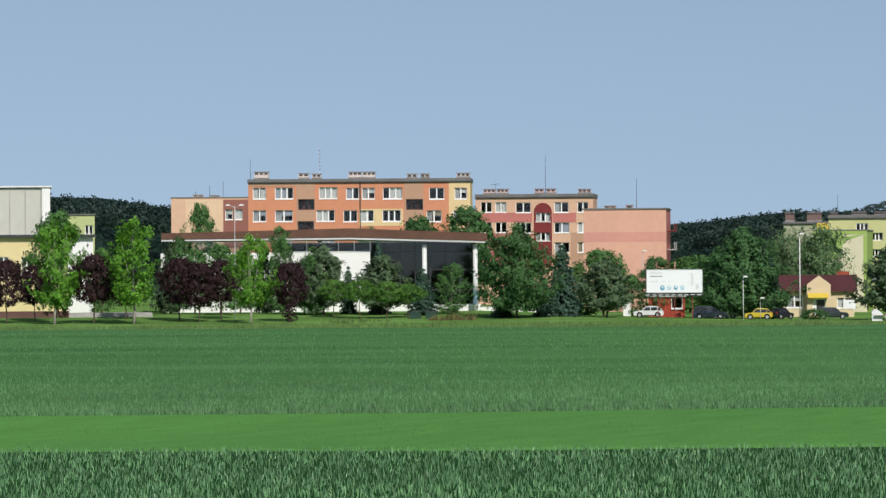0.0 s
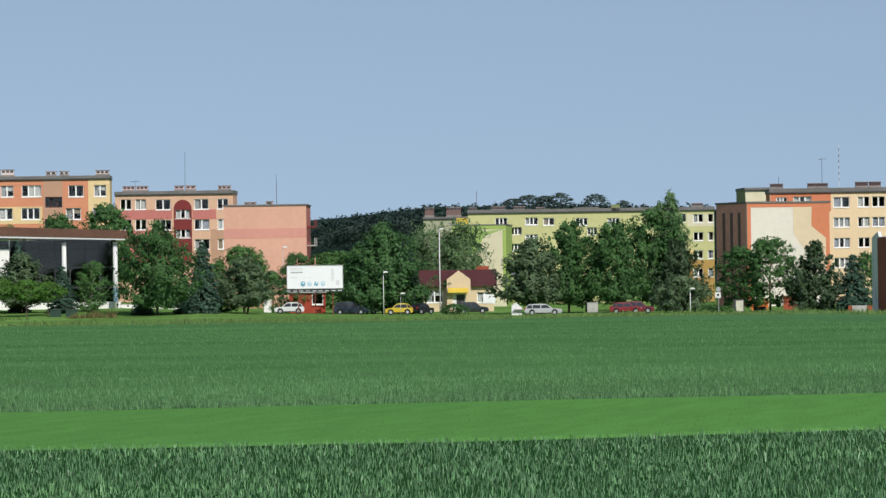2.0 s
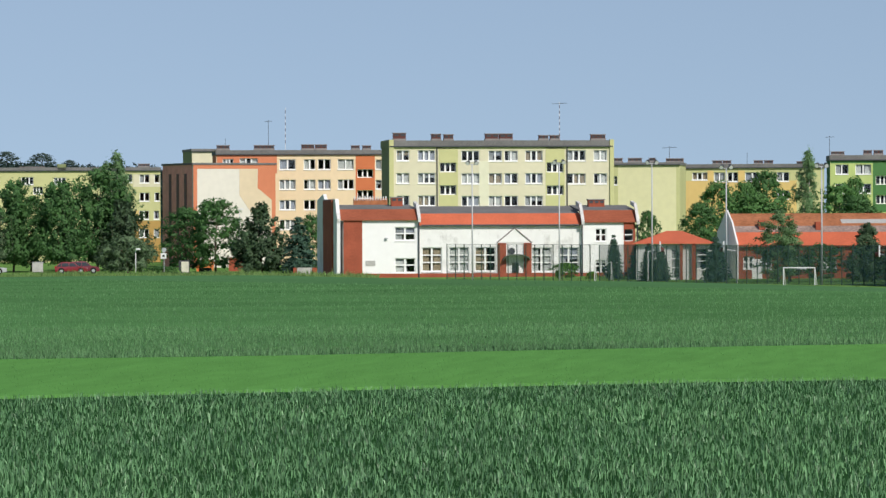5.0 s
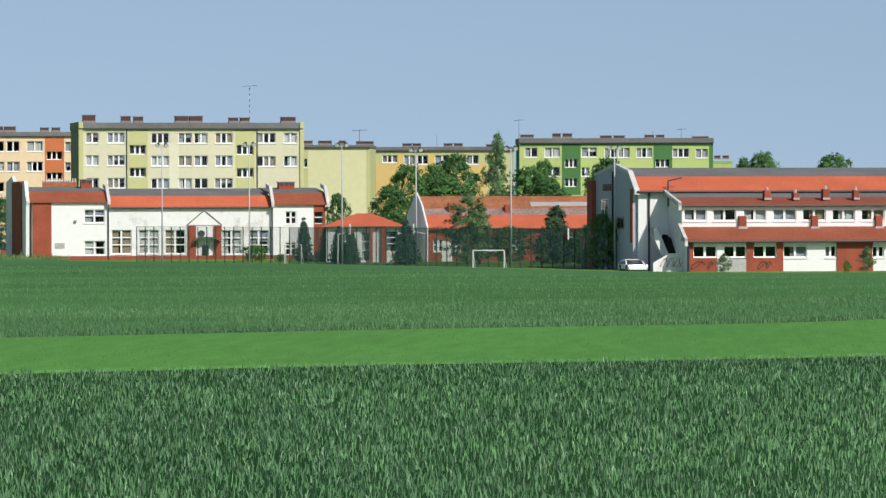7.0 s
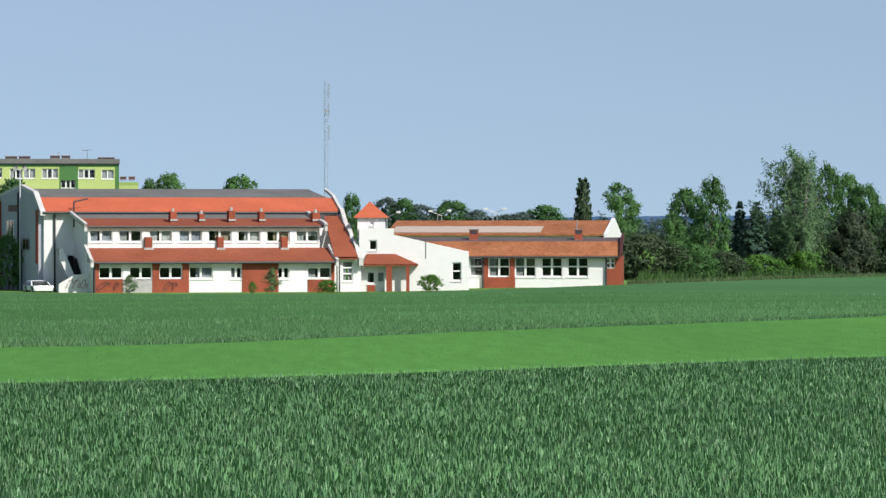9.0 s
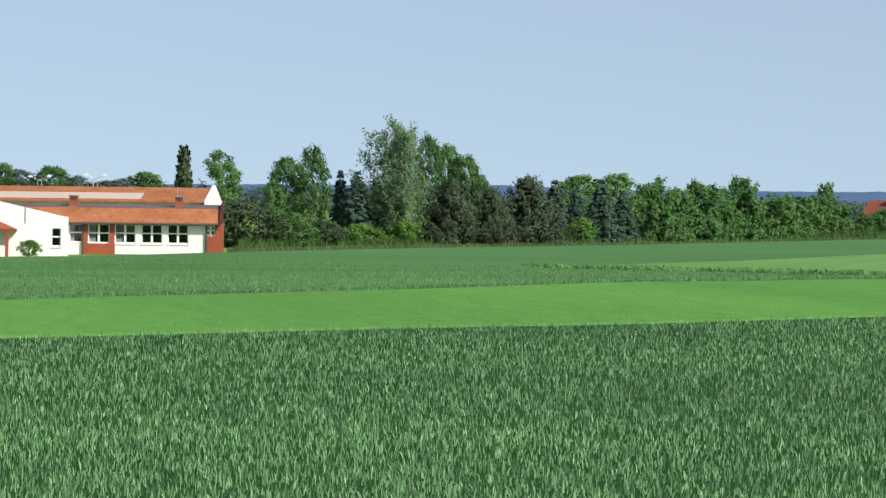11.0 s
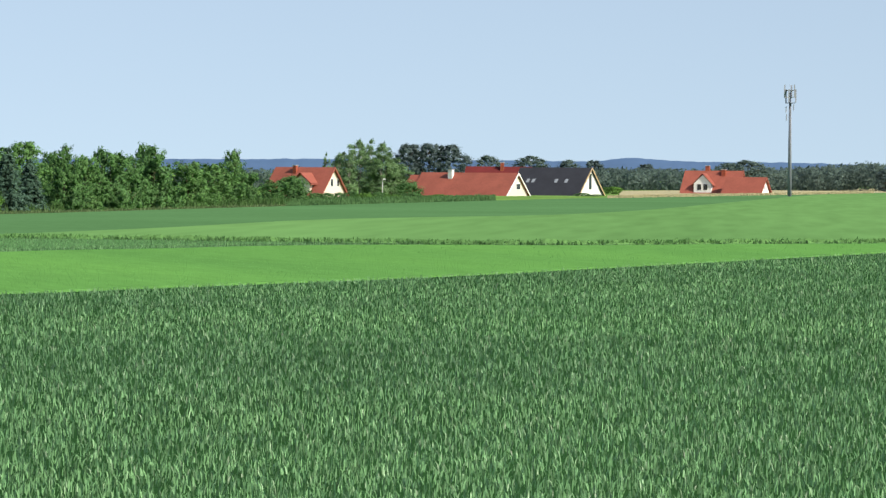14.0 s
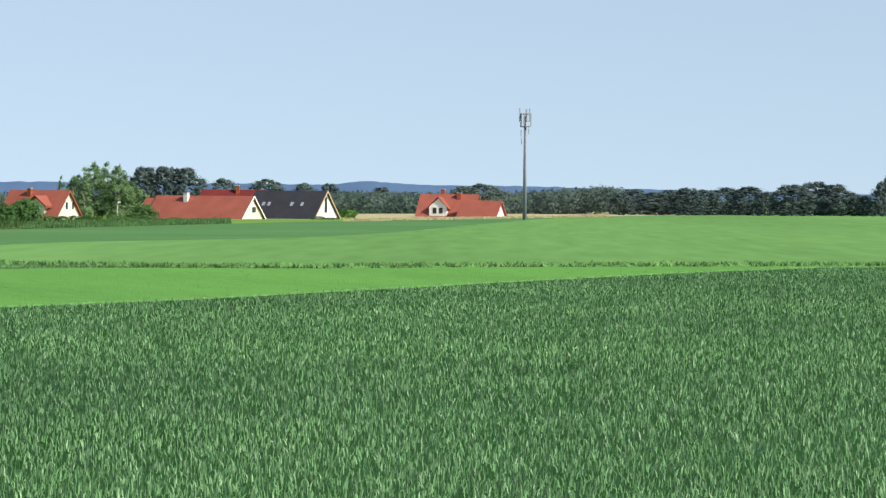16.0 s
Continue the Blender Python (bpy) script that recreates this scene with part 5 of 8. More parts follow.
ob, x0, x1, z1 = flats("apartment_block", "amber and lime block of flats", s, (2033, 2284), 93, (LIME, LIME, plaster("dark_brown_brick", 98, 65, 59)),
      [(2057, 2082, 73, 85), (2095, 2113, 70, 85), (2119, 2136, 70, 85), (2150, 2174, 70, 85), (2206, 2226, 70, 85), (2150, 2174, 39, 53), (2206, 2226, 39, 53)], [],
      [((2035, 2240, -19, 71), AMBER), ((2083, 2094, 71, 89), AMBER), ((2137, 2149, 71, 89), AMBER)],
      [(2092, 2108, 99, 106), (2110, 2124, 99, 106), (2165, 2180, 99, 106), (2183, 2198, 99, 106), (2240, 2256, 98, 104)], 11, 14, band=0.62)
roof_aerial(ob, s.p((2153, 121), 5)[0], z1, s.p((2153, 121), 5)[1])

# green block at the right
s = Site(2469, 690, 4)
ob, x0, x1, z1 = flats("apartment_block", "lime block of flats with deep green loggia columns", s, (2299, 2641), 106, (plaster("apple_facade", 191, 208, 124), DEEPGREEN, plaster("dark_brown_brick", 98, 65, 59)),
      [(2309, 2330, 82, 98), (2344, 2370, 82, 98), (2409, 2435, 82, 98), (2450, 2470, 81, 97), (2474, 2493, 81, 97), (2506, 2533, 81, 97), (2570, 2598, 81, 96), (2611, 2631, 80, 95),
       (2309, 2330, 48, 64), (2344, 2370, 48, 64), (2409, 2422, 48, 63)],
      [(2379, 2402, 63, 79), (2539, 2565, 63, 78), (2379, 2402, 29, 45)],
      [((2374, 2407, 15, 105), DEEPGREEN), ((2536, 2569, 15, 104), DEEPGREEN), ((2300, 2641, 101, 106), DEEPGREEN), ((2634, 2641, 15, 109), DEEPGREEN)],
      [(2301, 2324, 113, 121), (2358, 2372, 114, 123), (2376, 2392, 114, 123), (2442, 2462, 112, 119), (2466, 2485, 112, 119), (2521, 2537, 111, 120), (2541, 2555, 111, 120), (2605, 2633, 109, 117)], 11, 15, side=DEEPGREEN, band=0.8, curtains=0.8)
roof_aerial(ob, s.p((2535, 128), 5)[0], z1, s.p((2535, 128), 5)[1])
roof_aerial(ob, s.p((2585, 133), 5)[0], z1, s.p((2585, 132), 5)[1], arms=0.7)
roof_aerial(ob, s.p((2252, 150), 5)[0] + 4, z1, s.p((2252, 149), 5)[1], arms=0.7)
s = Site(2657, 720, 0)
flats("apartment_block", "low far end of a lime block", s, (2641, 2675), 74, (plaster("apple_facade", 191, 208, 124), LIME, BRICK), [], [], [((2641, 2675, 69, 78), GREENP)], [(2643, 2654, 77, 83), (2658, 2669, 77, 83)], 10, 16, group="", roof=False)


# ---- the school: western wing ----
def mansard(parent, x0, x1, z0, z1, z2, run, depth, tiles, y0=-0.35, lip=0.3):
    """A steep tiled front slope from z0 to z1, then a flatter felt roof up to z2, with a slope behind."""
    part("tiled_slope", Builder().across([(y0, z0), (y0, z0 + 0.12), (y0 + run, z1), (y0 + run, z1 - 0.12)], x0 - lip, x1 + lip), tiles, parent)
    part("roof_deck", Builder().across([(y0 + run, z1 - 0.1), (y0 + run, z1), (depth * 0.5, z2), (depth, z1), (depth, z1 - 0.1)], x0 - lip, x1 + lip), FELT, parent)


PALECOPE = material("pale_weathered_render", (0.58, 0.57, 0.55), 0.9, 0.2, 0.5, 5.0, 0.2)


def coping(parent, x0, x1, pts, h=0.32, mat=None):
    """A masonry coping that follows the slope points (y, z)."""
    return part("coping", Builder().across(list(pts) + [(y, z - h) for y, z in reversed(pts)], x0, x1), mat or PALECOPE, parent)


def gutter(parent, x0, x1, z, y=-0.45):
    part("gutter", Builder().tube((x0, y, z), (x1, y, z), 0.09, 0.09, 8), DARKSTEEL, parent)


s = Site(1702, 478, 9)
ob = thing("school_west_wing", s.m, "white school wing with brick parts and steep red roofs", "school building")
zt = s.p((1712, -6))[1]
xa, xb, xc, xd = (s.p(q)[0] for q in ((1439, -33), (1572, -33), (1861, -34), (1955, -34)))
zl, zr = s.p((1502, 3))[1], s.p((1911, -2))[1]
dice = random.Random(21)
# left pavilion
facade(s, ob, (xa, xb, -0.5, zl), WHITEWALL, [(1531, 1565, -32, -10), (1531, 1565, -89, -65)], dice=dice, cross=1, curtains=0.8, wide_bars=1)
bk = s.p((1472, -33))[0]
part("brick_field", Builder().box(xa - 0.004, bk, -0.12, -0.003, -0.5, zl - 0.004), BRICK, ob)
part("plinth", Builder().box(bk + 0.004, xd, -0.1, -0.004, -0.5, s.p((1532, -91))[1]), BRICK, ob)
v = s.r((1478, 1495, -77, -68))
part("vent_grille", Builder().box(v[0], v[1], -0.06, -0.004, v[2], v[3]), CONCRETE, ob)
shell(ob, xa, xb, zl, 14, WHITEWALL, side=WHITEWALL, low=-0.5)
z1, z2 = s.p((1502, 23), 1.0)[1], s.p((1502, 31), 6.0)[1]
mansard(ob, xa, xb - 0.3, zl, z1, z2, 1.5, 14, TILE_RED)
# end gable with brick pier
gb, gp, gr = s.p((1430, 41), 6)[1], s.p((1420, 50), 11)[1], s.p((1416, 39), 16)[1]
part("end_gable", Builder().across([(-0.3, -0.5), (17, -0.5), (17, gr), (11.6, gp), (10.4, gb), (1.0, gb), (-0.5, zl + 0.2)], xa - 0.75, xa - 0.38), STAINED, ob, "pale stained end gable")
part("brick_pier", Builder().box(xa - 0.95, xa - 0.752, 2.6, 10.2, -0.5, gb - 0.1), BRICK, ob)
part("wall_lamp", Builder().box(s.p((1512, -30))[0], s.p((1512, -30))[0] + 0.28, -0.3, -0.004, s.p((1512, -30))[1], s.p((1512, -30))[1] + 0.16), STEEL, ob)
coping(ob, xa - 0.72, xa - 0.4, [(-0.6, zl + 0.2), (0.9, z1 + 0.7), (3.0, z1 + 1.0)])
# middle hall
facade(s, ob, (xb, xc, -0.5, zt), STAINED, [(1579, 1612, -87, -46), (1627, 1660, -87, -46), (1673, 1707, -87, -46), (1773, 1806, -88, -47), (1821, 1854, -88, -47)], y=0.3, dice=dice, bars=1, cross=2, curtains=0.85)
shell(ob, xb, xc, zt, 14, WHITEWALL, y=0.65, low=-0.5)
z1, z2 = s.p((1712, 15), 1.0)[1], s.p((1712, 28), 6.0)[1]
mansard(ob, xb + 0.3, xc - 0.3, zt, z1, z2, 1.5, 14, TILE_BRIGHT, y0=0)
gutter(ob, xb + 0.3, xc - 0.3, zt, -0.08)
# porch front with gable line, brick piers and door
g0, g1 = s.p((1711, -34))[0], s.p((1773, -34))[0]
gt = s.p((1741, -11))[1]
gl = s.p((1711, -37))[1]
part("porch_gable", Builder().prism([(g0, gl), (g1, gl), ((g0 + g1) / 2, gt)], 0.2, 0.296), STAINED, ob)
for gx in (g0, g1):
    part("gable_moulding", Builder().tube((gx, 0.17, gl), ((g0 + g1) / 2, 0.17, gt), 0.07, 0.07, 5), CAPSLAB, ob)
part("wall_clock", Builder().tube(((g0 + g1) / 2 - 0.3, 0.17, s.p((1738, -52))[1]), ((g0 + g1) / 2 - 0.3, 0.296, s.p((1738, -52))[1]), 0.36, 0.36, 14), DARKSTEEL, ob, "dark round wall plate")
for q in ((1713, 1727, -99, -38), (1759, 1772, -100, -38)):
    a = s.r(q)
    part("brick_pier", Builder().box(a[0], a[1], 0.02, 0.296, -0.4, a[3]), BRICK, ob)
a = s.r((1730, 1757, -97, -64))
am, ar = (a[0] + a[1]) / 2, (a[1] - a[0]) / 2 + 0.6
arc = [(am + ar * math.cos(t), a[3] - 0.15 + 0.55 * math.sin(t)) for t in np.linspace(0, math.pi, 11)]
part("porch_roof", Builder().prism(arc + [(x, z - 0.12) for x, z in reversed(arc)], -1.0, 0.19), material("green_tinted_canopy", (0.1, 0.13, 0.085), 0.4, 0.1), ob, "curved greenish canopy")
dr = part("door", Builder().box(a[0] + 0.3, a[1] - 0.3, 0.2, 0.298, 0, a[3] - 0.3), WHITESTEEL, ob)
part("pane", Builder().box(a[0] + 0.45, a[1] - 0.45, 0.17, 0.198, 0.4, a[3] - 0.5), GLASS, dr)
# right pavilion
facade(s, ob, (xc, xd, -0.5, zr), WHITEWALL, [(1886, 1903, -35, -14), (1936, 1951, -35, -14), (1886, 1903, -90, -69)], dice=dice, cross=1, curtains=0.3)
bk = s.p((1935, -34))[0]
hl = [s.r((1936, 1951, -35, -14))]
part("brick_field", Builder().pierced(bk, xd, -0.5, zr - 0.004, -0.1, -0.003, hl), BRICK, ob)
shell(ob, xc, xd, zr, 14, WHITEWALL, low=-0.5)
z1, z2 = s.p((1911, 20), 1.0)[1], s.p((1911, 29), 6.0)[1]
mansard(ob, xc + 0.2, xd, zr, z1, z2, 1.5, 14, TILE_RED)
for x, zz in ((xb, zl), (xc, zr), (xd + 0.2, zr)):
    coping(ob, x - 0.16, x + 0.16, [(-0.7, zz + 0.2), (0.9, z1 + 0.7), (3.0, z1 + 1.0)], 0.4)
    part("downpipe", Builder().tube((x, -0.2, 0), (x, -0.2, zz), 0.07, 0.07, 6), DARKSTEEL, ob)
for q in ((1524, 1544, 30, 43), (1873, 1901, 28, 38)):
    a = s.r(q, 5)
    chimney(ob, a[0], a[1], z1 - 0.2, a[3], 5)
for i in range(13):
    q = s.p((1458 + i * 4.6, 41), 8)
    part("pale_tooth", Builder().box(q[0], q[0] + 0.12, 7.9, 7.99, q[1] - 0.12, q[1] + 0.3), PALECOPE, ob)
part("ridge_battlement", Builder().box(s.p((1457, 37), 8)[0], s.p((1517, 37), 8)[0], 8, 8.3, z1, s.p((1482, 42), 8)[1]), TILE_OLD, ob)

# link building with a hipped roof
s = Site(2019, 448, 0)
ob = thing("school_link", s.m, "low white school link with an orange hipped roof", "school building")
a = s.r((1957, 2091, -105, -40))
facade(s, ob, (a[0], a[1], -0.5, a[3]), WHITEWALL, [(1980, 1995, -101, -51), (2019, 2033, -101, -51), (2063, 2083, -84, -49)], dice=dice, cross=2)
shell(ob, a[0], a[1], a[3], 9, WHITEWALL, low=-0.5)
rz = s.p((2029, -17), 4)[1]
b = Builder()
A, B_, C, D = (a[0] - 0.5, -0.6, a[3]), (a[1] + 0.5, -0.6, a[3]), (a[1] + 0.5, 9.5, a[3]), (a[0] - 0.5, 9.5, a[3])
E_, F_ = (a[0] + 3.0, 4.4, rz), (a[1] - 3.0, 4.4, rz)
b.poly(A, B_, F_, E_).poly(B_, C, F_).poly(C, D, E_, F_).poly(D, A, E_).poly(D, C, B_, A)
part("hipped_roof", b, TILE_BRIGHT, ob)
for q in ((2034, 2039, -105, -41), (2055, 2062, -105, -41)):
    c = s.r(q, -0.4)
    part("brick_pier", Builder().box(c[0], c[1], -0.5, -0.1, -0.4, a[3] - 0.01), BRICK, ob)

# rear hall with the long weathered roof
s = Site(2264, 455, 9)
ob = thing("school_rear_hall", s.m, "school hall with long weathered orange tiled roofs", "school building")
a = s.r((2136, 2443, -110, -45))
facade(s, ob, (a[0], a[1], -0.5, a[3]), BRICK, [(2147, 2164, -84, -64), (2179, 2195, -84, -64), (2229, 2259, -85, -65), (2279, 2309, -85, -65)], dice=dice, cross=1)
part("white_field", Builder().box(s.p((2161, -79))[0], s.p((2179, -79))[0], -0.06, -0.004, -0.4, s.p((2161, -67))[1]), WHITEWALL, ob)
zb, zm, zq = s.p((2279, -20), 2)[1], s.p((2279, -9), 3.2)[1], s.p((2280, 13), 7)[1]
part("tiled_slope", Builder().across([(-0.5, a[3]), (-0.5, a[3] + 0.15), (2.0, zb), (2.0, zb - 0.15)], a[0], a[1]), TILE_BRIGHT, ob)
part("felt_strip", Builder().across([(2.002, zb - 0.15), (2.002, zb), (3.2, zm), (3.2, zm - 0.15)], a[0], a[1]), material("lichen_grey_tiles", (0.28, 0.2, 0.17), 0.9, 0.4, 0.4, 4.0, 0.4), ob)
part("upper_slope", Builder().across([(3.202, zm - 0.15), (3.202, zm), (7.0, zq), (7.0, zq - 0.15)], a[0], a[1]), TILE_OLD, ob)
p0 = s.p((2319, -6), 4)[0]
kk = (zq - zm) / 3.798
part("repair_patch", Builder().across([(3.9, zm + 0.7 * kk + 0.01), (5.0, zm + 1.8 * kk + 0.01), (5.0, zm + 1.8 * kk + 0.06), (3.9, zm + 0.7 * kk + 0.06)], p0, a[1] - 0.1), CONCRETE, ob)
# stained render greys this gable, standing in for its shade
part("end_gable", Builder().across([(-0.5, -0.5), (14, -0.5), (14, zb), (7, zq + 0.4), (3.2, zm + 0.4), (2, zb + 0.3), (-0.6, a[3] + 0.3)], a[0] - 0.16, a[0] - 0.004), STAINED, ob)
part("rear_slope", Builder().across([(7.002, zq - 0.15), (7.002, zq), (14, zb), (14, zb - 0.15)], a[0], a[1]), TILE_OLD, ob)
part("wall", Builder().box(a[0], a[1], 13.7, 14, -0.5, zb), WHITEWALL, ob)
for q in ((2272, 2283, -18, -2), (2172, 2183, -17, 1)):
    c = s.r(q, 3)
    chimney(ob, c[0], c[1], zb - 0.3, c[3], 2.4, cap=False)

# ---- the school: main building ----
s = Site(2800, 384, 13)
ob = thing("school_main_building", s.m, "white and brick two-storey school with stepped orange roofs", "school building")
HALL, MIDY = 8.5, 2.4
x0, x1 = s.p((2595, -83))[0], s.p((3021, -83))[0]
z0 = s.p((2800, -67))[1]
wh = [(2607, 2646, -96, -77), (2661, 2698, -96, -77), (2713, 2751, -96, -77), (2766, 2805, -96, -77), (2839, 2856, -96, -77), (2922, 2940, -96, -78), (2975, 3014, -96, -78)]
facade(s, ob, (x0, x1, -0.5, z0), WHITEWALL, wh, dice=dice, curtains=0.4, wide_bars=1)
hl = [(a - 0.07, b + 0.07, c - 0.05, d + 0.07) for a, b, c, d in (s.r(q) for q in wh)]
for q in ((2595, 2606, -125, -67), (2606, 2647, -125, -97), (2699, 2764, -125, -67), (2858, 2922, -125, -67), (2974, 3015, -125, -98), (3015, 3021, -125, -67)):
    a = s.r(q)
    part("brick_field", Builder().pierced(a[0], a[1], -0.5, min(a[3], z0 - 0.004), -0.1, -0.003, hl), BRICK, ob)
a = s.r((2648, 2699, -125, -97))
part("grey_field", Builder().box(a[0] + 0.01, a[1] - 0.01, -0.08, -0.003, -0.5, a[3] - 0.02), CONCRETE, ob)
for q in ((2607, 2646, -77, -70), (2661, 2698, -77, -70), (2713, 2751, -77, -70), (2766, 2805, -77, -70), (2975, 3014, -77, -70)):
    a = s.r(q)
    part("shutter_box", Builder().box(a[0], a[1], -0.14, -0.004, a[2] + 0.02, a[3]), WHITESTEEL, ob)
shell(ob, x0, x1, z0, HALL + 8, WHITEWALL, side=STAINED, low=-0.5)
# lower roof band, upper storey, upper roof band
za = s.p((2800, -42), MIDY - 0.4)[1]
part("lower_tiled_slope", Builder().across([(-0.6, z0 - 0.1), (-0.6, z0 + 0.1), (MIDY, za), (MIDY, za - 0.2)], x0 - 0.2, x1 + 0.1), TILE_RED, ob)
gutter(ob, x0 - 0.2, x1 + 0.1, z0 - 0.05, -0.7)
u0, u1 = s.p((2586, -23), MIDY)[0], s.p((2995, -23), MIDY)[0]
zc = s.p((2800, -4), MIDY)[1]
facade(s, ob, (u0, u1, za - 0.3, zc), WHITEWALL, [(2591, 2628, -31, -12), (2642, 2680, -31, -12), (2696, 2733, -31, -12), (2748, 2786, -31, -12), (2800, 2838, -31, -12), (2852, 2889, -31, -13), (2903, 2941, -31, -13), (2955, 2992, -31, -13)],
       y=MIDY, dice=dice, curtains=0.75, name="upper_wall", wide_bars=1)
zd = s.p((2800, 10), HALL - 2.6)[1]
zh = s.p((2800, 19), HALL)[1]
for xs in (u0, u1 - 0.3):
    part("upper_side_wall", Builder().across([(MIDY + 0.36, za - 1.2), (HALL, za - 1.2), (HALL, zh - 0.22), (HALL - 2.5, zd - 0.22), (MIDY + 0.36, zc - 0.02)], xs, xs + 0.3), STAINED, ob)
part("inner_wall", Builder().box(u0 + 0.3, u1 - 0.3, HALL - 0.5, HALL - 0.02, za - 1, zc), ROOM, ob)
part("upper_tiled_slope", Builder().across([(MIDY - 0.3, zc - 0.1), (MIDY - 0.3, zc + 0.1), (HALL - 2.5, zd), (HALL - 2.5, zd - 0.2)], u0 - 0.3, u1 + 0.3), TILE_RED, ob)
part("upper_felt_strip", Builder().across([(HALL - 2.5, zd - 0.2), (HALL - 2.5, zd), (HALL, zh), (HALL, zh - 0.2)], u0 - 0.3, u1 + 0.3), FELT, ob)
gutter(ob, u0 - 0.3, u1 + 0.3, zc - 0.05, MIDY - 0.38)
# the hall behind
h0, h1 = s.p((2509, -53), HALL)[0], s.p((3029, -3), HALL)[0]
ze, zf, zg = s.p((2730, 21), HALL)[1], s.p((2730, 47), HALL + 2.2)[1], s.p((2730, 62), HALL + 9)[1]
part("hall_wall", Builder().box(h0, h1, HALL, HALL + 0.4, -0.5, ze), WHITEWALL, ob)
part("hall_tiled_slope", Builder().across([(HALL - 0.5, ze - 0.1), (HALL - 0.5, ze + 0.1), (HALL + 2.2, zf), (HALL + 2.2, zf - 0.2)], h0 - 0.2, h1 + 0.2), TILE_BRIGHT, ob)
part("hall_deck", Builder().across([(HALL + 2.2, zf - 0.2), (HALL + 2.2, zf), (HALL + 9, zg), (HALL + 18, zf), (HALL + 18, zf - 0.2)], h0 - 0.2, h1 - 0.5), FELT, ob)
gutter(ob, h0 - 0.2, h1 + 0.2, ze - 0.05, HALL - 0.6)
part("rear_wall", Builder().box(h0, h1, HALL + 17.6, HALL + 18, -0.5, zf - 0.25), WHITEWALL, ob)
# left end: gable turned to the west, its shade mixed into a blue-grey tone
GABLE_SHADE = plaster("shade_toned_gable", 182, 186, 196)
gp, gr = s.p((2472, 68), HALL + 9)[1], s.p((2437, 50), HALL + 18)[1]
part("west_gable", Builder().across([(HALL + 0.402, -0.5), (HALL + 18.6, -0.5), (HALL + 18.6, gr), (HALL + 9, gp - 0.1), (HALL + 2.6, zf + 0.3), (HALL + 0.402, ze)], h0 - 0.4, h0 - 0.002), GABLE_SHADE, ob, "white gable wall with blue-grey shade in its paint")
part("west_brick_pier", Builder().box(h0 - 0.8, h0 - 0.402, HALL + 18.0, HALL + 20.4, -0.5, s.p((2432, 40), HALL + 19)[1]), BRICK, ob)
part("west_brick_strip", Builder().box(h0 - 0.46, h0 - 0.402, HALL + 0.42, HALL + 1.5, 2.4, ze + 0.2), BRICK, ob)
part("downpipe", Builder().tube((h0 - 0.5, HALL + 9.4, 0), (h0 - 0.5, HALL + 9.4, gp - 0.6), 0.09, 0.09, 6), DARKSTEEL, ob)
part("downpipe", Builder().tube((h0 + 0.9, HALL - 0.15, 0), (h0 + 0.9, HALL - 0.15, ze), 0.09, 0.09, 6), DARKSTEEL, ob)
coping(ob, h0 - 0.42, h0 + 0.02, [(HALL - 0.5, ze + 0.1), (HALL + 2.6, zf + 0.5), (HALL + 9, gp + 0.1), (HALL + 18.7, gr + 0.15)], 0.24)
coping(ob, h0 - 0.42, h0 + 0.02, [(HALL - 0.55, ze + 0.1), (HALL - 0.2, ze + 0.1)], 0.4)
# black sheets on the walls paint the soot and the stair opening's shade
hole = [s.p(q, HALL - 0.05) for q in ((2559, -88), (2579, -88), (2566, -57), (2552, -55), (2548, -62))]
part("stair_dark_sheet", Builder().prism(hole, HALL - 0.06, HALL - 0.004), material("soot_and_shade_black", (0.012, 0.012, 0.013), 0.95, 0.2), ob, "black sheet for soot and the unlit stair opening")
part("stair_dark_sheet", Builder().across([(HALL - 0.1, 1.3), (HALL - 0.1, 2.95), (7.0, 2.85), (4.4, 1.3)], x0 - 0.04, x0 - 0.004), bpy.data.materials["soot_and_shade_black"], ob)
for ya, yb, za_, zb_, gm_ in ((HALL + 11.8, HALL + 15.2, 4.5, 6.2, WHITESTEEL), (HALL + 4.4, HALL + 7.6, 3.5, 4.6, CAPSLAB)):
    gw = part("gable_window", Builder().box(h0 - 0.46, h0 - 0.402, ya, yb, za_, zb_), gm_, ob)
    ym = (ya + yb) / 2
    part("pane", Builder().box(h0 - 0.48, h0 - 0.462, ya + 0.2, ym - 0.12, za_ + 0.15, zb_ - 0.15).box(h0 - 0.48, h0 - 0.462, ym + 0.12, yb - 0.2, za_ + 0.15, zb_ - 0.15), GLASS, gw)
# maroon slab paints the shadowed recess in the gable's brick
part("recess_shadow", Builder().box(h0 - 0.44, h0 - 0.402, HALL + 10.5, HALL + 14.5, 6.9, 7.5), TILE_MAROON, ob)
# stepped copings at both ends of the lower roofs
for x, xu in ((x0 - 0.25, u0 - 0.35), (x1 + 0.05, u1 + 0.35)):
    coping(ob, x - 0.13, x + 0.13, [(-0.9, z0 + 0.25), (-0.5, z0 + 0.35), (MIDY - 0.4, za + 0.3)], 0.3)
    coping(ob, x - 0.13, x + 0.13, [(-0.9, z0 + 0.2), (-0.5, z0 + 0.3)], 0.62)
    coping(ob, xu - 0.13, xu + 0.13, [(MIDY - 0.9, zc + 0.25), (MIDY - 0.5, zc + 0.35), (HALL - 2.4, zd + 0.3), (HALL, zh + 0.3)], 0.3)
    coping(ob, xu - 0.13, xu + 0.13, [(MIDY - 0.9, zc + 0.2), (MIDY - 0.5, zc + 0.3)], 0.62)
    part("downpipe", Builder().tube((x + 0.35, -0.2, 0), (x + 0.35, -0.2, z0), 0.07, 0.07, 6), DARKSTEEL, ob)
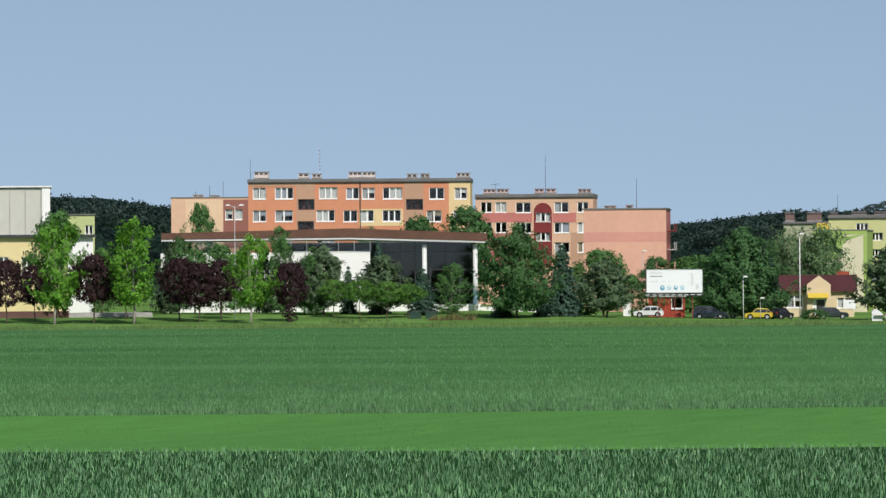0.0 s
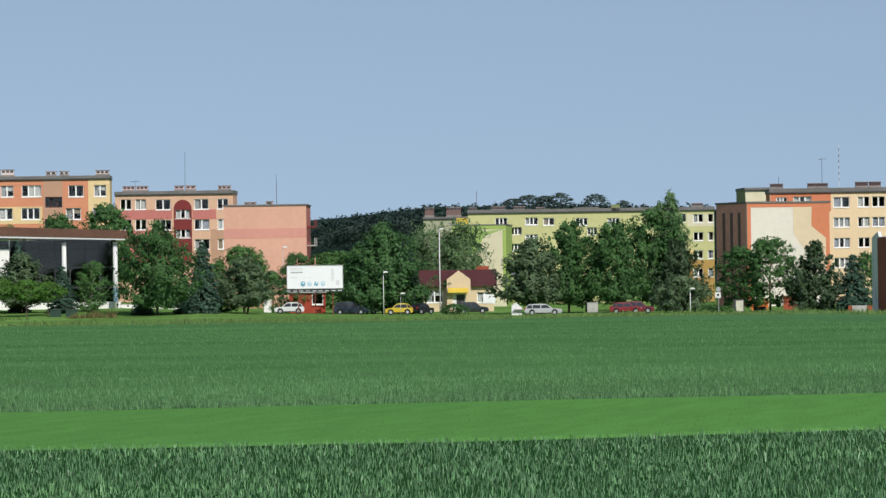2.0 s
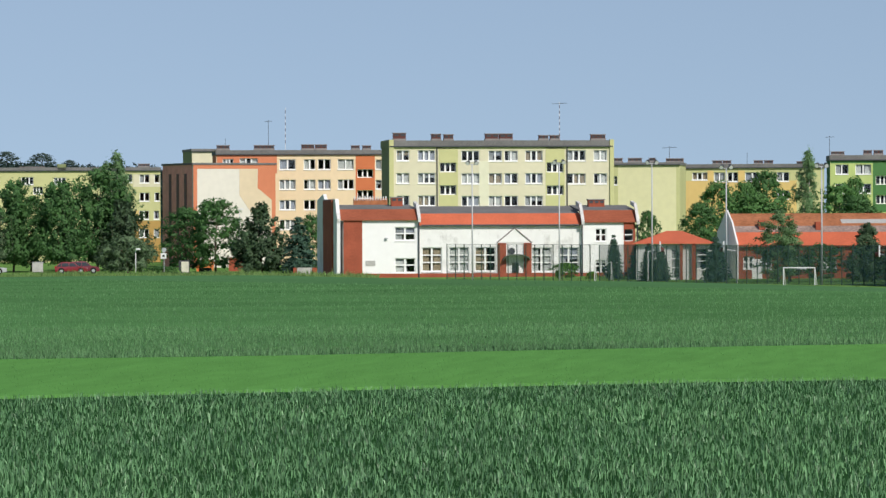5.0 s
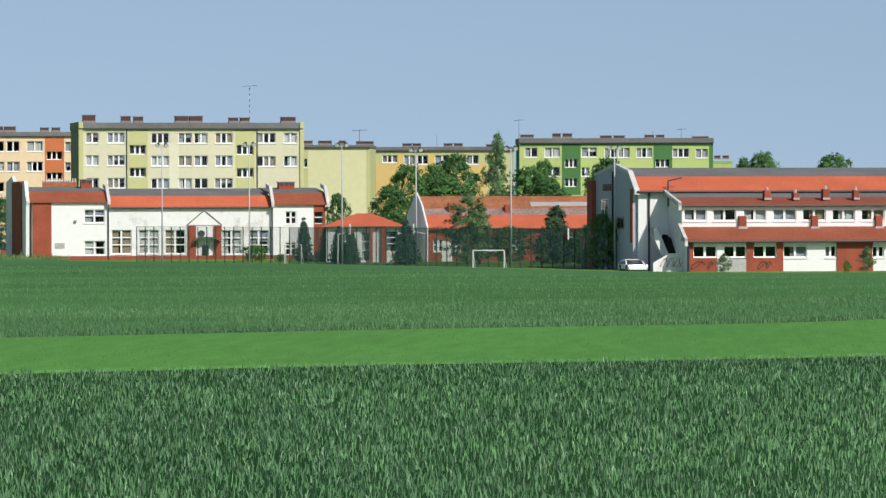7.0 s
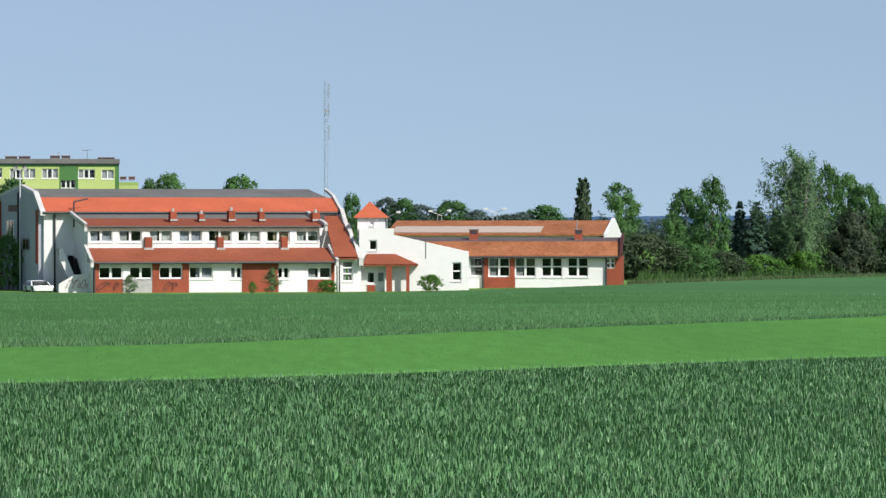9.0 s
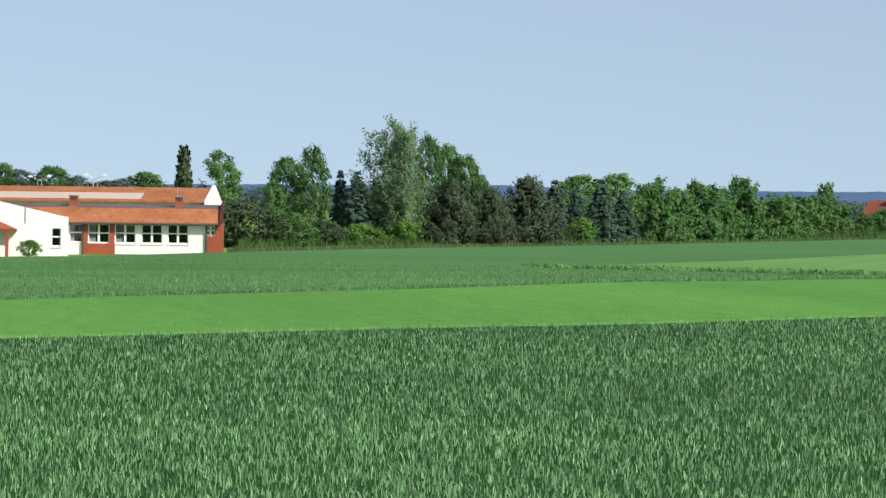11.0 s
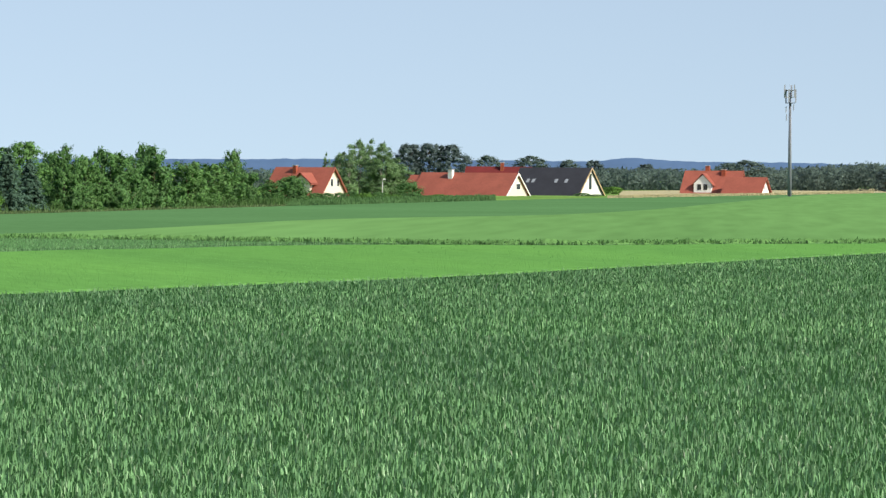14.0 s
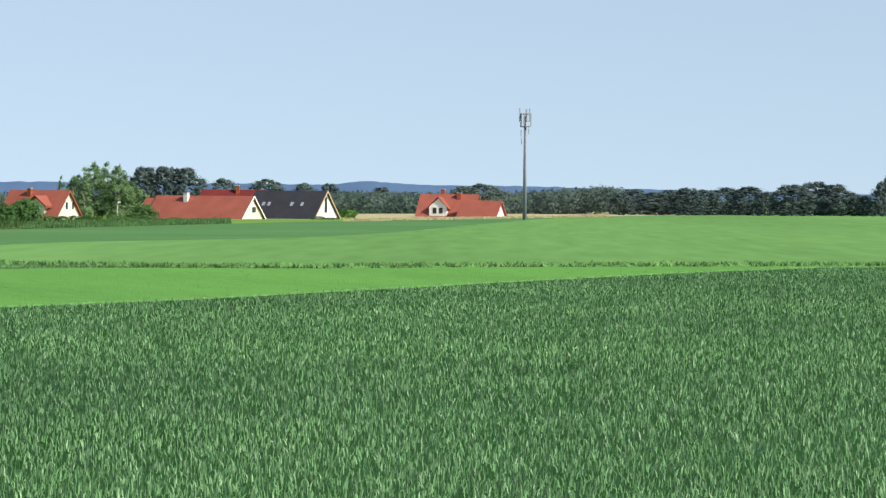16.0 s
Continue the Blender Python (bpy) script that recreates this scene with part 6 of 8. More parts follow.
# brick flues on the roofs
for q, y in (((2686, 2701, -43, -23), MIDY - 0.4), ((2814, 2827, -43, -23), MIDY - 0.4), ((2927, 2940, -43, -23), MIDY - 0.4)):
    a = s.r(q, y)
    ch = chimney(ob, a[0] + 0.06, a[1] - 0.06, a[2] - 0.5, a[3], y, cap=False)
    part("flashing", Builder().box(a[0] - 0.05, a[1] + 0.05, y - 0.08, y - 0.004, a[2] - 0.12, a[2] + 0.06), CONCRETE, ch)
for q in ((2732, 2743, 3, 27), (2783, 2792, 5, 23), (2835, 2846, 3, 29), (2889, 2898, 3, 27), (2983, 2996, 7, 25)):
    a = s.r(q, 3.6)
    ch = chimney(ob, a[0], a[1], zc + 0.2, a[3] - 0.25, 3.6, cap=False)
    part("cowl", Builder().tube(((a[0] + a[1]) / 2, 4.0, a[3] - 0.25), ((a[0] + a[1]) / 2, 4.0, a[3] + 0.05), 0.16, 0.1, 8), CONCRETE, ch)
    part("flashing", Builder().box(a[0] - 0.04, a[1] + 0.04, 3.5, 3.596, zc + 0.45, zc + 0.62), CONCRETE, ch)
a = s.p((2562, 19), HALL - 0.8)
part("flue_pipe", Builder().tube((a[0], HALL - 0.7, a[1] - 1.2), (a[0], HALL - 0.7, a[1] + 1.0), 0.07, 0.07, 6).tube((a[0], HALL - 0.7, a[1] + 1.0), (a[0] + 1.2, HALL - 0.7, a[1] + 1.25), 0.07, 0.07, 6), DARKSTEEL, ob)
# outer stair at the west end
st = s.r((2535, 2592, -124, -91), 2.0)
part("stair_parapet", Builder().prism([(st[0], -0.5), (st[1], -0.5), (st[1], st[3] + 0.1), (st[0] + 1.4, st[3] + 0.1), (st[0], st[3] - 0.7)], 2.0, 2.25), STAINED, ob, "graffiti-stained white stair parapet")
b = Builder()
sa, sb = s.p((2535, -43), 6), s.p((2561, -93), 6)
for i in range(14):
    x = sa[0] + (sb[0] - sa[0]) * i / 13
    z = sa[1] + (0.4 - sa[1]) * i / 13
    b.box(x, x + 0.4, 5.6, 7.2, z - 0.3, z)
part("stair", b, CONCRETE, ob)
cheek = [s.p(q, 5.3) for q in ((2552, -95), (2562, -90), (2542, -42), (2537, -45), (2537, -63))]
part("stair_cheek", Builder().prism(cheek, 5.3, 5.55), WHITEWALL, ob)
# scrawls on the brick
SCRAWL = material("black_spray_paint", (0.03, 0.03, 0.035), 0.7, 0.2)
for u, w in ((183, 30), (205, 12), (297, 22), (308, 12)):
    cx, cz = s.p((2613 + u - 183, -110))
    b = Builder()
    for i in range(7):
        t0, t1 = i * 0.8, (i + 1) * 0.8
        b.tube((cx + w * 0.02 * math.cos(t0), -0.115, cz + 0.35 * math.sin(t0 * 1.3)), (cx + w * 0.02 * math.cos(t1), -0.115, cz + 0.35 * math.sin(t1 * 1.3)), 0.03, 0.03, 5)
    part("scrawl", b, SCRAWL, ob)
PINKSCRAWL = material("faded_pink_spray_paint", (0.35, 0.22, 0.22), 0.7, 0.2)
for n in range(4):
    b = Builder()
    for i in range(8):
        t0, t1 = i * 0.8 + n, (i + 1) * 0.8 + n
        b.tube((st[0] + 0.9 + n * 0.55 + 0.3 * math.cos(t0), 1.985, 0.75 + 0.4 * math.sin(t0 * 1.4)), (st[0] + 0.9 + n * 0.55 + 0.3 * math.cos(t1), 1.985, 0.75 + 0.4 * math.sin(t1 * 1.4)), 0.025, 0.025, 5)
    part("scrawl", b, PINKSCRAWL, ob)
# sloping roof at the east end
e0, e1 = s.p((3021, -63))[0], s.p((3069, -63))[0]
ez = s.p((3044, -58))[1]
facade(s, ob, (e0 + 0.02, e1, -0.5, ez), WHITEWALL, [(3037, 3053, -101, -67)], dice=dice, cross=2, name="end_wall", y=0.1)
t0, t1, tz = s.p((3003, 13), HALL - 2)[0], s.p((3030, 13), HALL - 2)[0], s.p((3019, 14), HALL - 2)[1]
part("end_slope", Builder().poly((e0 - 0.1, -0.5, ez), (e1 - 0.4, -0.5, ez), (t1, HALL - 2, tz), (t0, HALL - 2, tz)).poly((e0 - 0.1, -0.5, ez - 0.2), (t0, HALL - 2, tz - 0.2), (t1, HALL - 2, tz - 0.2), (e1 - 0.4, -0.5, ez - 0.2)), TILE_RED, ob)
b = Builder()
c0, c1 = Vector((e1 - 0.2, -0.6, ez - 0.3)), Vector((t1 + 0.2, HALL - 2, tz + 0.2))
for i in range(3):
    p, q = c0.lerp(c1, i / 3), c0.lerp(c1, (i + 1) / 3)
    b.poly(p + Vector((-0.17, 0, 0)), p + Vector((0.17, 0, 0)), q + Vector((0.17, 0, 0.5)), q + Vector((-0.17, 0, 0.5))).poly(p + Vector((0.25, 0, -0.6)), p + Vector((0.25, 9, -0.6)), q + Vector((0.25, 4, 0.5)), q + Vector((0.17, 0, 0.5)))
    b.box(p.x - 0.19, p.x + 0.19, p.y - 0.1, p.y + 0.4, p.z - 0.45, p.z + 0.2)
part("coping", b, PALECOPE, ob)
d0 = Vector((h1 + 0.1, HALL - 0.6, ze - 0.6))
coping(ob, h1 - 0.05, h1 + 0.2, [(HALL - 0.7, ze + 0.15), (HALL + 2.1, zf + 0.22), (HALL + 5, zg + 0.05)], 0.24)

# tower, entrance and the sloping white wall
s = Site(3164, 388, 0)
ob = thing("school_entrance", s.m, "white school entrance with a small red-capped tower", "school building")
wp = [s.p(q) for q in ((3259, -49), (3126, -19), (3126, -8), (3065, -8))]
out = [(wp[3][0], -0.5), (wp[0][0], -0.5)] + wp
lo, hi = wp[3][0], wp[1][0]
wins = [(3084, 3095, -46, -30), (3080, 3091, -105, -86)]
facade(s, ob, (lo, hi, -0.5, wp[2][1]), WHITEWALL, wins, dice=dice, curtains=0)
wq = s.r((3229, 3246, -101, -68))
part("sloping_wall", Builder().pierced(hi, wp[0][0], -0.5, wp[0][1], 0, 0.35, [wq]).prism([(hi, wp[0][1]), (wp[0][0], wp[0][1]), wp[1]], 0, 0.35), WHITEWALL, ob)
window(ob, wq, 0, 0, 1, None)
part("side_wall", Builder().box(wp[0][0] - 0.3, wp[0][0], 0.352, 12, -0.5, wp[0][1]).box(lo, lo + 0.3, 0.352, 12, -0.5, wp[2][1]), WHITEWALL, ob)
part("roof", Builder().poly((lo, 0.2, wp[2][1] - 0.3), (hi, 0.2, wp[2][1] - 0.3), (hi, 12, wp[2][1] - 0.3), (lo, 12, wp[2][1] - 0.3)).poly((hi, 0.2, wp[1][1] - 0.2), (wp[0][0], 0.2, wp[0][1] - 0.2), (wp[0][0], 12, wp[0][1] - 0.2), (hi, 12, wp[1][1] - 0.2)), FELT, ob)
tw = s.r((3062, 3111, -13, 11), 2.0)
hq = s.r((3084, 3091, -3, 4), 2.0)
part("tower", Builder().pierced(tw[0], tw[1], wp[2][1] - 1, tw[3], 2.0, 2.3, [hq]).box(tw[0], tw[0] + 0.3, 2.302, 4.4, wp[2][1] - 1, tw[3]).box(tw[1] - 0.3, tw[1], 2.302, 4.4, wp[2][1] - 1, tw[3]).box(tw[0], tw[1], 4.402, 4.7, wp[2][1] - 1, tw[3]), WHITEWALL, ob)
window(ob, hq, 2.0, 0, 0, None)
pk = s.p((3084, 40), 3.3)
m = 0.35
c4 = [(tw[0] - m, 2 - m, tw[3]), (tw[1] + m, 2 - m, tw[3]), (tw[1] + m, 4.7 + m, tw[3]), (tw[0] - m, 4.7 + m, tw[3])]
tip = (pk[0], 3.35, pk[1])
part("pyramid_roof", Builder().poly(c4[0], c4[1], tip).poly(c4[1], c4[2], tip).poly(c4[2], c4[3], tip).poly(c4[3], c4[0], tip).poly(*c4[::-1]), TILE_BRIGHT, ob)
pr = s.r((3072, 3165, -71, -53), -1.1)
ptop = s.p((3119, -53), -0.2)[1]
part("porch_roof", Builder().poly((pr[0], -1.25, pr[2]), (pr[1] + 0.2, -1.25, pr[2]), (s.p((3129, -53))[0], -0.004, ptop), (pr[0] + 0.3, -0.004, ptop)).poly((pr[1] + 0.2, -1.25, pr[2]), (pr[1] + 0.2, -0.004, pr[2]), (s.p((3129, -53))[0], -0.004, ptop)).box(pr[0], pr[1] + 0.2, -1.2, -0.01, pr[2] - 0.16, pr[2] - 0.004), TILE_RED, ob)
for q in ((3113, 3123, -119, -71), (3148, 3154, -119, -71)):
    a = s.r(q, -0.9)
    part("brick_pier", Builder().box(a[0], a[1], -1.15, -0.85, -0.5, pr[2] - 0.17), BRICK, ob)
a = s.r((3095, 3111, -120, -83))
dr = part("door", Builder().box(a[0], a[1], -0.12, -0.004, 0, a[3]), PVC, ob, "white glazed door")
part("pane", Builder().box(a[0] + 0.15, a[1] - 0.15, -0.15, -0.122, a[3] - 0.9, a[3] - 0.15), GLASS, dr)
part("brick_field", Builder().box(s.p((3079, -103))[0], s.p((3093, -103))[0], -0.07, -0.004, -0.4, s.p((3079, -106))[1]), BRICK, ob)
part("partition", Builder().box(lo + 0.3, wp[0][0] - 0.3, 3.6, 3.8, -0.4, wp[0][1]).box(lo + 0.3, hi, 3.6, 3.8, wp[0][1], wp[2][1] - 0.4), ROOM, ob)
part("conductor", Builder().tube((s.p((3183, -63))[0], -0.04, s.p((3183, -61))[1]), (s.p((3183, -63))[0], -0.04, s.p((3183, -31))[1]), 0.03, 0.03, 5), DARKSTEEL, ob)

# east wing
s = Site(3389, 398, -2.5)
ob = thing("school_east_wing", s.m, "low white school wing with brick piers under orange tiles", "school building")
x0, x1 = s.p((3251, -83))[0], s.p((3525, -83))[0]
z0 = s.p((3389, -58))[1]
wh = [(3262, 3283, -92, -61), (3295, 3330, -93, -61), (3342, 3376, -93, -61), (3389, 3423, -93, -61), (3435, 3469, -93, -61), (3503, 3516, -78, -62)]
facade(s, ob, (x0, x1, -0.5, z0), WHITEWALL, wh, dice=dice, cross=1, curtains=0.35)
hl = [(a - 0.07, b + 0.07, c - 0.05, d + 0.07) for a, b, c, d in (s.r(q) for q in wh)]
for q in ((3284, 3341, -123, -58), (3502, 3526, -123, -58)):
    a = s.r(q)
    part("brick_field", Builder().pierced(a[0], min(a[1], x1), -0.5, z0 - 0.005, -0.09, -0.003, hl), BRICK, ob)
    part("downpipe", Builder().tube((a[0], -0.2, -0.4), (a[0], -0.2, z0), 0.08, 0.08, 6), DARKSTEEL, ob)
shell(ob, x0, x1, z0, 12, WHITEWALL, low=-0.5)
part("east_brick", Builder().box(x1 + 0.004, x1 + 0.1, 0.0, 12.0, -0.5, z0), BRICK, ob)
zt = s.p((3389, -31), 2.4)[1]
zu = s.p((3389, -24), 6)[1]
rl = s.p((3140, -33), 2.4)[0]
part("tiled_slope", Builder().across([(-0.6, z0 - 0.05), (-0.6, z0 + 0.12), (2.4, zt), (2.4, zt - 0.16)], rl, x1 + 0.1), TILE_OLD, ob)
part("roof_deck", Builder().across([(2.402, zt - 0.16), (2.402, zt), (7, zu), (12, zt), (12, zt - 0.16)], rl, x1 + 0.1), material("lichen_roof_felt", (0.13, 0.1, 0.1), 0.9, 0.3, 0.4, 4.0, 0.3), ob)
gutter(ob, x0, x1, z0 - 0.05, -0.7)
coping(ob, x1 + 0.05, x1 + 0.3, [(-0.8, z0 + 0.3), (2.3, zt + 0.35), (7, zu + 0.4)], 0.3, TILE_MAROON)
for q in ((3260, 3275, -26, -11), (3446, 3460, -27, -11)):
    a = s.r(q, 4)
    chimney(ob, a[0], a[1], zt - 0.2, a[3], 4)
a = s.p((3450, 7), 4)
part("pole_aerial", Builder().tube((a[0], 4.4, zt), (a[0], 4.4, a[1]), 0.04, 0.04, 6), STEEL, ob)
# rear roof behind the east wing
s = Site(3309, 425, -8)
ob = thing("school_rear_wing", s.m, "rear school wing with a long weathered tile roof", "school building")
a0, a1 = s.p((3113, -3))[0], s.p((3499, -3))[0]
zb, zq = s.p((3309, -21))[1], s.p((3309, 6), 6)[1]
part("wall", Builder().box(a0, a1 - 0.4, 0, 11.5, -0.5, zb), WHITEWALL, ob)
part("tiled_roof", Builder().across([(-0.5, zb), (-0.5, zb + 0.15), (6, zq), (12, zb + 0.1), (12, zb)], a0, a1), TILE_OLD, ob)
p0, p1 = s.p((3129, -9), 2.5)[0], s.p((3391, -9), 2.5)[0]
k = (zq - zb - 0.15) / 6.5
part("repair_patch", Builder().across([(0.1, zb + 0.15 + 0.6 * k + 0.03), (0.1, zb + 0.15 + 0.6 * k + 0.07), (2.9, zb + 0.15 + 3.4 * k + 0.07), (2.9, zb + 0.15 + 3.4 * k + 0.03)], p0, p1), plaster("pale_pink_cement", 205, 186, 172), ob, "pale repaired strip in the tiles")
part("end_gable", Builder().across([(-0.6, -0.5), (12, -0.5), (12, zb), (6, zq + 0.25), (-0.7, zb + 0.2)], a1 + 0.002, a1 + 0.3), WHITEWALL, ob)


# ---- trees of the town edge ----
for q in ((-687, 102, 104, 524), (-547, 106, 114, 524), (-341, 74, 92, 524)):
    tree("maple", q)
for q in ((-770, 27, 80, 530), (-720, 19, 62, 536), (-618, 36, 92, 528), (-561, 10, 70, 540), (-466, 29, 82, 534), (-432, 21, 78, 530), (-392, 25, 72, 538), (-272, 20, 74, 530)):
    tree("plum", q)
tree("plumbush", (-271, -52, 26, 524))
for q in ((-194, -11, 58, 540), (-148, -12, 62, 536), (-100, -15, 58, 536), (-62, -19, 56, 538)):
    tree("low", q)
for k, q in (("lime", (-428, 129, 64, 610)), ("lime", (-682, 117, 100, 545)), ("lime", (-603, 48, 60, 548)), ("ash", (-284, 92, 66, 552)), ("shrub", (-467, 62, 54, 556)), ("lime", (-394, 57, 74, 550)),
             ("pine", (-483, 55, 60, 556)), ("lime", (-439, 47, 70, 556)), ("pine", (-314, 46, 60, 556)), ("lime", (-359, 42, 60, 554)), ("greypine", (-246, 28, 70, 551)), ("ash", (-228, 54, 60, 547)), ("spruce", (-168, 16, 34, 550)), ("spruce", (-114, 57, 50, 551)), ("greypine", (-108, 30, 104, 547)), ("greypine", (-212, 46, 96, 547)), ("spruce", (-37, 11, 60, 545)), ("ash", (14, 22, 72, 548)),
             ("oak", (42, 118, 120, 610)), ("oak", (-42, 103, 104, 612)), ("lime", (-129, 85, 60, 612)),
             ("open", (130, 86, 140, 535)), ("spruce", (211, 50, 74, 541)), ("lime", (284, 42, 108, 556)), ("greypine", (288, 22, 98, 545)), ("spruce", (104, -38, 44, 538)), ("spruce", (178, -6, 44, 538)), ("lime", (234, 13, 60, 556)), ("shrub", (245, -47, 50, 548)), ("oak", (334, -8, 60, 575)), ("oak", (376, 27, 66, 575)), ("lime", (455, 29, 110, 620)),
             ("cone", (528, 73, 136, 570)), ("oak", (500, 41, 86, 574)), ("spruce", (579, 29, 48, 572)), ("willow", (647, 77, 150, 630)), ("willow", (605, 60, 70, 632)),
             ("shrub", (654, -67, 50, 552)), ("lime", (436, 29, 120, 640)), ("lime", (336, 24, 60, 640)),
             ("greypine", (793, 46, 126, 552)), ("dense", (857, 80, 112, 560)), ("oak", (888, 47, 80, 566)), ("dense", (943, 79, 116, 558)), ("dense", (1005, 101, 128, 572)), ("birch", (1039, 127, 84, 580)), ("birch", (1020, 108, 70, 584)),
             ("pine", (1048, 41, 92, 568)), ("greyshrub", (1057, -27, 100, 548)), ("oak", (1161, 27, 100, 552)), ("oak", (1213, 42, 104, 548)), ("pine", (1294, 34, 104, 542)),
             ("spruce", (1360, 13, 74, 520)), ("oak", (1384, 15, 60, 535)), ("shrub", (1119, -76, 60, 532)),
             # round the school and its sports ground
             ("spruce", (1917, -22, 40, 462)), ("spruce", (1957, -34, 44, 452)), ("spruce", (1979, -39, 44, 440)), ("spruce", (2001, -44, 40, 438)), ("spruce", (2097, -26, 60, 432)),
             ("oak", (1977, 18, 50, 520)), ("oak", (2070, 31, 90, 520)), ("lime", (2102, 71, 90, 560)), ("lime", (2170, 51, 120, 550)), ("oak", (2186, 87, 100, 580)), ("lime", (2150, 71, 70, 570)),
             ("birch", (2260, 126, 66, 590)), ("lime", (2315, 65, 110, 560)), ("oak", (2345, 44, 100, 540)), ("lime", (2342, 78, 60, 590)), ("oak", (2455, 80, 90, 560)), ("oak", (2437, 50, 50, 540)),
             ("birch", (2208, 21, 96, 431)), ("birch", (2229, -11, 90, 434)), ("pine", (2364, -6, 90, 430)), ("oak", (2284, -40, 90, 432)), ("shrub", (2419, -80, 60, 424)), ("shrub", (2464, -42, 80, 414)), ("oak", (2424, -38, 70, 420)), ("lime", (2447, -18, 60, 398)), ("bush", (2483, -31, 60, 400)),
             ("bush", (1831, -74, 50, 465)), ("bush", (1879, -89, 26, 455)),
             ("lime", (2730, 92, 76, 640)), ("oak", (2695, 79, 50, 640)), ("lime", (2855, 87, 100, 640)), ("birch", (2660, -89, 30, 378)), ("birch", (2911, -77, 34, 380)), ("bush", (2876, -103, 14, 380)), ("bush", (3009, -100, 40, 380)), ("bush", (3191, -91, 42, 383)),
             ("oak", (3051, 53, 46, 560)), ("fartree", (3111, 47, 76, 720)), ("oak", (3145, 45, 68, 720)), ("fartree", (3174, 35, 95, 720)), ("oak", (3229, 41, 84, 720)), ("fartree", (3269, 25, 95, 720)), ("fartree", (3354, 21, 114, 720)), ("oak", (3394, 33, 95, 720)), ("fartree", (3319, 17, 95, 720))):
    tree(k, q)

# belt of trees along the field to the east
for k, q in (("cypress", (3461, 78, 38, 470)), ("ash", (3529, 80, 100, 456)), ("greybush", (3566, -21, 140, 451)), ("oak", (3642, 62, 86, 480)), ("oak", (3688, 83, 76, 475)), ("ash", (3623, 26, 66, 455)),
             ("spruce", (3738, 44, 56, 486)), ("spruce", (3768, 39, 92, 482)), ("spruce", (3801, 31, 60, 490)), ("poplar", (3845, 139, 124, 482)), ("poplar", (3827, 124, 84, 486)), ("oak", (3893, 106, 70, 500)), ("lime", (3927, 91, 62, 505)),
             ("oak", (3957, 69, 80, 498)), ("oak", (3981, 37, 60, 500)), ("brownpine", (3938, 22, 104, 486)), ("brownpine", (4006, 12, 78, 490)), ("brownpine", (4070, 33, 108, 500)), ("greybush", (3712, -50, 76, 458)),
             ("shrub", (3656, -39, 100, 452)), ("shrub", (3673, -45, 130, 462)), ("bush", (3770, -56, 96, 470)), ("bush", (3852, -50, 60, 478)), ("greybush", (3516, -33, 90, 450)),
             ("lime", (4164, 38, 120, 560)), ("lime", (4228, 42, 100, 575)), ("belt", (4281, 26, 60, 590)), ("spruce", (4118, 30, 76, 520)), ("spruce", (4156, 16, 66, 528)), ("spruce", (4200, 33, 80, 522)), ("spruce", (4239, 10, 70, 535)),
             ("bush", (4167, -40, 54, 518)), ("belt", (4301, 39, 74, 540)), ("belt", (4331, 19, 80, 545)), ("belt", (4381, 30, 92, 552)), ("belt", (4454, 39, 84, 575)), ("belt", (4416, 20, 70, 568)), ("belt", (4516, 10, 92, 600)), ("belt", (4462, -1, 80, 580)),
             ("belt", (4571, 7, 92, 625)), ("belt", (4600, 31, 50, 660)), ("belt", (4624, -10, 62, 650)), ("belt", (4660, -22, 50, 680)), ("belt", (4702, -14, 64, 700)), ("belt", (4361, 36, 40, 580)), ("belt", (4441, 43, 50, 590)),
             # about the houses
             ("birch", (4801, 40, 58, 840)), ("birch", (4819, 48, 58, 850)), ("birch", (4843, 50, 58, 860)), ("birch", (4860, 43, 60, 845)), ("birch", (4890, 16, 66, 850)), ("birch", (4762, 25, 24, 870)), ("birch", (4875, 12, 66, 848)), ("birch", (4786, 24, 56, 858)), ("shrub", (4908, -28, 50, 842)),
             ("shrub", (4784, -46, 22, 770)), ("shrub", (4744, -47, 34, 760)), ("shrub", (4764, -47, 30, 752)), ("shrub", (4806, -44, 34, 765)), ("bush", (4828, -48, 36, 752)), ("shrub", (4852, -45, 40, 770)), ("bush", (4880, -49, 40, 768)), ("shrub", (4908, -45, 44, 785)), ("shrub", (4936, -50, 40, 780)), ("bush", (4962, -48, 40, 795)), ("shrub", (4990, -51, 40, 790)), ("shrub", (5020, -52, 36, 800)), ("shrub", (5216, -44, 30, 900)), ("shrub", (5238, -46, 26, 900)), ("lime", (4696, -18, 60, 720)),
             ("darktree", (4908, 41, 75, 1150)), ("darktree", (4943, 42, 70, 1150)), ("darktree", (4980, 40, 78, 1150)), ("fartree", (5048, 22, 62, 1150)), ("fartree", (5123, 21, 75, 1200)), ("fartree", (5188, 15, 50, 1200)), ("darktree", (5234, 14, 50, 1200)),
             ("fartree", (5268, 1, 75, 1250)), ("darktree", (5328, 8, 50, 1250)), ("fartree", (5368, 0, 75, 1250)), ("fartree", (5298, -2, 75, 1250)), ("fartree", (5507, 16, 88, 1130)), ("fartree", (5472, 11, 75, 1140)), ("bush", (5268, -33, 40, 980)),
             ("bush", (6000, -17, 10, 1330)), ("bush", (6150, -18, 12, 1330))):
    tree(k, q)
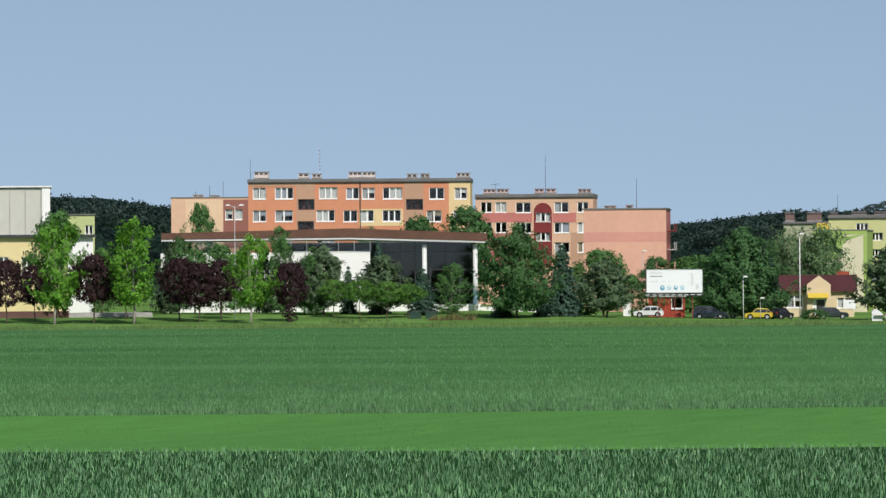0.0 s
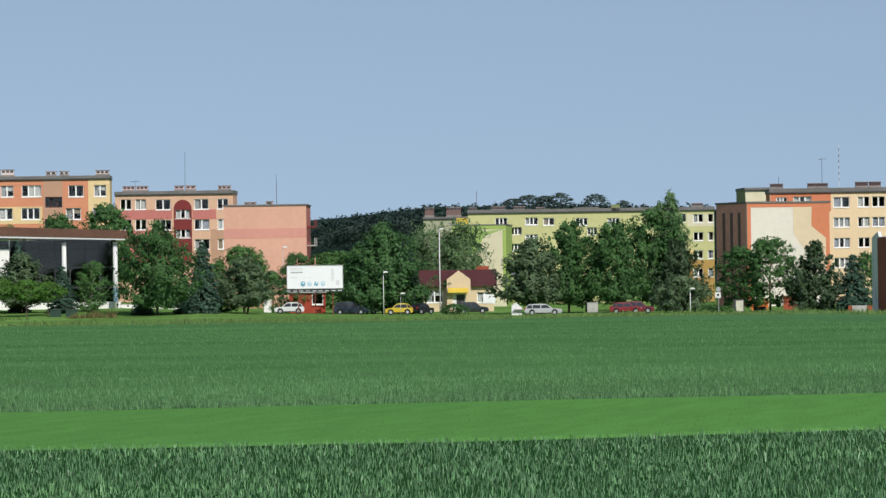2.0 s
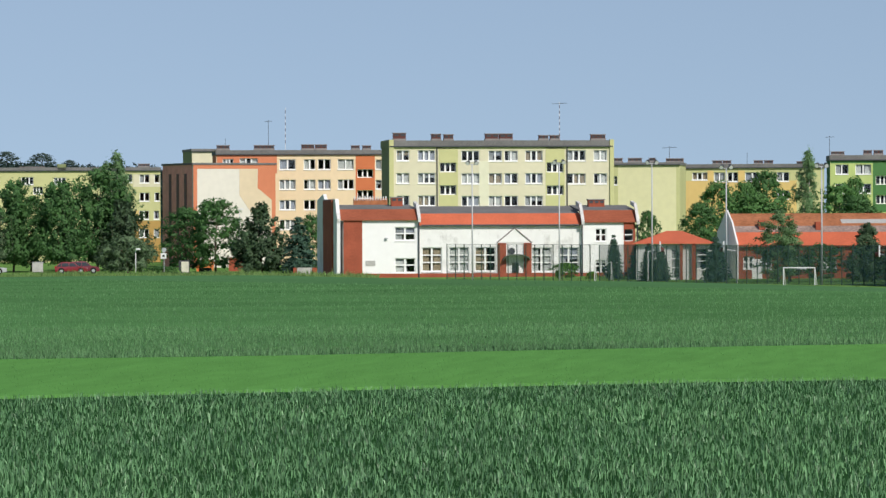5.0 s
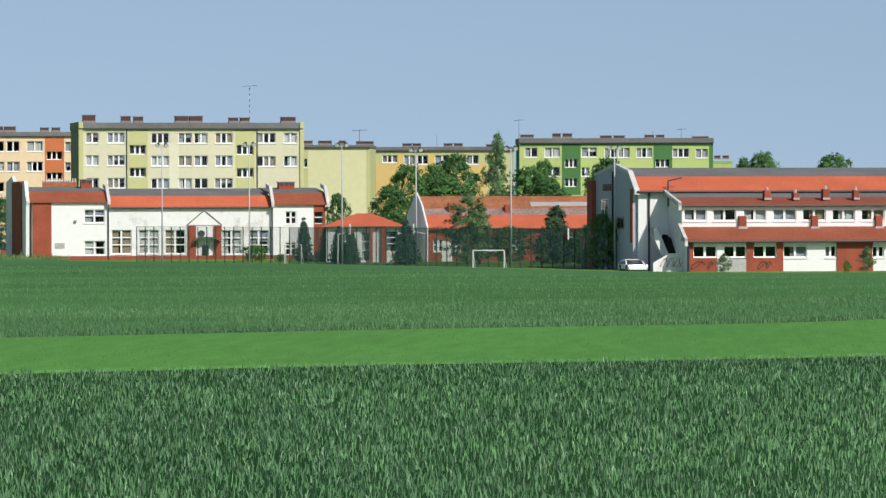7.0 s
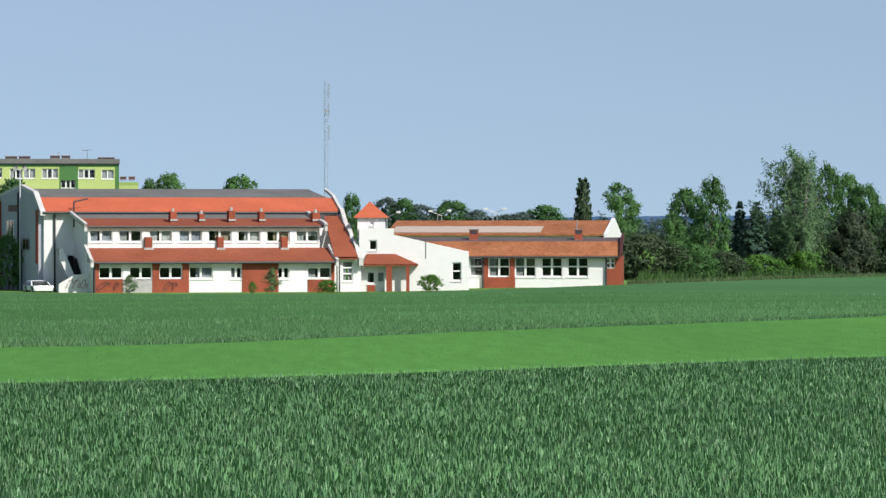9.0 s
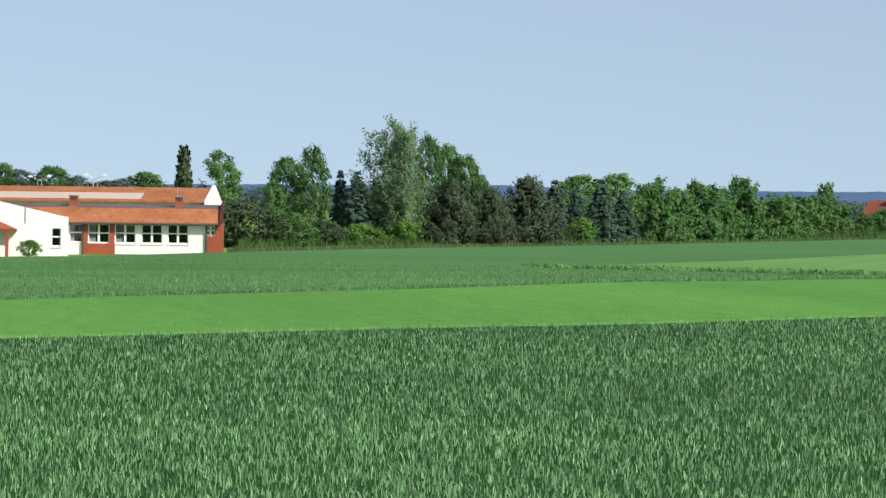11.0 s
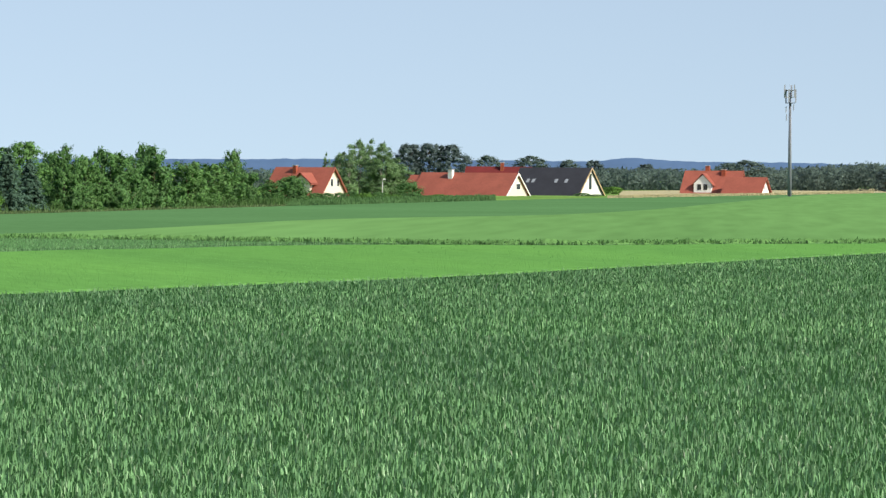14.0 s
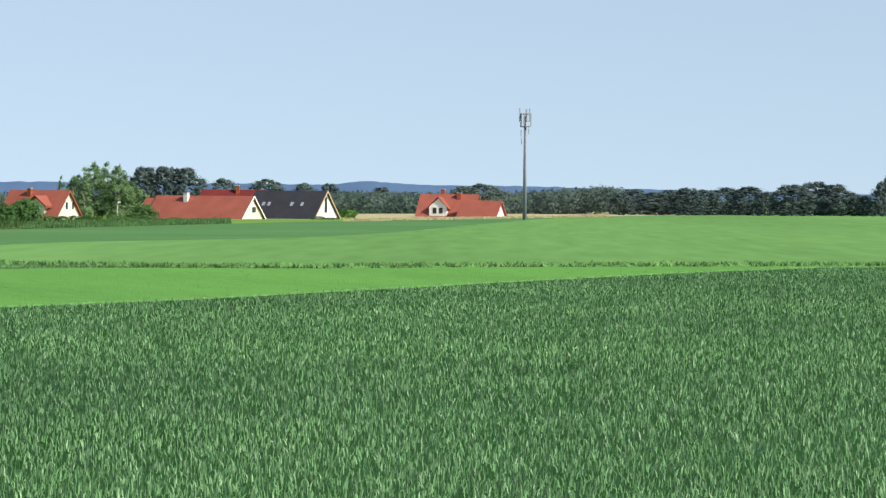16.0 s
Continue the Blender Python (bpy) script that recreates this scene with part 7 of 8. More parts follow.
for u, v, w in ((1120, 335, 60), (1160, 340, 70), (1215, 333, 60), (1245, 336, 60), (1285, 332, 66), (1325, 330, 64), (1400, 327, 80), (1440, 322, 76), (1475, 326, 70), (1525, 346, 50), (1560, 322, 40), (1578, 304, 40), (1100, 342, 40), (1185, 336, 60), (1352, 340, 40)):
    uu = 5772 + u - 1120
    tree("darktree", (uu, 8 + (335 - v) + round((u - 1120) * 0.007), w * 1.25, 1130 + (u * 7) % 50))

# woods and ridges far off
# leaf mass added to close the bright gaps below the far trees
wood("far_wood", "dark leaf mass added to fill gaps beneath the far trees", [(5730, -12), (6600, -10)], LEAF_FARDARK, 10, 1175, 30, 160, 0.42, 6)
wood("far_wood", "wood beyond the fields, haze mixed into its leaf colour", [(5209, -1), (5409, -2), (5559, 0), (5708, 11), (5747, 11)], LEAF_FAR, 7, 1160, 60, 420, 0.42, 7)
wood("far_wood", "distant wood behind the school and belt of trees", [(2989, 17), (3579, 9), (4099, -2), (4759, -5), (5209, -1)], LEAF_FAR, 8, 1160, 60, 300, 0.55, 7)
hillside = [(-1029, 160), (-693, 144), (-603, 142), (-484, 124), (-284, 101), (395, 88), (396, 89), (476, 94), (606, 109), (776, 109), (1075, 102), (1472, 58)]
wood("hill_wood", "dark wooded hillside behind the town", hillside, LEAF_HILL, 9, 1250, 60, 1000, 0.55, 9, 0.9)
for q in ((788, 124, 60, 1335), (818, 122, 50, 1335), (846, 127, 50, 1335), (908, 124, 48, 1335), (760, 118, 50, 1335), (957, 112, 36, 1335)):
    tree("fartree", q, EYE.z + (q[1] - 34) * q[3] / LENS)


def ridge(name, label, rows, d, mat, low, seed):
    """A far wooded ridge: a sloping bank whose crest follows the given outline, with a rough crest of trees."""
    rng = np.random.default_rng(seed)
    us, vs = zip(*rows)
    u = np.arange(us[0], us[-1], 6.0)
    v = np.interp(u, us, vs) + rng.normal(0, 0.7, len(u))
    v = np.convolve(np.pad(v, 1, "edge"), [0.25, 0.5, 0.25], "valid")
    h = u / LENS
    z = EYE.z + v * d / LENS
    n = len(u)
    back = d + 250
    pts = [(d * 0.93 * math.sin(a), d * 0.93 * math.cos(a), low) for a in h] + [(d * math.sin(a), d * math.cos(a), zz) for a, zz in zip(h, z)] + [(back * math.sin(a), back * math.cos(a), low) for a in h]
    f = [(r * n + i, r * n + i + 1, (r + 1) * n + i + 1, (r + 1) * n + i) for r in range(2) for i in range(n - 1)]
    me = bpy.data.meshes.new(name)
    me.from_pydata(pts, [], f)
    me.materials.append(mat)
    for p in me.polygons:
        p.use_smooth = True
    return tagged(new(name, me), label, "hills", "", "structure")


# distance haze painted into the forest's blue
RIDGE = material("haze_blue_forest", (0.085, 0.15, 0.26), 1.0, 0.05, 0.01, 0.08, 0, spec=0.0)
# bank added behind the hill wood, dark leaf tone filling gaps between crowns
HILLFILL = material("dark_crown_fill", (0.026, 0.048, 0.038), 1.0, 0.2, 0.05, 0.5, 0, spec=0.0)
ridge("backdrop", "wooded ridges on the horizon, painted in haze blue", [(2830, 5), (3579, 13), (4019, 17), (4299, 10), (4748, 14), (5239, 12), (5299, 19), (5389, 13), (5559, 12), (6051, 3), (6447, -1)], 4300, RIDGE, 0, 3)
ridge("hillside", "dark wooded slope behind the town", [(a, b - 5) for a, b in hillside], 1345, HILLFILL, 0, 4)

# ---- street furniture and things by the road ----


def street_lamp(spot_top, d, label, heads=2, r=0.09, mat=None):
    s = Site(spot_top[0], d)
    z = s.p(spot_top)[1]
    ob = thing("street_lamp", s.m, label, "street lamp", "street lamps")
    part("pole", Builder().tube((0, 0, -0.3), (0, 0, z), r * 0.65, r * 0.42, 10), mat or GALV, ob, smooth=True)
    for k in range(heads):
        sx = (-1, 1)[k] if heads == 2 else 0.35
        arm = part("arm", Builder().tube((0, 0, z - 0.1), (sx * 0.8, -0.25, z + 0.12), 0.04, 0.03, 6), mat or GALV, ob)
        x = sx * 0.8
        part("lamp_head", Builder().prism([(x - 0.26, z + 0.06), (x + 0.26, z + 0.06), (x + 0.3, z + 0.14), (x + 0.1, z + 0.26), (x - 0.2, z + 0.24), (x - 0.3, z + 0.14)], -0.45, -0.1), WHITESTEEL, arm)
    return ob


street_lamp((-368, 121), 540, "double-armed grey street lamp on the lawn")
street_lamp((630, 64), 556, "tall pale street lamp with a short head", 1, 0.13, WHITESTEEL)
street_lamp((530, -11), 556, "slim pale street lamp beside the parked cars", 1, 0.08, WHITESTEEL)
street_lamp((560, -49), 556, "low pale lamp post beside the parked cars", 1, 0.05)
street_lamp((757, -17), 552, "slim grey street lamp before the trees", 1, 0.07)
street_lamp((1072, -48), 530, "short pale lamp post at the path", 1, 0.1, WHITESTEEL)
street_lamp((353, 36), 575, "grey street lamp behind the billboard", 1, 0.09)
street_lamp((1255, 22), 590, "grey street lamp before the flats", 1, 0.09)
street_lamp((4861, -23), 800, "grey street lamp by the houses", 1, 0.09, WHITESTEEL)
for q, side in (((3134, 21), 1), ((3191, 23), -1), ((3224, 24), 1), ((3289, 27), -1), ((3322, 27), 1)):
    s = Site(q[0], 640)
    z = s.p(q)[1]
    ob = thing("street_lamp", s.m, "road lamp with a broad white head far behind the school", "street lamp", "street lamps")
    part("pole", Builder().tube((side * -1.6, 0, -0.3), (side * -1.6, 0, z - 0.7), 0.07, 0.05, 8), STEEL, ob, smooth=True)
    arm = part("arm", Builder().tube((side * -1.6, 0, z - 0.7), (0, -0.1, z - 0.05), 0.045, 0.035, 6), STEEL, ob)
    part("lamp_head", Builder().prism([(-0.32, z - 0.12), (0.28, z - 0.16), (0.36, z), (0.2, z + 0.14), (-0.26, z + 0.08)], -0.35, 0.1), WHITESTEEL, arm)

# floodlight masts round the sports ground
LENSGLASS = material("pale_lamp_lens", (0.62, 0.63, 0.6), 0.25, 0.05)


def floodlight(spot, d):
    s = Site(spot[0], d)
    z = s.p(spot)[1]
    ob = thing("floodlight_mast", s.m, "tall grey floodlight mast with two lamps by the sports ground", "floodlight", "floodlight masts")
    part("pole", Builder().tube((0, 0, -0.3), (0, 0, z), 0.08, 0.055, 10), GALV, ob, smooth=True)
    part("crossbar", Builder().tube((-0.34, 0, z), (0.34, 0, z), 0.05, 0.05, 6), GALV, ob)
    for x, sg in ((-0.34, -1), (0.34, 1)):
        lamp = part("floodlight", Builder().tube((x, 0.05, z + 0.3), (x + sg * 0.1, -0.35, z + 0.08), 0.12, 0.22, 12), DARKSTEEL, ob)
        part("lens", Builder().tube((x + sg * 0.1, -0.352, z + 0.078), (x + sg * 0.102, -0.37, z + 0.07), 0.19, 0.19, 12), LENSGLASS, lamp)


for q, d in (((1667, 102), 446), ((1821, 103), 440), ((1985, 102), 432), ((2116, 93), 420), ((2284, 95), 412), ((2467, 96), 396)):
    floodlight(q, d)

# ball fence of the sports ground
def net_material(name, thick):
    m = bpy.data.materials.new(name)
    m.use_nodes = True
    nn, nl = m.node_tree.nodes, m.node_tree.links.new
    nb = nn["Principled BSDF"]
    nb.inputs["Base Color"].default_value, nb.inputs["Roughness"].default_value = (0.085, 0.165, 0.14, 1), 0.6
    nclear, nmix = nn.new("ShaderNodeBsdfTransparent"), nn.new("ShaderNodeMixShader")
    nmix.inputs[0].default_value = thick
    nl(nclear.outputs[0], nmix.inputs[1])
    nl(nb.outputs[0], nmix.inputs[2])
    nl(nmix.outputs[0], nn["Material Output"].inputs["Surface"])
    return m


NET, NET_CLOSE = net_material("green_wire_net", 0.1), net_material("close_green_ball_net", 0.34)
GREENSTEEL = material("dark_green_steel", (0.02, 0.05, 0.035), 0.5, 0.2)
f0, f1 = Site(1622, 456), Site(2495, 396)
A, B_ = f0.m.translation, f1.m.translation
L = (B_ - A).length
s_m = Matrix.Translation(A) @ Matrix.Rotation(math.atan2(B_.y - A.y, B_.x - A.x), 4, "Z")
ob = thing("ball_fence", s_m, "tall dark green wire fence round the sports ground", "fence")
ph = 3.6
post = Builder().tube((0, 0, -0.3), (0, 0, ph), 0.05, 0.05, 6).mesh("post", GREENSTEEL)
n = 50
for i in range(n + 1):
    part("post", post, None, ob).location = (L * i / n, 0, 0)
for i in range(n):
    part("net", Builder().box(L * i / n + 0.05, L * (i + 1) / n - 0.05, -0.004, 0.004, 0.05, ph), NET if i < n * 0.33 else NET_CLOSE, ob)
for z in (0.05, ph):
    part("rail", Builder().tube((0, 0.0, z), (L, 0.0, z), 0.014, 0.014, 5), GREENSTEEL, ob)
# its end run, back along the side of the ground
back = (s_m.inverted() @ Site(2418, 448).m.translation) - Vector((L, 0, 0))
for i in range(1, 13):
    q = Vector((L, 0, 0)) + back * (i / 12)
    part("post", post, None, ob).location = q
    r = q - back / 12
    part("net", Builder().poly((r.x, r.y, 0.05), (q.x, q.y, 0.05), (q.x, q.y, ph), (r.x, r.y, ph)), NET, ob)


def goal(spot, d, wide):
    s = Site(spot[0], d)
    z = s.p(spot)[1]
    ob = thing("football_goal", s.m, "white football goal frame by the wire fence", "goal", "goals")
    part("post", Builder().tube((-wide / 2, 0, 0), (-wide / 2, 0, z), 0.05, 0.05, 8), WHITESTEEL, ob)
    part("post", Builder().tube((wide / 2, 0, 0), (wide / 2, 0, z), 0.05, 0.05, 8), WHITESTEEL, ob)
    part("crossbar", Builder().tube((-wide / 2, 0, z), (wide / 2, 0, z), 0.05, 0.05, 8), WHITESTEEL, ob)
    for x in (-wide / 2, wide / 2):
        part("stay", Builder().tube((x, 0, z), (x + 0.2, 1.2, 0), 0.03, 0.03, 6), WHITESTEEL, ob)


goal((2244, -83), 406, 2.8)
goal((1898, -72), 440, 1.6)


def hoop(spot, d, flip):
    s = Site(spot[0], d)
    z = s.p(spot)[1]
    ob = thing("basketball_hoop", s.m, "pale basketball stand with a small board", "basketball hoop", "basketball hoops")
    part("post", Builder().tube((0, 0, -0.2), (0, 0, z), 0.08, 0.08, 8), WHITESTEEL, ob)
    part("arm", Builder().tube((0, 0, z), (flip * 1.2, 0, z + 0.25), 0.06, 0.06, 8), WHITESTEEL, ob)
    part("backboard", Builder().box(flip * 1.2 - 0.06, flip * 1.2 + 0.06, -0.8, 0.8, z, z + 1.0), WHITESTEEL, ob)
    part("ring", Builder().tube((flip * 1.2, 0, z + 0.2), (flip * 1.6, 0, z + 0.2), 0.22, 0.22, 10), REDSTEEL, ob)


hoop((2409, -64), 402, -1)
hoop((1977, -54), 436, 1)
hoop((2134, -54), 424, -1)

# billboard
s = Site(408, 556)
ob = thing("billboard", s.m, "white roadside billboard with blue pictures on red posts", "billboard")
a = s.r((360, 458, -36, 4))
POSTER = material("white_poster_paper", (0.8, 0.82, 0.84), 0.6, 0.03)
PALEGREY = material("pale_grey_print", (0.68, 0.69, 0.71), 0.6, 0.1)
INK, INKBLUE = material("grey_print", (0.4, 0.41, 0.42), 0.6, 0.1), material("blue_print", (0.14, 0.38, 0.52), 0.6, 0.2)
part("board", Builder().box(a[0], a[1], 0, 0.2, a[2], a[3]), POSTER, ob)
part("board_rim", Builder().pierced(a[0] - 0.06, a[1] + 0.06, a[2] - 0.06, a[3] + 0.06, -0.06, 0.22, [(a[0], a[1], a[2], a[3])]), STEEL, ob)
c = s.r((357, 459, -42, -37))
part("lower_strip", Builder().box(c[0], c[1], -0.02, 0.15, c[2], c[3] - 0.1), DARKSTEEL, ob)
for i in range(9):
    x = c[0] + (c[1] - c[0]) * (i + 0.15) / 9
    part("text_bar", Builder().box(x, x + 0.45, -0.04, -0.022, c[2] + 0.08, c[3] - 0.2), POSTER, ob)
W, H = a[1] - a[0], a[3] - a[2]
for fx0, fx1, fz0, fz1, mt in ((0.06, 0.28, 0.8, 0.92, PALEGREY), (0.06, 0.28, 0.68, 0.74, INK), (0.06, 0.2, 0.46, 0.5, PALEGREY), (0.28, 0.34, 0.46, 0.5, PALEGREY), (0.38, 0.44, 0.46, 0.5, PALEGREY), (0.79, 0.84, 0.3, 0.85, PALEGREY), (0.88, 0.94, 0.12, 0.35, PALEGREY)):
    part("text_bar", Builder().box(a[0] + W * fx0, a[0] + W * fx1, -0.015, -0.002, a[2] + H * fz0, a[2] + H * fz1), mt, ob)
PALEBLUE = material("pale_blue_print", (0.45, 0.62, 0.72), 0.6, 0.15)
for fx, mt, k in ((0.28, INKBLUE, 9), (0.4, PALEBLUE, 6), (0.52, INKBLUE, 5), (0.64, PALEBLUE, 8)):
    shape = part("printed_shape", Builder().prism([(a[0] + W * fx + 0.3 * math.cos(t), a[2] + H * 0.2 + 0.33 * math.sin(t)) for t in np.linspace(0.5, 0.5 + 2 * math.pi, k)[:-1]], -0.016, -0.003), mt, ob)
    part("printed_centre", Builder().box(a[0] + W * fx - 0.05, a[0] + W * fx + 0.13, -0.02, -0.017, a[2] + H * 0.2, a[2] + H * 0.2 + 0.18), POSTER, shape)
for f in (0.2, 0.5, 0.82):
    part("post", Builder().box(a[0] + W * f - 0.06, a[0] + W * f + 0.06, 0.25, 0.4, -0.3, a[3]), REDSTEEL, ob)

# red kiosk with a white window
s = Site(395, 574)
ob = thing("kiosk", s.m, "small red kiosk with a white window", "kiosk")
a = s.r((363, 427, -78, -44))
h = s.r((403, 423, -65, -45))
RED = plaster("red_kiosk_paint", 180, 72, 52)
part("wall", Builder().pierced(a[0], a[1], -0.2, a[3], 0, 0.12, [h]).box(a[0], a[0] + 0.1, 0.122, 3, -0.2, a[3]).box(a[1] - 0.1, a[1], 0.122, 3, -0.2, a[3]).box(a[0], a[1], 2.9, 3, -0.2, a[3]), RED, ob)
part("roof", Builder().box(a[0] - 0.2, a[1] + 0.2, -0.3, 3.2, a[3], a[3] + 0.14), CONCRETE, ob)
window(ob, h, 0, 0, 0, None, deep=0.02)
b2 = s.r((318, 331, -76, -48))
ob = thing("white_hut", s.m, "white wooden hut wall beside the kiosk", "hut")
part("wall", Builder().box(b2[0], b2[1], 0, 2, -0.2, b2[3]), WHITEWALL, ob)
part("roof", Builder().box(b2[0] - 0.15, b2[1] + 0.15, -0.2, 2.2, b2[3], b2[3] + 0.1), FELT, ob)

# grocery with the maroon roof
s = Site(662, 590)
ob = thing("small_shop", s.m, "small cream shop with maroon roof and yellow awning", "shop")
CREAM = plaster("cream_shop_wall", 230, 207, 168)
a = s.r((599, 725, -79, -36))
wins = [(606, 634, -64, -43), (696, 721, -65, -48)]
facade(s, ob, (a[0], a[1], -0.3, a[3]), CREAM, wins, dice=random.Random(4), curtains=0.6)
part("wall", Builder().box(a[0], a[0] + 0.3, 0.36, 9, -0.3, a[3]).box(a[1] - 0.3, a[1], 0.36, 9, -0.3, a[3]).box(a[0], a[1], 8.7, 9, -0.3, a[3]), CREAM, ob)
rz = s.p((662, -7), 3)[1]
part("roof", Builder().across([(-0.6, a[3] - 0.05), (-0.6, a[3] + 0.1), (3, rz), (9.5, rz), (9.5, a[3])], a[0] - 0.5, a[1] + 0.4), TILE_MAROON, ob)
g = s.r((642, 684, -79, -26), -1.5)
gp = s.p((663, -8), -1.5)[1]
dh = s.r((652, 675, -79, -48), -1.5)
part("porch_front", Builder().pierced(g[0], g[1], -0.3, g[3], -1.5, -1.3, [dh]).prism([(g[0], g[3]), (g[1], g[3]), (g[1], gp - 1.15), ((g[0] + g[1]) / 2, gp), (g[0], gp - 1.15)], -1.5, -1.3), CREAM, ob)
part("porch_roof", Builder().prism([(g[0] - 0.06, g[3]), (g[1] + 0.06, g[3]), (g[1] + 0.06, gp - 1.1), ((g[0] + g[1]) / 2, gp + 0.08), (g[0] - 0.06, gp - 1.1)], -1.29, 2.5), TILE_MAROON, ob)
aw = s.r((644, 680, -46, -39), -1.7)
part("awning", Builder().across([(-1.52, aw[3]), (-2.5, aw[2]), (-2.5, aw[2] - 0.12), (-1.52, aw[3] - 0.12)], aw[0], aw[1]), plaster("signal_yellow", 240, 200, 30), ob, "bright yellow awning")
dr = part("door", Builder().pierced(dh[0], dh[1], -0.2, dh[3], -1.38, -1.32, [(dh[0] + 0.5, dh[1] - 0.12, 0.0, dh[3] - 0.2)]), PVC, ob)
# dark sheet in place of the shade inside the open doorway
part("doorway_shade", Builder().box(dh[0] + 0.5, dh[1] - 0.12, -1.31, -1.27, 0.0, dh[3] - 0.2), DARKSTEEL, dr, "dark sheet standing for the unlit doorway")
part("notice", Builder().box(s.p((714, -60))[0] - 0.6, s.p((714, -60))[0] + 1.0, -0.06, -0.004, 1.0, 2.2), POSTER, ob)
part("brick_stack", Builder().box(a[1] - 2.2, a[1] - 0.6, 4, 5, rz - 0.3, s.p((714, -1), 4)[1]), BRICK, ob)

# low white wall between the swimming hall and the road
s = Site(125, 575)
ob = thing("boundary_wall", s.m, "low white rendered wall behind the spruces", "wall")
for q in ((64, 140, -80, -60), (150, 172, -80, -47), (182, 196, -80, -62)):
    a = s.r(q)
    bay = part("wall_bay", Builder().box(a[0], a[1], 0, 0.3, -0.3, a[3]), WHITEWALL, ob)
    part("coping", Builder().box(a[0] - 0.04, a[1] + 0.04, -0.04, 0.34, a[3] + 0.002, a[3] + 0.08), CONCRETE, bay)

# ---- cars ----
TYRE = material("black_tyre_rubber", (0.02, 0.02, 0.02), 0.9, 0.1)
CARGLASS = material("dark_car_glass", (0.03, 0.035, 0.04), 0.08, 0.1, spec=0.7)
LAMPGLASS = material("clear_lamp_glass", (0.7, 0.7, 0.7), 0.2, 0.05)
REDGLASS = material("red_lamp_glass", (0.45, 0.02, 0.02), 0.2, 0.05)


def car(u, d, length, tall, mat, label, estate=False, face=1, yaw=0.0, z=None):
    """A parked car; local x runs along it. The body narrows above the belt line; panes, lamps and wheels sit on it."""
    s = Site(u, d, 0, z)
    ob = thing("car", s.m @ pose(0, 0, 0, 0, 0, yaw) @ Matrix.Diagonal((face, 1, 1, 1)), label, "car", "parked cars")
    k, w, belt = length / 4.2, 1.7, tall * 0.6
    tail = -1.78 if estate else -1.45

    def half(z):
        return w / 2 * (1 - 0.17 * max(0, z - belt) / (tall - belt) - 0.06 * max(0, 0.5 - z) / 0.5)

    side = [(-2.02, 0.24), (1.98, 0.22), (2.1, 0.36), (2.13, 0.55), (2.06, 0.7), (1.75, 0.8 * belt + 0.12), (1.05, belt), (0.72, belt + (tall - belt) * 0.5), (0.38, tall - 0.07), (0.1, tall - 0.01), (-0.6, tall),
            (tail + 0.3, tall - 0.03), (tail, tall - 0.1), (-1.98, belt + 0.04), (-2.1, 0.75), (-2.13, 0.45)]
    b, n = Builder(), len(side)
    near, far = [(x * k, -half(z), z) for x, z in side], [(x * k, half(z), z) for x, z in side]
    b.poly(*near).poly(*far[::-1])
    for i in range(n):
        b.poly(near[i], far[i], far[(i + 1) % n], near[(i + 1) % n])
    part("body", b, mat, ob)
    lo, hi = belt + 0.03, tall - 0.13
    panes = [[(0.86, lo), (-0.22, lo), (-0.22, hi), (0.36, hi)], [(-0.32, lo), (-1.2, lo), (-1.2, hi), (-0.32, hi)], [(-1.28, lo), (-1.84, lo), (tail - 0.02, hi - 0.04), (-1.28, hi)]]
    for pane in panes:
        for sg in (-1, 1):
            pts = [(x * k, sg * (half(zz) + 0.008), zz) for x, zz in pane]
            part("side_window", Builder().poly(*(pts if sg > 0 else pts[::-1])), CARGLASS, ob)
    for (xa, za), (xb, zb) in (((1.07, belt + 0.02), (0.42, tall - 0.08)), ((-2.0, belt + 0.06), (tail - 0.04, tall - 0.12))):
        ya, yb = half(za) - 0.1, half(zb) - 0.08
        o = 0.02 if xa > 0 else -0.02
        q = [(xa * k + o, -ya, za), (xa * k + o, ya, za), (xb * k + o, yb, zb + 0.01), (xb * k + o, -yb, zb + 0.01)]
        part("windscreen" if xa > 0 else "rear_window", Builder().poly(*(q if xa > 0 else q[::-1])), CARGLASS, ob)
    for x in (-1.28, 1.3):
        for y, sg in ((-w / 2, -1), (w / 2, 1)):
            part("wheel_arch", Builder().tube((x * k, y - 0.012, 0.34), (x * k, y + 0.012, 0.34), 0.37, 0.37, 16), TYRE, ob)
            wheel = part("wheel", Builder().tube((x * k, y - sg * 0.17, 0.31), (x * k, y + sg * 0.03, 0.31), 0.31, 0.31, 16), TYRE, ob)
            part("rim", Builder().tube((x * k, y + sg * 0.02, 0.31), (x * k, y + sg * 0.04, 0.31), 0.2, 0.19, 12), STEEL, wheel)
    for y in (-0.74, 0.46):
        part("headlight", Builder().box(2.0 * k, 2.12 * k, y, y + 0.28, 0.58, 0.72), LAMPGLASS, ob)
        part("tail_light", Builder().box(-2.14 * k, -2.02 * k, y, y + 0.26, 0.66, 0.92), REDGLASS, ob)
    part("bumper", Builder().box(2.02 * k, 2.17 * k, -0.76, 0.76, 0.28, 0.46), mat, ob)
    part("sill_strip", Builder().box(-0.9 * k, 0.9 * k, -w / 2 - 0.012, -w / 2 + 0.01, 0.2, 0.3), TYRE, ob)
    return ob


def coat(name, r, g, b):
    m = material(name, srgb(r, g, b), 0.28, 0.04, 0.5, 3.0, 0, spec=0.6)
    return m


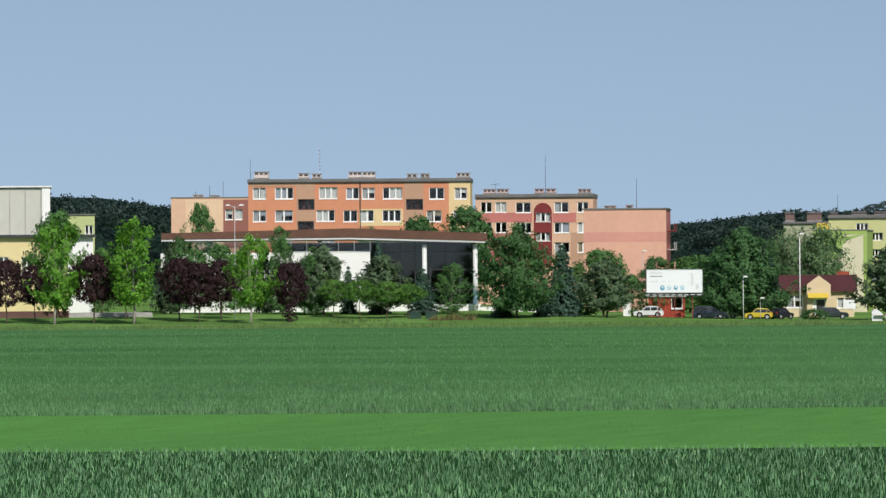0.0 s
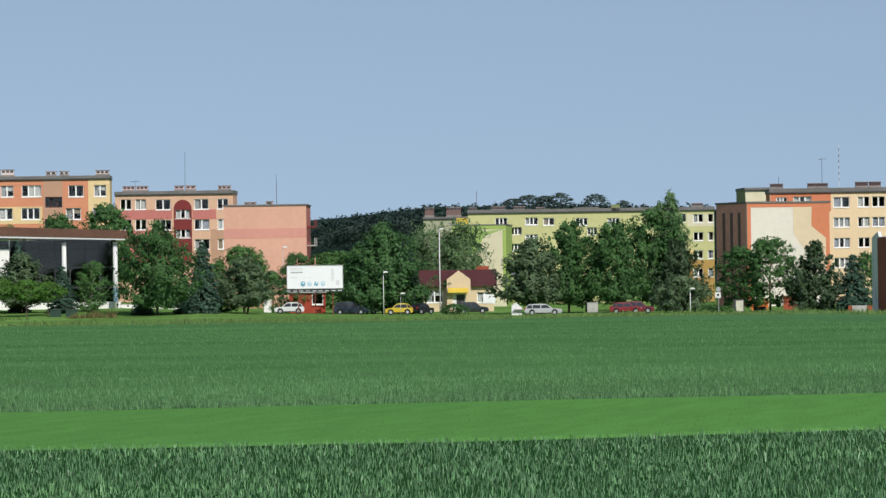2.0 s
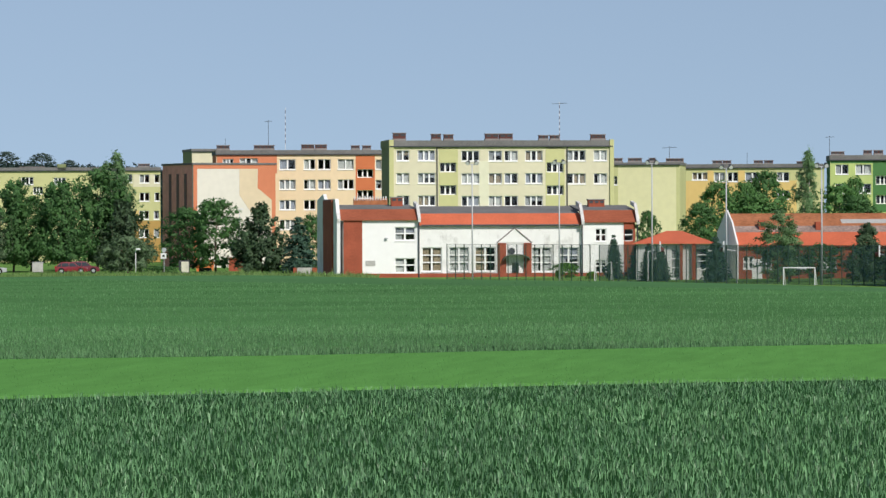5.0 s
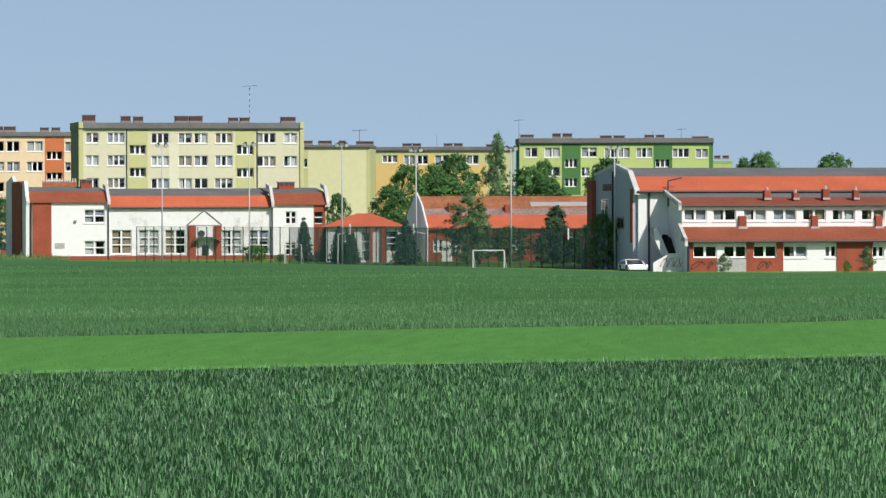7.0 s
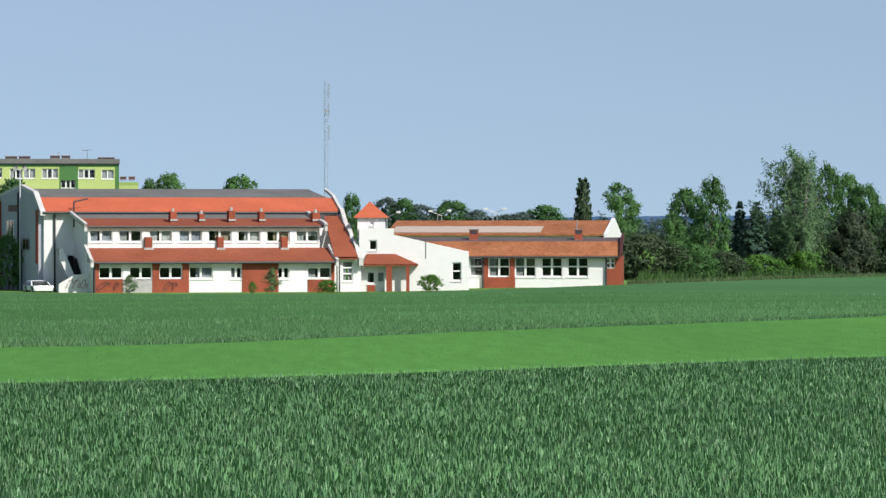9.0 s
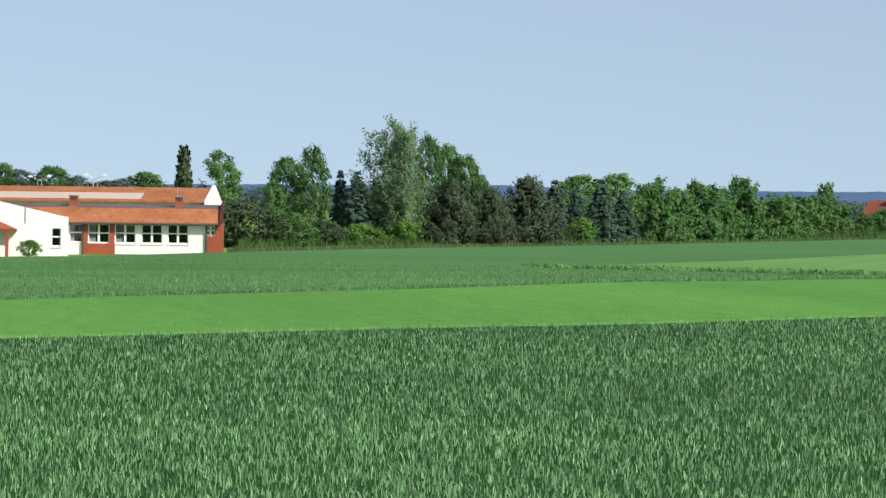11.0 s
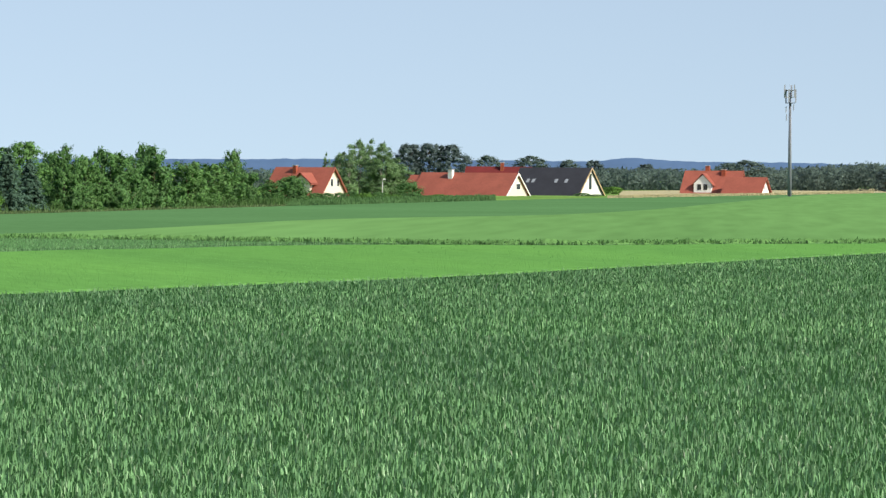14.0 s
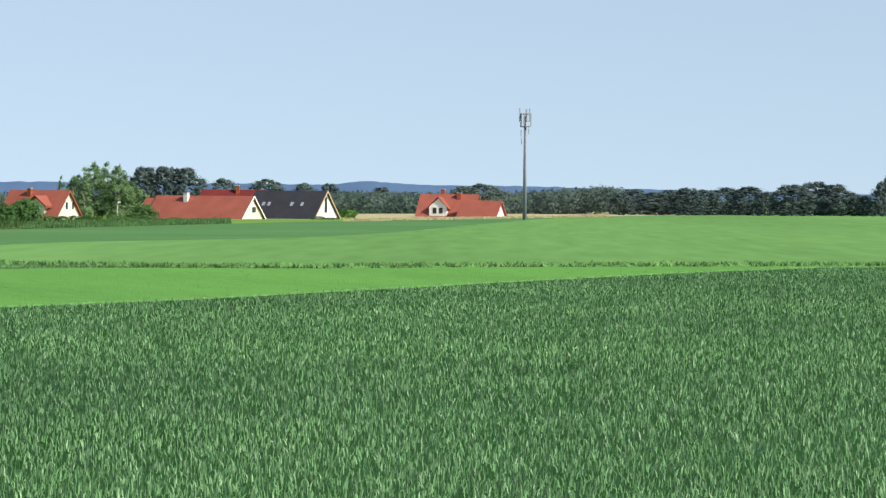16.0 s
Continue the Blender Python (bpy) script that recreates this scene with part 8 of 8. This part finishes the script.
car(363, 566, 3.7, 1.42, coat("silver_white_car_paint", 215, 218, 220), "small silver-white hatchback parked by the kiosk", face=-1)
car(471, 566, 4.3, 1.6, coat("dark_blue_car_paint", 34, 46, 62), "dark blue-grey estate car parked at the road", True)
car(496, 570, 3.6, 1.35, coat("grey_car_paint", 120, 126, 132), "grey car behind the estate car")
car(557, 560, 3.4, 1.4, coat("yellow_car_paint", 196, 172, 44), "small yellow hatchback parked at the road", face=-1)
car(597, 564, 2.6, 1.35, coat("black_car_paint", 35, 38, 45), "dark small car seen at an angle", yaw=40)
car(688, 566, 3.8, 1.45, coat("dark_green_car_paint", 45, 55, 55), "dark estate car parked before the shop", True)
car(958, 543, 3.8, 1.4, coat("red_car_paint", 125, 32, 42), "red car parked under the trees")
car(980, 547, 3.8, 1.45, coat("dark_red_car_paint", 110, 40, 55), "dark red car parked under the trees", True)
# white car painted grey to hold its brightness down under the tree
car(812, 541, 4.4, 1.35, coat("greyed_white_van_paint", 172, 176, 176), "long pale grey estate car under the round tree", True)
car(2499, 388, 3.7, 1.15, coat("white_car_paint", 235, 238, 240), "white car parked beside the school stair", yaw=-76, z=-0.35)

# white caravan stall, box, signs and the play corner
s = Site(766, 541)
ob = thing("market_stall", s.m, "white trader's stall with a sloping end", "stall")
a = s.r((756, 775, -87, -67))
part("body", Builder().prism([(a[0], 0), (a[1], 0), (a[1], a[3] - 0.6), (a[0] + 0.5, a[3]), (a[0], a[3] - 0.3)], 0, 1.6), WHITESTEEL, ob)
part("counter", Builder().box(a[0] + 0.3, a[1] + 3.0, -0.5, -0.04, 0.65, 0.75), CONCRETE, ob)
s = Site(900, 553)
ob = thing("utility_box", s.m, "grey utility cabinet on the verge", "utility box")
a = s.r((890, 909, -85, -69))
part("cabinet", Builder().box(a[0], a[1], 0, 0.6, 0.1, a[3]), CONCRETE, ob)
part("lid", Builder().box(a[0] - 0.05, a[1] + 0.05, -0.05, 0.65, a[3] + 0.002, a[3] + 0.08), STEEL, ob)
s = Site(1122, 528)
ob = thing("road_sign", s.m, "white road sign plate on a grey post", "road sign")
a = s.r((1116, 1126, -63, -53))
part("post", Builder().tube((0, 0, -0.3), (0, 0, a[3] + 0.6), 0.05, 0.05, 8), STEEL, ob)
part("plate", Builder().box(a[0], a[1], -0.09, -0.055, a[2], a[3]), WHITESTEEL, ob)
part("symbol", Builder().box(a[0] + 0.2, a[1] - 0.2, -0.1, -0.092, a[2] + 0.2, a[3] - 0.2), DARKSTEEL, ob)
part("round_plate", Builder().tube((0, -0.09, a[3] + 0.35), (0, -0.055, a[3] + 0.35), 0.28, 0.28, 14), STEEL, ob)
s = Site(1157, 540)
ob = thing("advert_stand", s.m, "small dark poster stand with a pale picture", "poster stand")
a = s.r((1148, 1167, -92, -66))
part("board", Builder().box(a[0], a[1], 0, 0.2, 0, a[3]), DARKSTEEL, ob)
part("poster", Builder().box(a[0] + 0.3, a[1] - 0.1, -0.02, -0.002, 0.15, a[3] - 0.15), plaster("pale_poster", 210, 205, 185, 0.3), ob)
s = Site(1194, 560)
ob = thing("play_house", s.m, "orange play house with an open front", "play house")
a = s.r((1179, 1210, -93, -65))
part("front", Builder().pierced(a[0], a[1], 0, a[3] - 0.5, 0, 0.1, [(a[0] + 0.3, a[1] - 0.3, -0.1, a[3] - 1.0)]), plaster("orange_play_wood", 225, 120, 60), ob)
part("roof", Builder().prism([(a[0] - 0.2, a[3] - 0.5), (a[1] + 0.2, a[3] - 0.5), (a[1] - 0.4, a[3]), (a[0] + 0.4, a[3])], -0.2, 2.2), plaster("orange_play_wood", 225, 120, 60), ob)
part("back", Builder().box(a[0], a[1], 2.0, 2.1, 0, a[3] - 0.52), DARKSTEEL, ob)
s = Site(1246, 562)
ob = thing("brick_shed", s.m, "small brick shed beside the pine", "shed")
a = s.r((1236, 1261, -94, -64))
part("wall", Builder().box(a[0], a[1], 0, 2.5, -0.2, a[3]), BRICK, ob)
part("roof", Builder().box(a[0] - 0.2, a[1] + 0.2, -0.2, 2.7, a[3] + 0.002, a[3] + 0.15), TILE_RED, ob)
s = Site(1370, 505)
ob = thing("entrance_gate", s.m, "low gate with two brick piers", "gate")
for q in ((1350, 1356, -97, -80), (1384, 1392, -97, -80)):
    a = s.r(q)
    part("pier", Builder().box(a[0], a[1], 0, 0.5, -0.2, a[3]), BRICK, ob)
part("leaf", Builder().box(s.p((1357, -88))[0], s.p((1383, -88))[0], 0.2, 0.26, 0.1, 0.9), CONCRETE, ob)
# garden wall and terrace by the plum trees
s = Site(-722, 545)
ob = thing("garden_wall", s.m, "low brown wall with a paved terrace", "wall")
a = s.r((-931, -661, -82, -62))
part("wall", Builder().box(a[0], a[1], 0, 0.3, -0.3, a[3]), plaster("brown_wall", 110, 80, 72, 0.2), ob)
c = s.r((-661, -514, -83, -66))
part("terrace", Builder().box(c[0], c[1], 0.3, 9, -0.3, c[3]), CONCRETE, ob)
for i, x in enumerate((0.6, 0.78)):
    s2 = Site(-49 + i * 28, 536)
    ob = thing("litter_bin", s2.m, "dark green box on the lawn", "bin", "boxes on the lawn")
    part("body", Builder().prism([(-0.7, -0.1), (0.7, -0.1), (0.6, 0.75), (-0.65, 0.85)], 0, 0.8), GREENSTEEL, ob)
    part("lid", Builder().box(-0.72, 0.68, -0.05, 0.85, 0.86, 0.92), DARKSTEEL, ob)

# lattice radio mast behind the school
s = Site(3006, 700)
MASTGREY = material("grey_mast_paint", (0.28, 0.3, 0.33), 0.6, 0.1)
ob = thing("radio_mast", s.m, "slender grey lattice radio mast with antennas", "mast")
top = s.p((3007, 252))[1]
legs = [(0.34 * math.cos(a), 0.34 * math.sin(a)) for a in (0.3, 2.4, 4.5)]
for x, y in legs:
    part("leg", Builder().tube((x, y, -0.3), (x, y, top), 0.024, 0.02, 5), MASTGREY, ob)
b = Builder()
n = int(top / 0.9)
for i in range(n):
    z0, z1 = top * i / n, top * (i + 1) / n
    for j in range(3):
        p, q = legs[j], legs[(j + 1) % 3]
        b.tube((*p, z0), (*q, z1), 0.017, 0.017, 4)
part("bracing", b, MASTGREY, ob)
for z in (top - 2.6, top - 5.5, top - 9):
    part("antenna", Builder().tube((0.5, -0.4, z), (0.5, -0.4, z + 2.2), 0.07, 0.07, 8), MASTGREY, ob)
part("dish", Builder().tube((0.0, -0.75, top - 4.6), (0.0, -0.5, top - 4.6), 0.28, 0.2, 14), MASTGREY, ob)

# ---- houses at the edge of the fields ----
HOUSEWALL = plaster("cream_house_wall", 226, 215, 196)
HOUSEWHITE = plaster("white_house_wall", 240, 240, 236)


SKYLIGHT = material("bright_roof_window_glass", (0.3, 0.33, 0.36), 0.15, 0.05, spec=0.6)


def gable_house(label, d, ridge_l, ridge_r, gable_l, gable_r, tiles, walls, turn=28.0, wins=(), half=5.0, chim=(), skylights=(), overhang=0.45, verge=None):
    """A house with its ridge running off to the side and one gable turned to the camera's right."""
    s = Site(ridge_r[0], d, turn)
    ob = thing("detached_house", s.m, label, "house", "houses")
    # local: ridge along -x from the gable at x = 0; gable spans y from -half to half
    rz = s.p(ridge_r)[1]
    length = abs(ridge_l[0] - ridge_r[0]) * d / LENS / math.cos(radians(turn))
    ez = EYE.z + gable_r[1] * d / LENS
    slope_run = half + overhang
    k = (rz - ez) / half
    part("gable_wall", Builder().across([(-half, -0.3), (half, -0.3), (half, ez), (0, rz - 0.15), (-half, ez)], -0.3, 0), walls, ob)
    part("wall", Builder().box(-length, -0.302, -half, -half + 0.3, -0.3, ez).box(-length, -0.302, half - 0.3, half, -0.3, ez).across([(-half, -0.3), (half, -0.3), (half, ez), (0, rz - 0.15), (-half, ez)], -length - 0.002, -length - 0.3), walls, ob)
    for sgn in (-1, 1):
        part("roof_slope", Builder().across([(0, rz), (sgn * slope_run, rz - k * slope_run), (sgn * slope_run, rz - k * slope_run - 0.2), (0, rz - 0.2)], -length - 0.6, overhang), tiles, ob)
        part("verge_board", Builder().across([(0, rz + 0.05), (sgn * slope_run, rz - k * slope_run + 0.05), (sgn * slope_run, rz - k * slope_run - 0.3), (0, rz - 0.3)], overhang + 0.002, overhang + 0.12), verge or tiles, ob)
    for y, z, w, h in wins:
        wq = part("window", Builder().box(0.003, 0.05, y - w / 2, y + w / 2, z, z + h), PVC, ob)
        part("pane", Builder().box(0.052, 0.07, y - w / 2 + 0.1, y + w / 2 - 0.1, z + 0.1, z + h - 0.1), CARGLASS, wq)
    for x, y, w, up, mt in chim:
        c = part("chimney", Builder().box(x, x + w, y - w / 2, y + w / 2, rz - abs(y) * k - 0.8, rz + up), mt, ob)
        part("cap", Builder().box(x - 0.08, x + w + 0.08, y - w / 2 - 0.08, y + w / 2 + 0.08, rz + up + 0.002, rz + up + 0.12), CONCRETE, c)
    for x, y in skylights:
        z = rz - k * abs(y)
        part("roof_window", Builder().poly((x, y - 0.35, z - k * 0.35 + 0.06), (x + 0.7, y - 0.35, z - k * 0.35 + 0.06), (x + 0.7, y + 0.35, z + k * 0.35 + 0.06), (x, y + 0.35, z + k * 0.35 + 0.06)), SKYLIGHT, ob)
    return ob, s, rz, ez, k, length


ob, s, rz, ez, k, L = gable_house("cream house with a red tiled roof and dormer", 830, (4676, -2), (4773, -1), None, (4798, -49), TILE_FAR, HOUSEWALL, -32, ((-0.4, 1.9, 1.0, 1.5), (1.7, 1.9, 0.8, 1.4)), 4.6, ((-8.0, -0.8, 0.7, 0.25, BRICK),))
dx = -4.0
part("dormer", Builder().prism([(dx - 1.7, rz - 5.0), (dx + 1.7, rz - 5.0), (dx + 1.7, rz - 2.6), (dx, rz - 1.3), (dx - 1.7, rz - 2.6)], -4.3, -1.0), HOUSEWALL, ob)
for sgn in (-1, 1):
    part("dormer_roof", Builder().poly((dx, -5.0, rz - 1.0), (dx + sgn * 2.5, -5.0, rz - 3.0), (dx + sgn * 2.5, -1.0, rz - 3.0), (dx, -0.6, rz - 1.0)).poly((dx, -5.0, rz - 1.25), (dx, -0.6, rz - 1.25), (dx + sgn * 2.5, -1.0, rz - 3.25), (dx + sgn * 2.5, -5.0, rz - 3.25)), TILE_FAR, ob)
dw = part("window", Builder().box(dx - 0.7, dx + 0.7, -4.36, -4.303, rz - 4.2, rz - 2.7), PVC, ob)
part("pane", Builder().box(dx - 0.6, dx + 0.6, -4.38, -4.362, rz - 4.1, rz - 2.8), CARGLASS, dw)
ob, s, rz, ez, k, L = gable_house("low house with a wide orange-red roof and white chimney", 900, (4933, -11), (5098, -9), None, (5121, -49), TILE_FAR, HOUSEWALL, -28, ((0.7, 1.2, 1.8, 1.3),), 5.0, ((-14.8, -1.0, 0.9, 0.5, HOUSEWHITE),), verge=HOUSEWHITE)
part("wing_slope", Builder().across([(0.0, rz - 0.5), (-6.6, rz - 0.5 - k * 6.6), (-6.6, rz - 0.7 - k * 6.6), (0.0, rz - 0.7)], -L - 3.2, -L + 4.2), TILE_FAR, ob)
gable_house("dark red house roof behind the others", 960, (5013, 1), (5120, 2), None, (5138, -32), plaster("wine_red_tiles", 110, 35, 35, 0.2), HOUSEWALL, -10, (), 5.0, ((-6.0, -0.8, 0.7, 0.8, BRICK),))
gable_house("white house with an anthracite roof and roof windows", 920, (5108, 0), (5228, 1), None, (5255, -47), TILE_GREY, HOUSEWHITE, -30, ((0, 1.2, 1.3, 3.4),), 5.2, (), ((-13.5, -2.6), (-12.2, -2.6), (-6.8, -2.6), (-4.4, -2.6)), verge=plaster("wood_verge", 190, 165, 125))
ob, s, rz, ez, k, L = gable_house("white house with red roofs and a front gable", 1000, (5400, -4), (5495, -3), None, (5513, -44), TILE_FAR, HOUSEWHITE, -14, (), 5.0, ((-4.2, -0.8, 0.9, 0.2, BRICK), (-8.2, 0.4, 0.9, 1.0, BRICK)))
part("front_gable", Builder().prism([(-9.6, ez - 1.5), (-5.6, ez - 1.5), (-5.6, rz - 2.8), (-7.6, rz - 1.0), (-9.6, rz - 2.8)], -4.7, -1.0), HOUSEWHITE, ob)
part("front_gable_roof", Builder().poly((-10.2, -5.1, rz - 3.3), (-7.6, -5.1, rz - 0.6), (-7.6, 0, rz - 0.6), (-10.2, 0, rz - 3.3)).poly((-7.6, -5.1, rz - 0.6), (-5.0, -5.1, rz - 3.3), (-5.0, 0, rz - 3.3), (-7.6, 0, rz - 0.6)), TILE_FAR, ob)
for x in (-8.9, -7.5):
    wq = part("window", Builder().box(x, x + 1.1, -4.74, -4.703, rz - 4.4, rz - 2.9), PVC, ob)
    part("pane", Builder().box(x + 0.1, x + 1.0, -4.76, -4.742, rz - 4.3, rz - 3.0), CARGLASS, wq)
gable_house("red-roofed garage wing of the white house", 992, (5473, -15), (5536, -14), None, (5549, -43), TILE_FAR, HOUSEWHITE, -20, ((0, 0.9, 0.5, 1.1),), 3.6)

# telephone mast
s = Site(5580, 900)
ob = thing("telephone_mast", s.m, "tall grey tubular telephone mast with panel antennas", "mast")
top = s.p((5577, 136))[1]
part("pole", Builder().tube((0, 0, -0.3), (0, 0, top), 0.42, 0.22, 14), material("mast_grey_paint", (0.21, 0.23, 0.27), 0.5, 0.1, 0.3, 3.0, 0.05), ob, smooth=True)
for z in (top - 2.2, top + 0.3):
    part("platform", Builder().tube((0, 0, z), (0, 0, z + 0.15), 1.0, 1.0, 12), DARKSTEEL, ob)
for i in range(6):
    a = i * math.pi / 3 + 0.3
    x, y = 1.15 * math.cos(a), 1.15 * math.sin(a)
    part("panel_antenna", Builder().box(x - 0.13, x + 0.13, y - 0.1, y + 0.1, top - 2.0 + (i % 2) * 0.9, top + 0.6 + (i % 2) * 0.9), MASTGREY, ob)
    part("bracket", Builder().tube((0, 0, top - 1.0), (x, y, top - 1.0), 0.05, 0.05, 5), STEEL, ob)
for x, z in ((-0.8, top - 4.0), (0.7, top - 3.6), (-0.7, top - 5.6)):
    part("small_antenna", Builder().tube((x, -0.2, z), (x, -0.2, z + 1.2), 0.1, 0.1, 8), MASTGREY, ob)
part("lightning_rod", Builder().tube((0, 0, top), (0, 0, top + 1.6), 0.05, 0.03, 5), STEEL, ob)
part("ladder_rail", Builder().tube((0.1, -0.58, 0), (0.05, -0.34, top - 2.3), 0.05, 0.05, 5), DARKSTEEL, ob)

# ditch with tall grass, dry grass and verge tufts
DITCH = material("rank_grass_bank", (0.09, 0.205, 0.065), 0.9, 0.3, 0.15, 2.0, 0.3, tint=(0.115, 0.245, 0.075), spec=0.0)
DITCH_PALE = material("rank_green_grass", (0.125, 0.27, 0.085), 0.8, 0.2, 0.1, 2.0, 0, islands=0.15, sheer=0.5)
DITCH_DARK = material("rank_dark_weed", (0.075, 0.172, 0.056), 0.8, 0.2, 0.1, 2.0, 0, islands=0.15, sheer=0.5)
bu = np.arange(4062, 6520, 2.5)
bt = np.array([0.0, 0.12, 0.3, 0.5, 0.7, 0.85, 1.0])
lie = np.array([0.0, 0.55, 0.92, 1.0, 0.9, 0.72, 0.3])
swell = (0.52 + 0.12 * ripple(bu, bu * 0, 6) + 0.06 * ripple(bu * 4, bu * 0, 7)) * np.clip((bu - 4055) / 60, 0.1, 1)
bd = span_at(D_DITCH, bu)[:, None] - 0.2 + bt * 4.4
bv = np.stack([bd * np.sin(bu / LENS)[:, None], bd * np.cos(bu / LENS)[:, None], 0.02 + swell[:, None] * lie], -1).reshape(-1, 3)
cols = len(bt)
bf = [(i * cols + j, (i + 1) * cols + j, (i + 1) * cols + j + 1, i * cols + j + 1) for i in range(len(bu) - 1) for j in range(cols - 1)]
me = bpy.data.meshes.new("ditch_bank")
me.from_pydata(bv.tolist(), [], bf)
me.materials.append(DITCH)
for p in me.polygons:
    p.use_smooth = True
tagged(new("ditch_bank", me), "low uneven grassy bank along a ditch", "bank", "", "structure")
blades("ditch_grass", D_DITCH - 0.5, D_DITCH + 0.5, DITCH_DARK, "rank dark green weeds in mounds along the ditch", 26000, 0.5, 0.16, 0.3, 0.13, 0.3, u0=4100, u1=6450, bent=False, seed=6, lean=0.9, dmin=200, tufts=0.8, waves=0.4)
blades("ditch_grass", D_DITCH + 0.4, D_DITCH + 3.2, DITCH_PALE, "pale green tall grass on the bank of the ditch", 22000, 0.5, 0.36, 0.22, 0.13, 0.3, u0=4060, u1=6450, bent=False, seed=16, lean=0.8, dmin=200, tufts=0.5, waves=0.4)
sheet("dry_strip", D_FAR + 0.5, D_FAR + 260, 0.2, HAY, "strip of dry tan grass before the houses", "field", rows=4, u0=5249, u1=5907)
blades("dry_grass", D_FAR - 20, D_FAR + 40, HAY, "strip of dry tan grass before the houses", 20000, 0.5, 0.2, 0.3, 0.08, 0.4, u0=5259, u1=5728, bent=False, seed=8, dmin=500)
VERGE = material("pale_verge_grass", (0.19, 0.3, 0.095), 0.8, 0.25, 0.15, 2.0, 0, islands=0.25, sheer=0.45)
VERGE_DULL = material("dull_olive_verge_grass", (0.1, 0.16, 0.06), 0.8, 0.3, 0.15, 2.0, 0, islands=0.3, sheer=0.4, tint=(0.125, 0.185, 0.08))
VERGE_WEED = material("dark_verge_weed", (0.06, 0.13, 0.035), 0.8, 0.25, 0.2, 2.0, 0, islands=0.25, sheer=0.4)
blades("verge_grass", D_FAR - 3, D_FAR + 14, VERGE, "uneven fresh verge grass at the far edge of the fields", 26000, 0.5, 0.02, 0.42, 0.07, 0.5, u0=-900, u1=1500, bent=False, seed=9, dmin=300, tufts=0.5, waves=0.5)
blades("verge_grass", D_FAR + 8, D_FAR + 22, VERGE, "taller weeds in tufts along the verge", 2500, 0.5, 0.02, 0.5, 0.09, 0.5, u0=-900, u1=1500, bent=False, seed=10, dmin=300, tufts=1.2, waves=0.6, lean=0.8)
blades("verge_grass", D_FAR - 2, D_FAR + 8, VERGE_DULL, "low dull grass before the school", 12000, 0.5, 0.0, 0.22, 0.05, 0.5, u0=1500, u1=3400, bent=False, seed=11, dmin=300, tufts=0.8, waves=0.5)
blades("verge_grass", D_FAR + 2, D_FAR + 30, VERGE_DULL, "tall dull olive grass along the belt of trees", 26000, 0.5, 0.0, 0.32, 0.08, 0.5, u0=3540, u1=4700, bent=False, seed=12, dmin=300, waves=0.5, lean=0.6)
blades("verge_grass", D_FAR + 30, D_FAR + 60, VERGE_WEED, "dark undergrowth beneath the belt of trees", 14000, 0.5, 0.0, 0.8, 0.12, 0.5, u0=3560, u1=4700, bent=False, seed=14, dmin=300, waves=0.5, lean=0.6)
VERGE_GREEN = material("rank_garden_grass", (0.085, 0.185, 0.062), 0.8, 0.25, 0.15, 2.0, 0, islands=0.25, sheer=0.4)
blades("verge_grass", D_FAR, D_FAR + 110, VERGE_GREEN, "uneven rank grass before the houses", 30000, 0.5, 0.0, 0.48, 0.13, 0.5, u0=4690, u1=5060, bent=False, seed=17, dmin=300, waves=0.5)

DOCK = material("reddish_dock_stem", (0.17, 0.15, 0.06), 0.85, 0.3, 0.15, 2.0, 0, islands=0.35, sheer=0.4)
near_lawn = D_FAR * 0 + 518
blades("dock_weed", near_lawn, near_lawn + 8, DOCK, "reddish brown dock weeds standing in the lawn", 420, 0.5, 0.2, 0.5, 0.08, 0.3, u0=-30, u1=58, bent=False, seed=41, dmin=300, lean=0.9, tufts=1.0, waves=0.8)
blades("lawn_weed", near_lawn - 2, near_lawn + 8, VERGE, "low green weeds in patches on the lawn", 1100, 0.5, 0.1, 0.32, 0.12, 0.3, u0=-200, u1=-96, bent=False, seed=42, dmin=300, lean=0.9, tufts=0.8)

# wheel tracks in the wheat, their shaded sides painted as dark leaves
TRACK_SHADE = material("shaded_track_leaves", (0.045, 0.125, 0.042), 0.9, 0.25, 0.1, 2.0, 0, islands=0.35, spec=0.1)
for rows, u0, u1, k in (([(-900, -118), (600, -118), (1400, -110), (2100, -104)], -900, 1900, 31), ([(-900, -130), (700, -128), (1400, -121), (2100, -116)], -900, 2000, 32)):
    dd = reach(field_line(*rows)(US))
    blades("track_edge", dd, dd + 0.9, TRACK_SHADE, "wheat along a wheel track, darkened for the stand's shaded face", 6000, 0.0, CROP - 0.16, 0.2, 0.05, 0.3, u0=u0, u1=u1, bent=False, seed=k, dmin=200, tufts=0.9)

# trees that found no place
for stock in FREE.values():
    for ob in stock:
        for ch in list(ob.children_recursive):
            bpy.data.objects.remove(ch)
        bpy.data.objects.remove(ob)
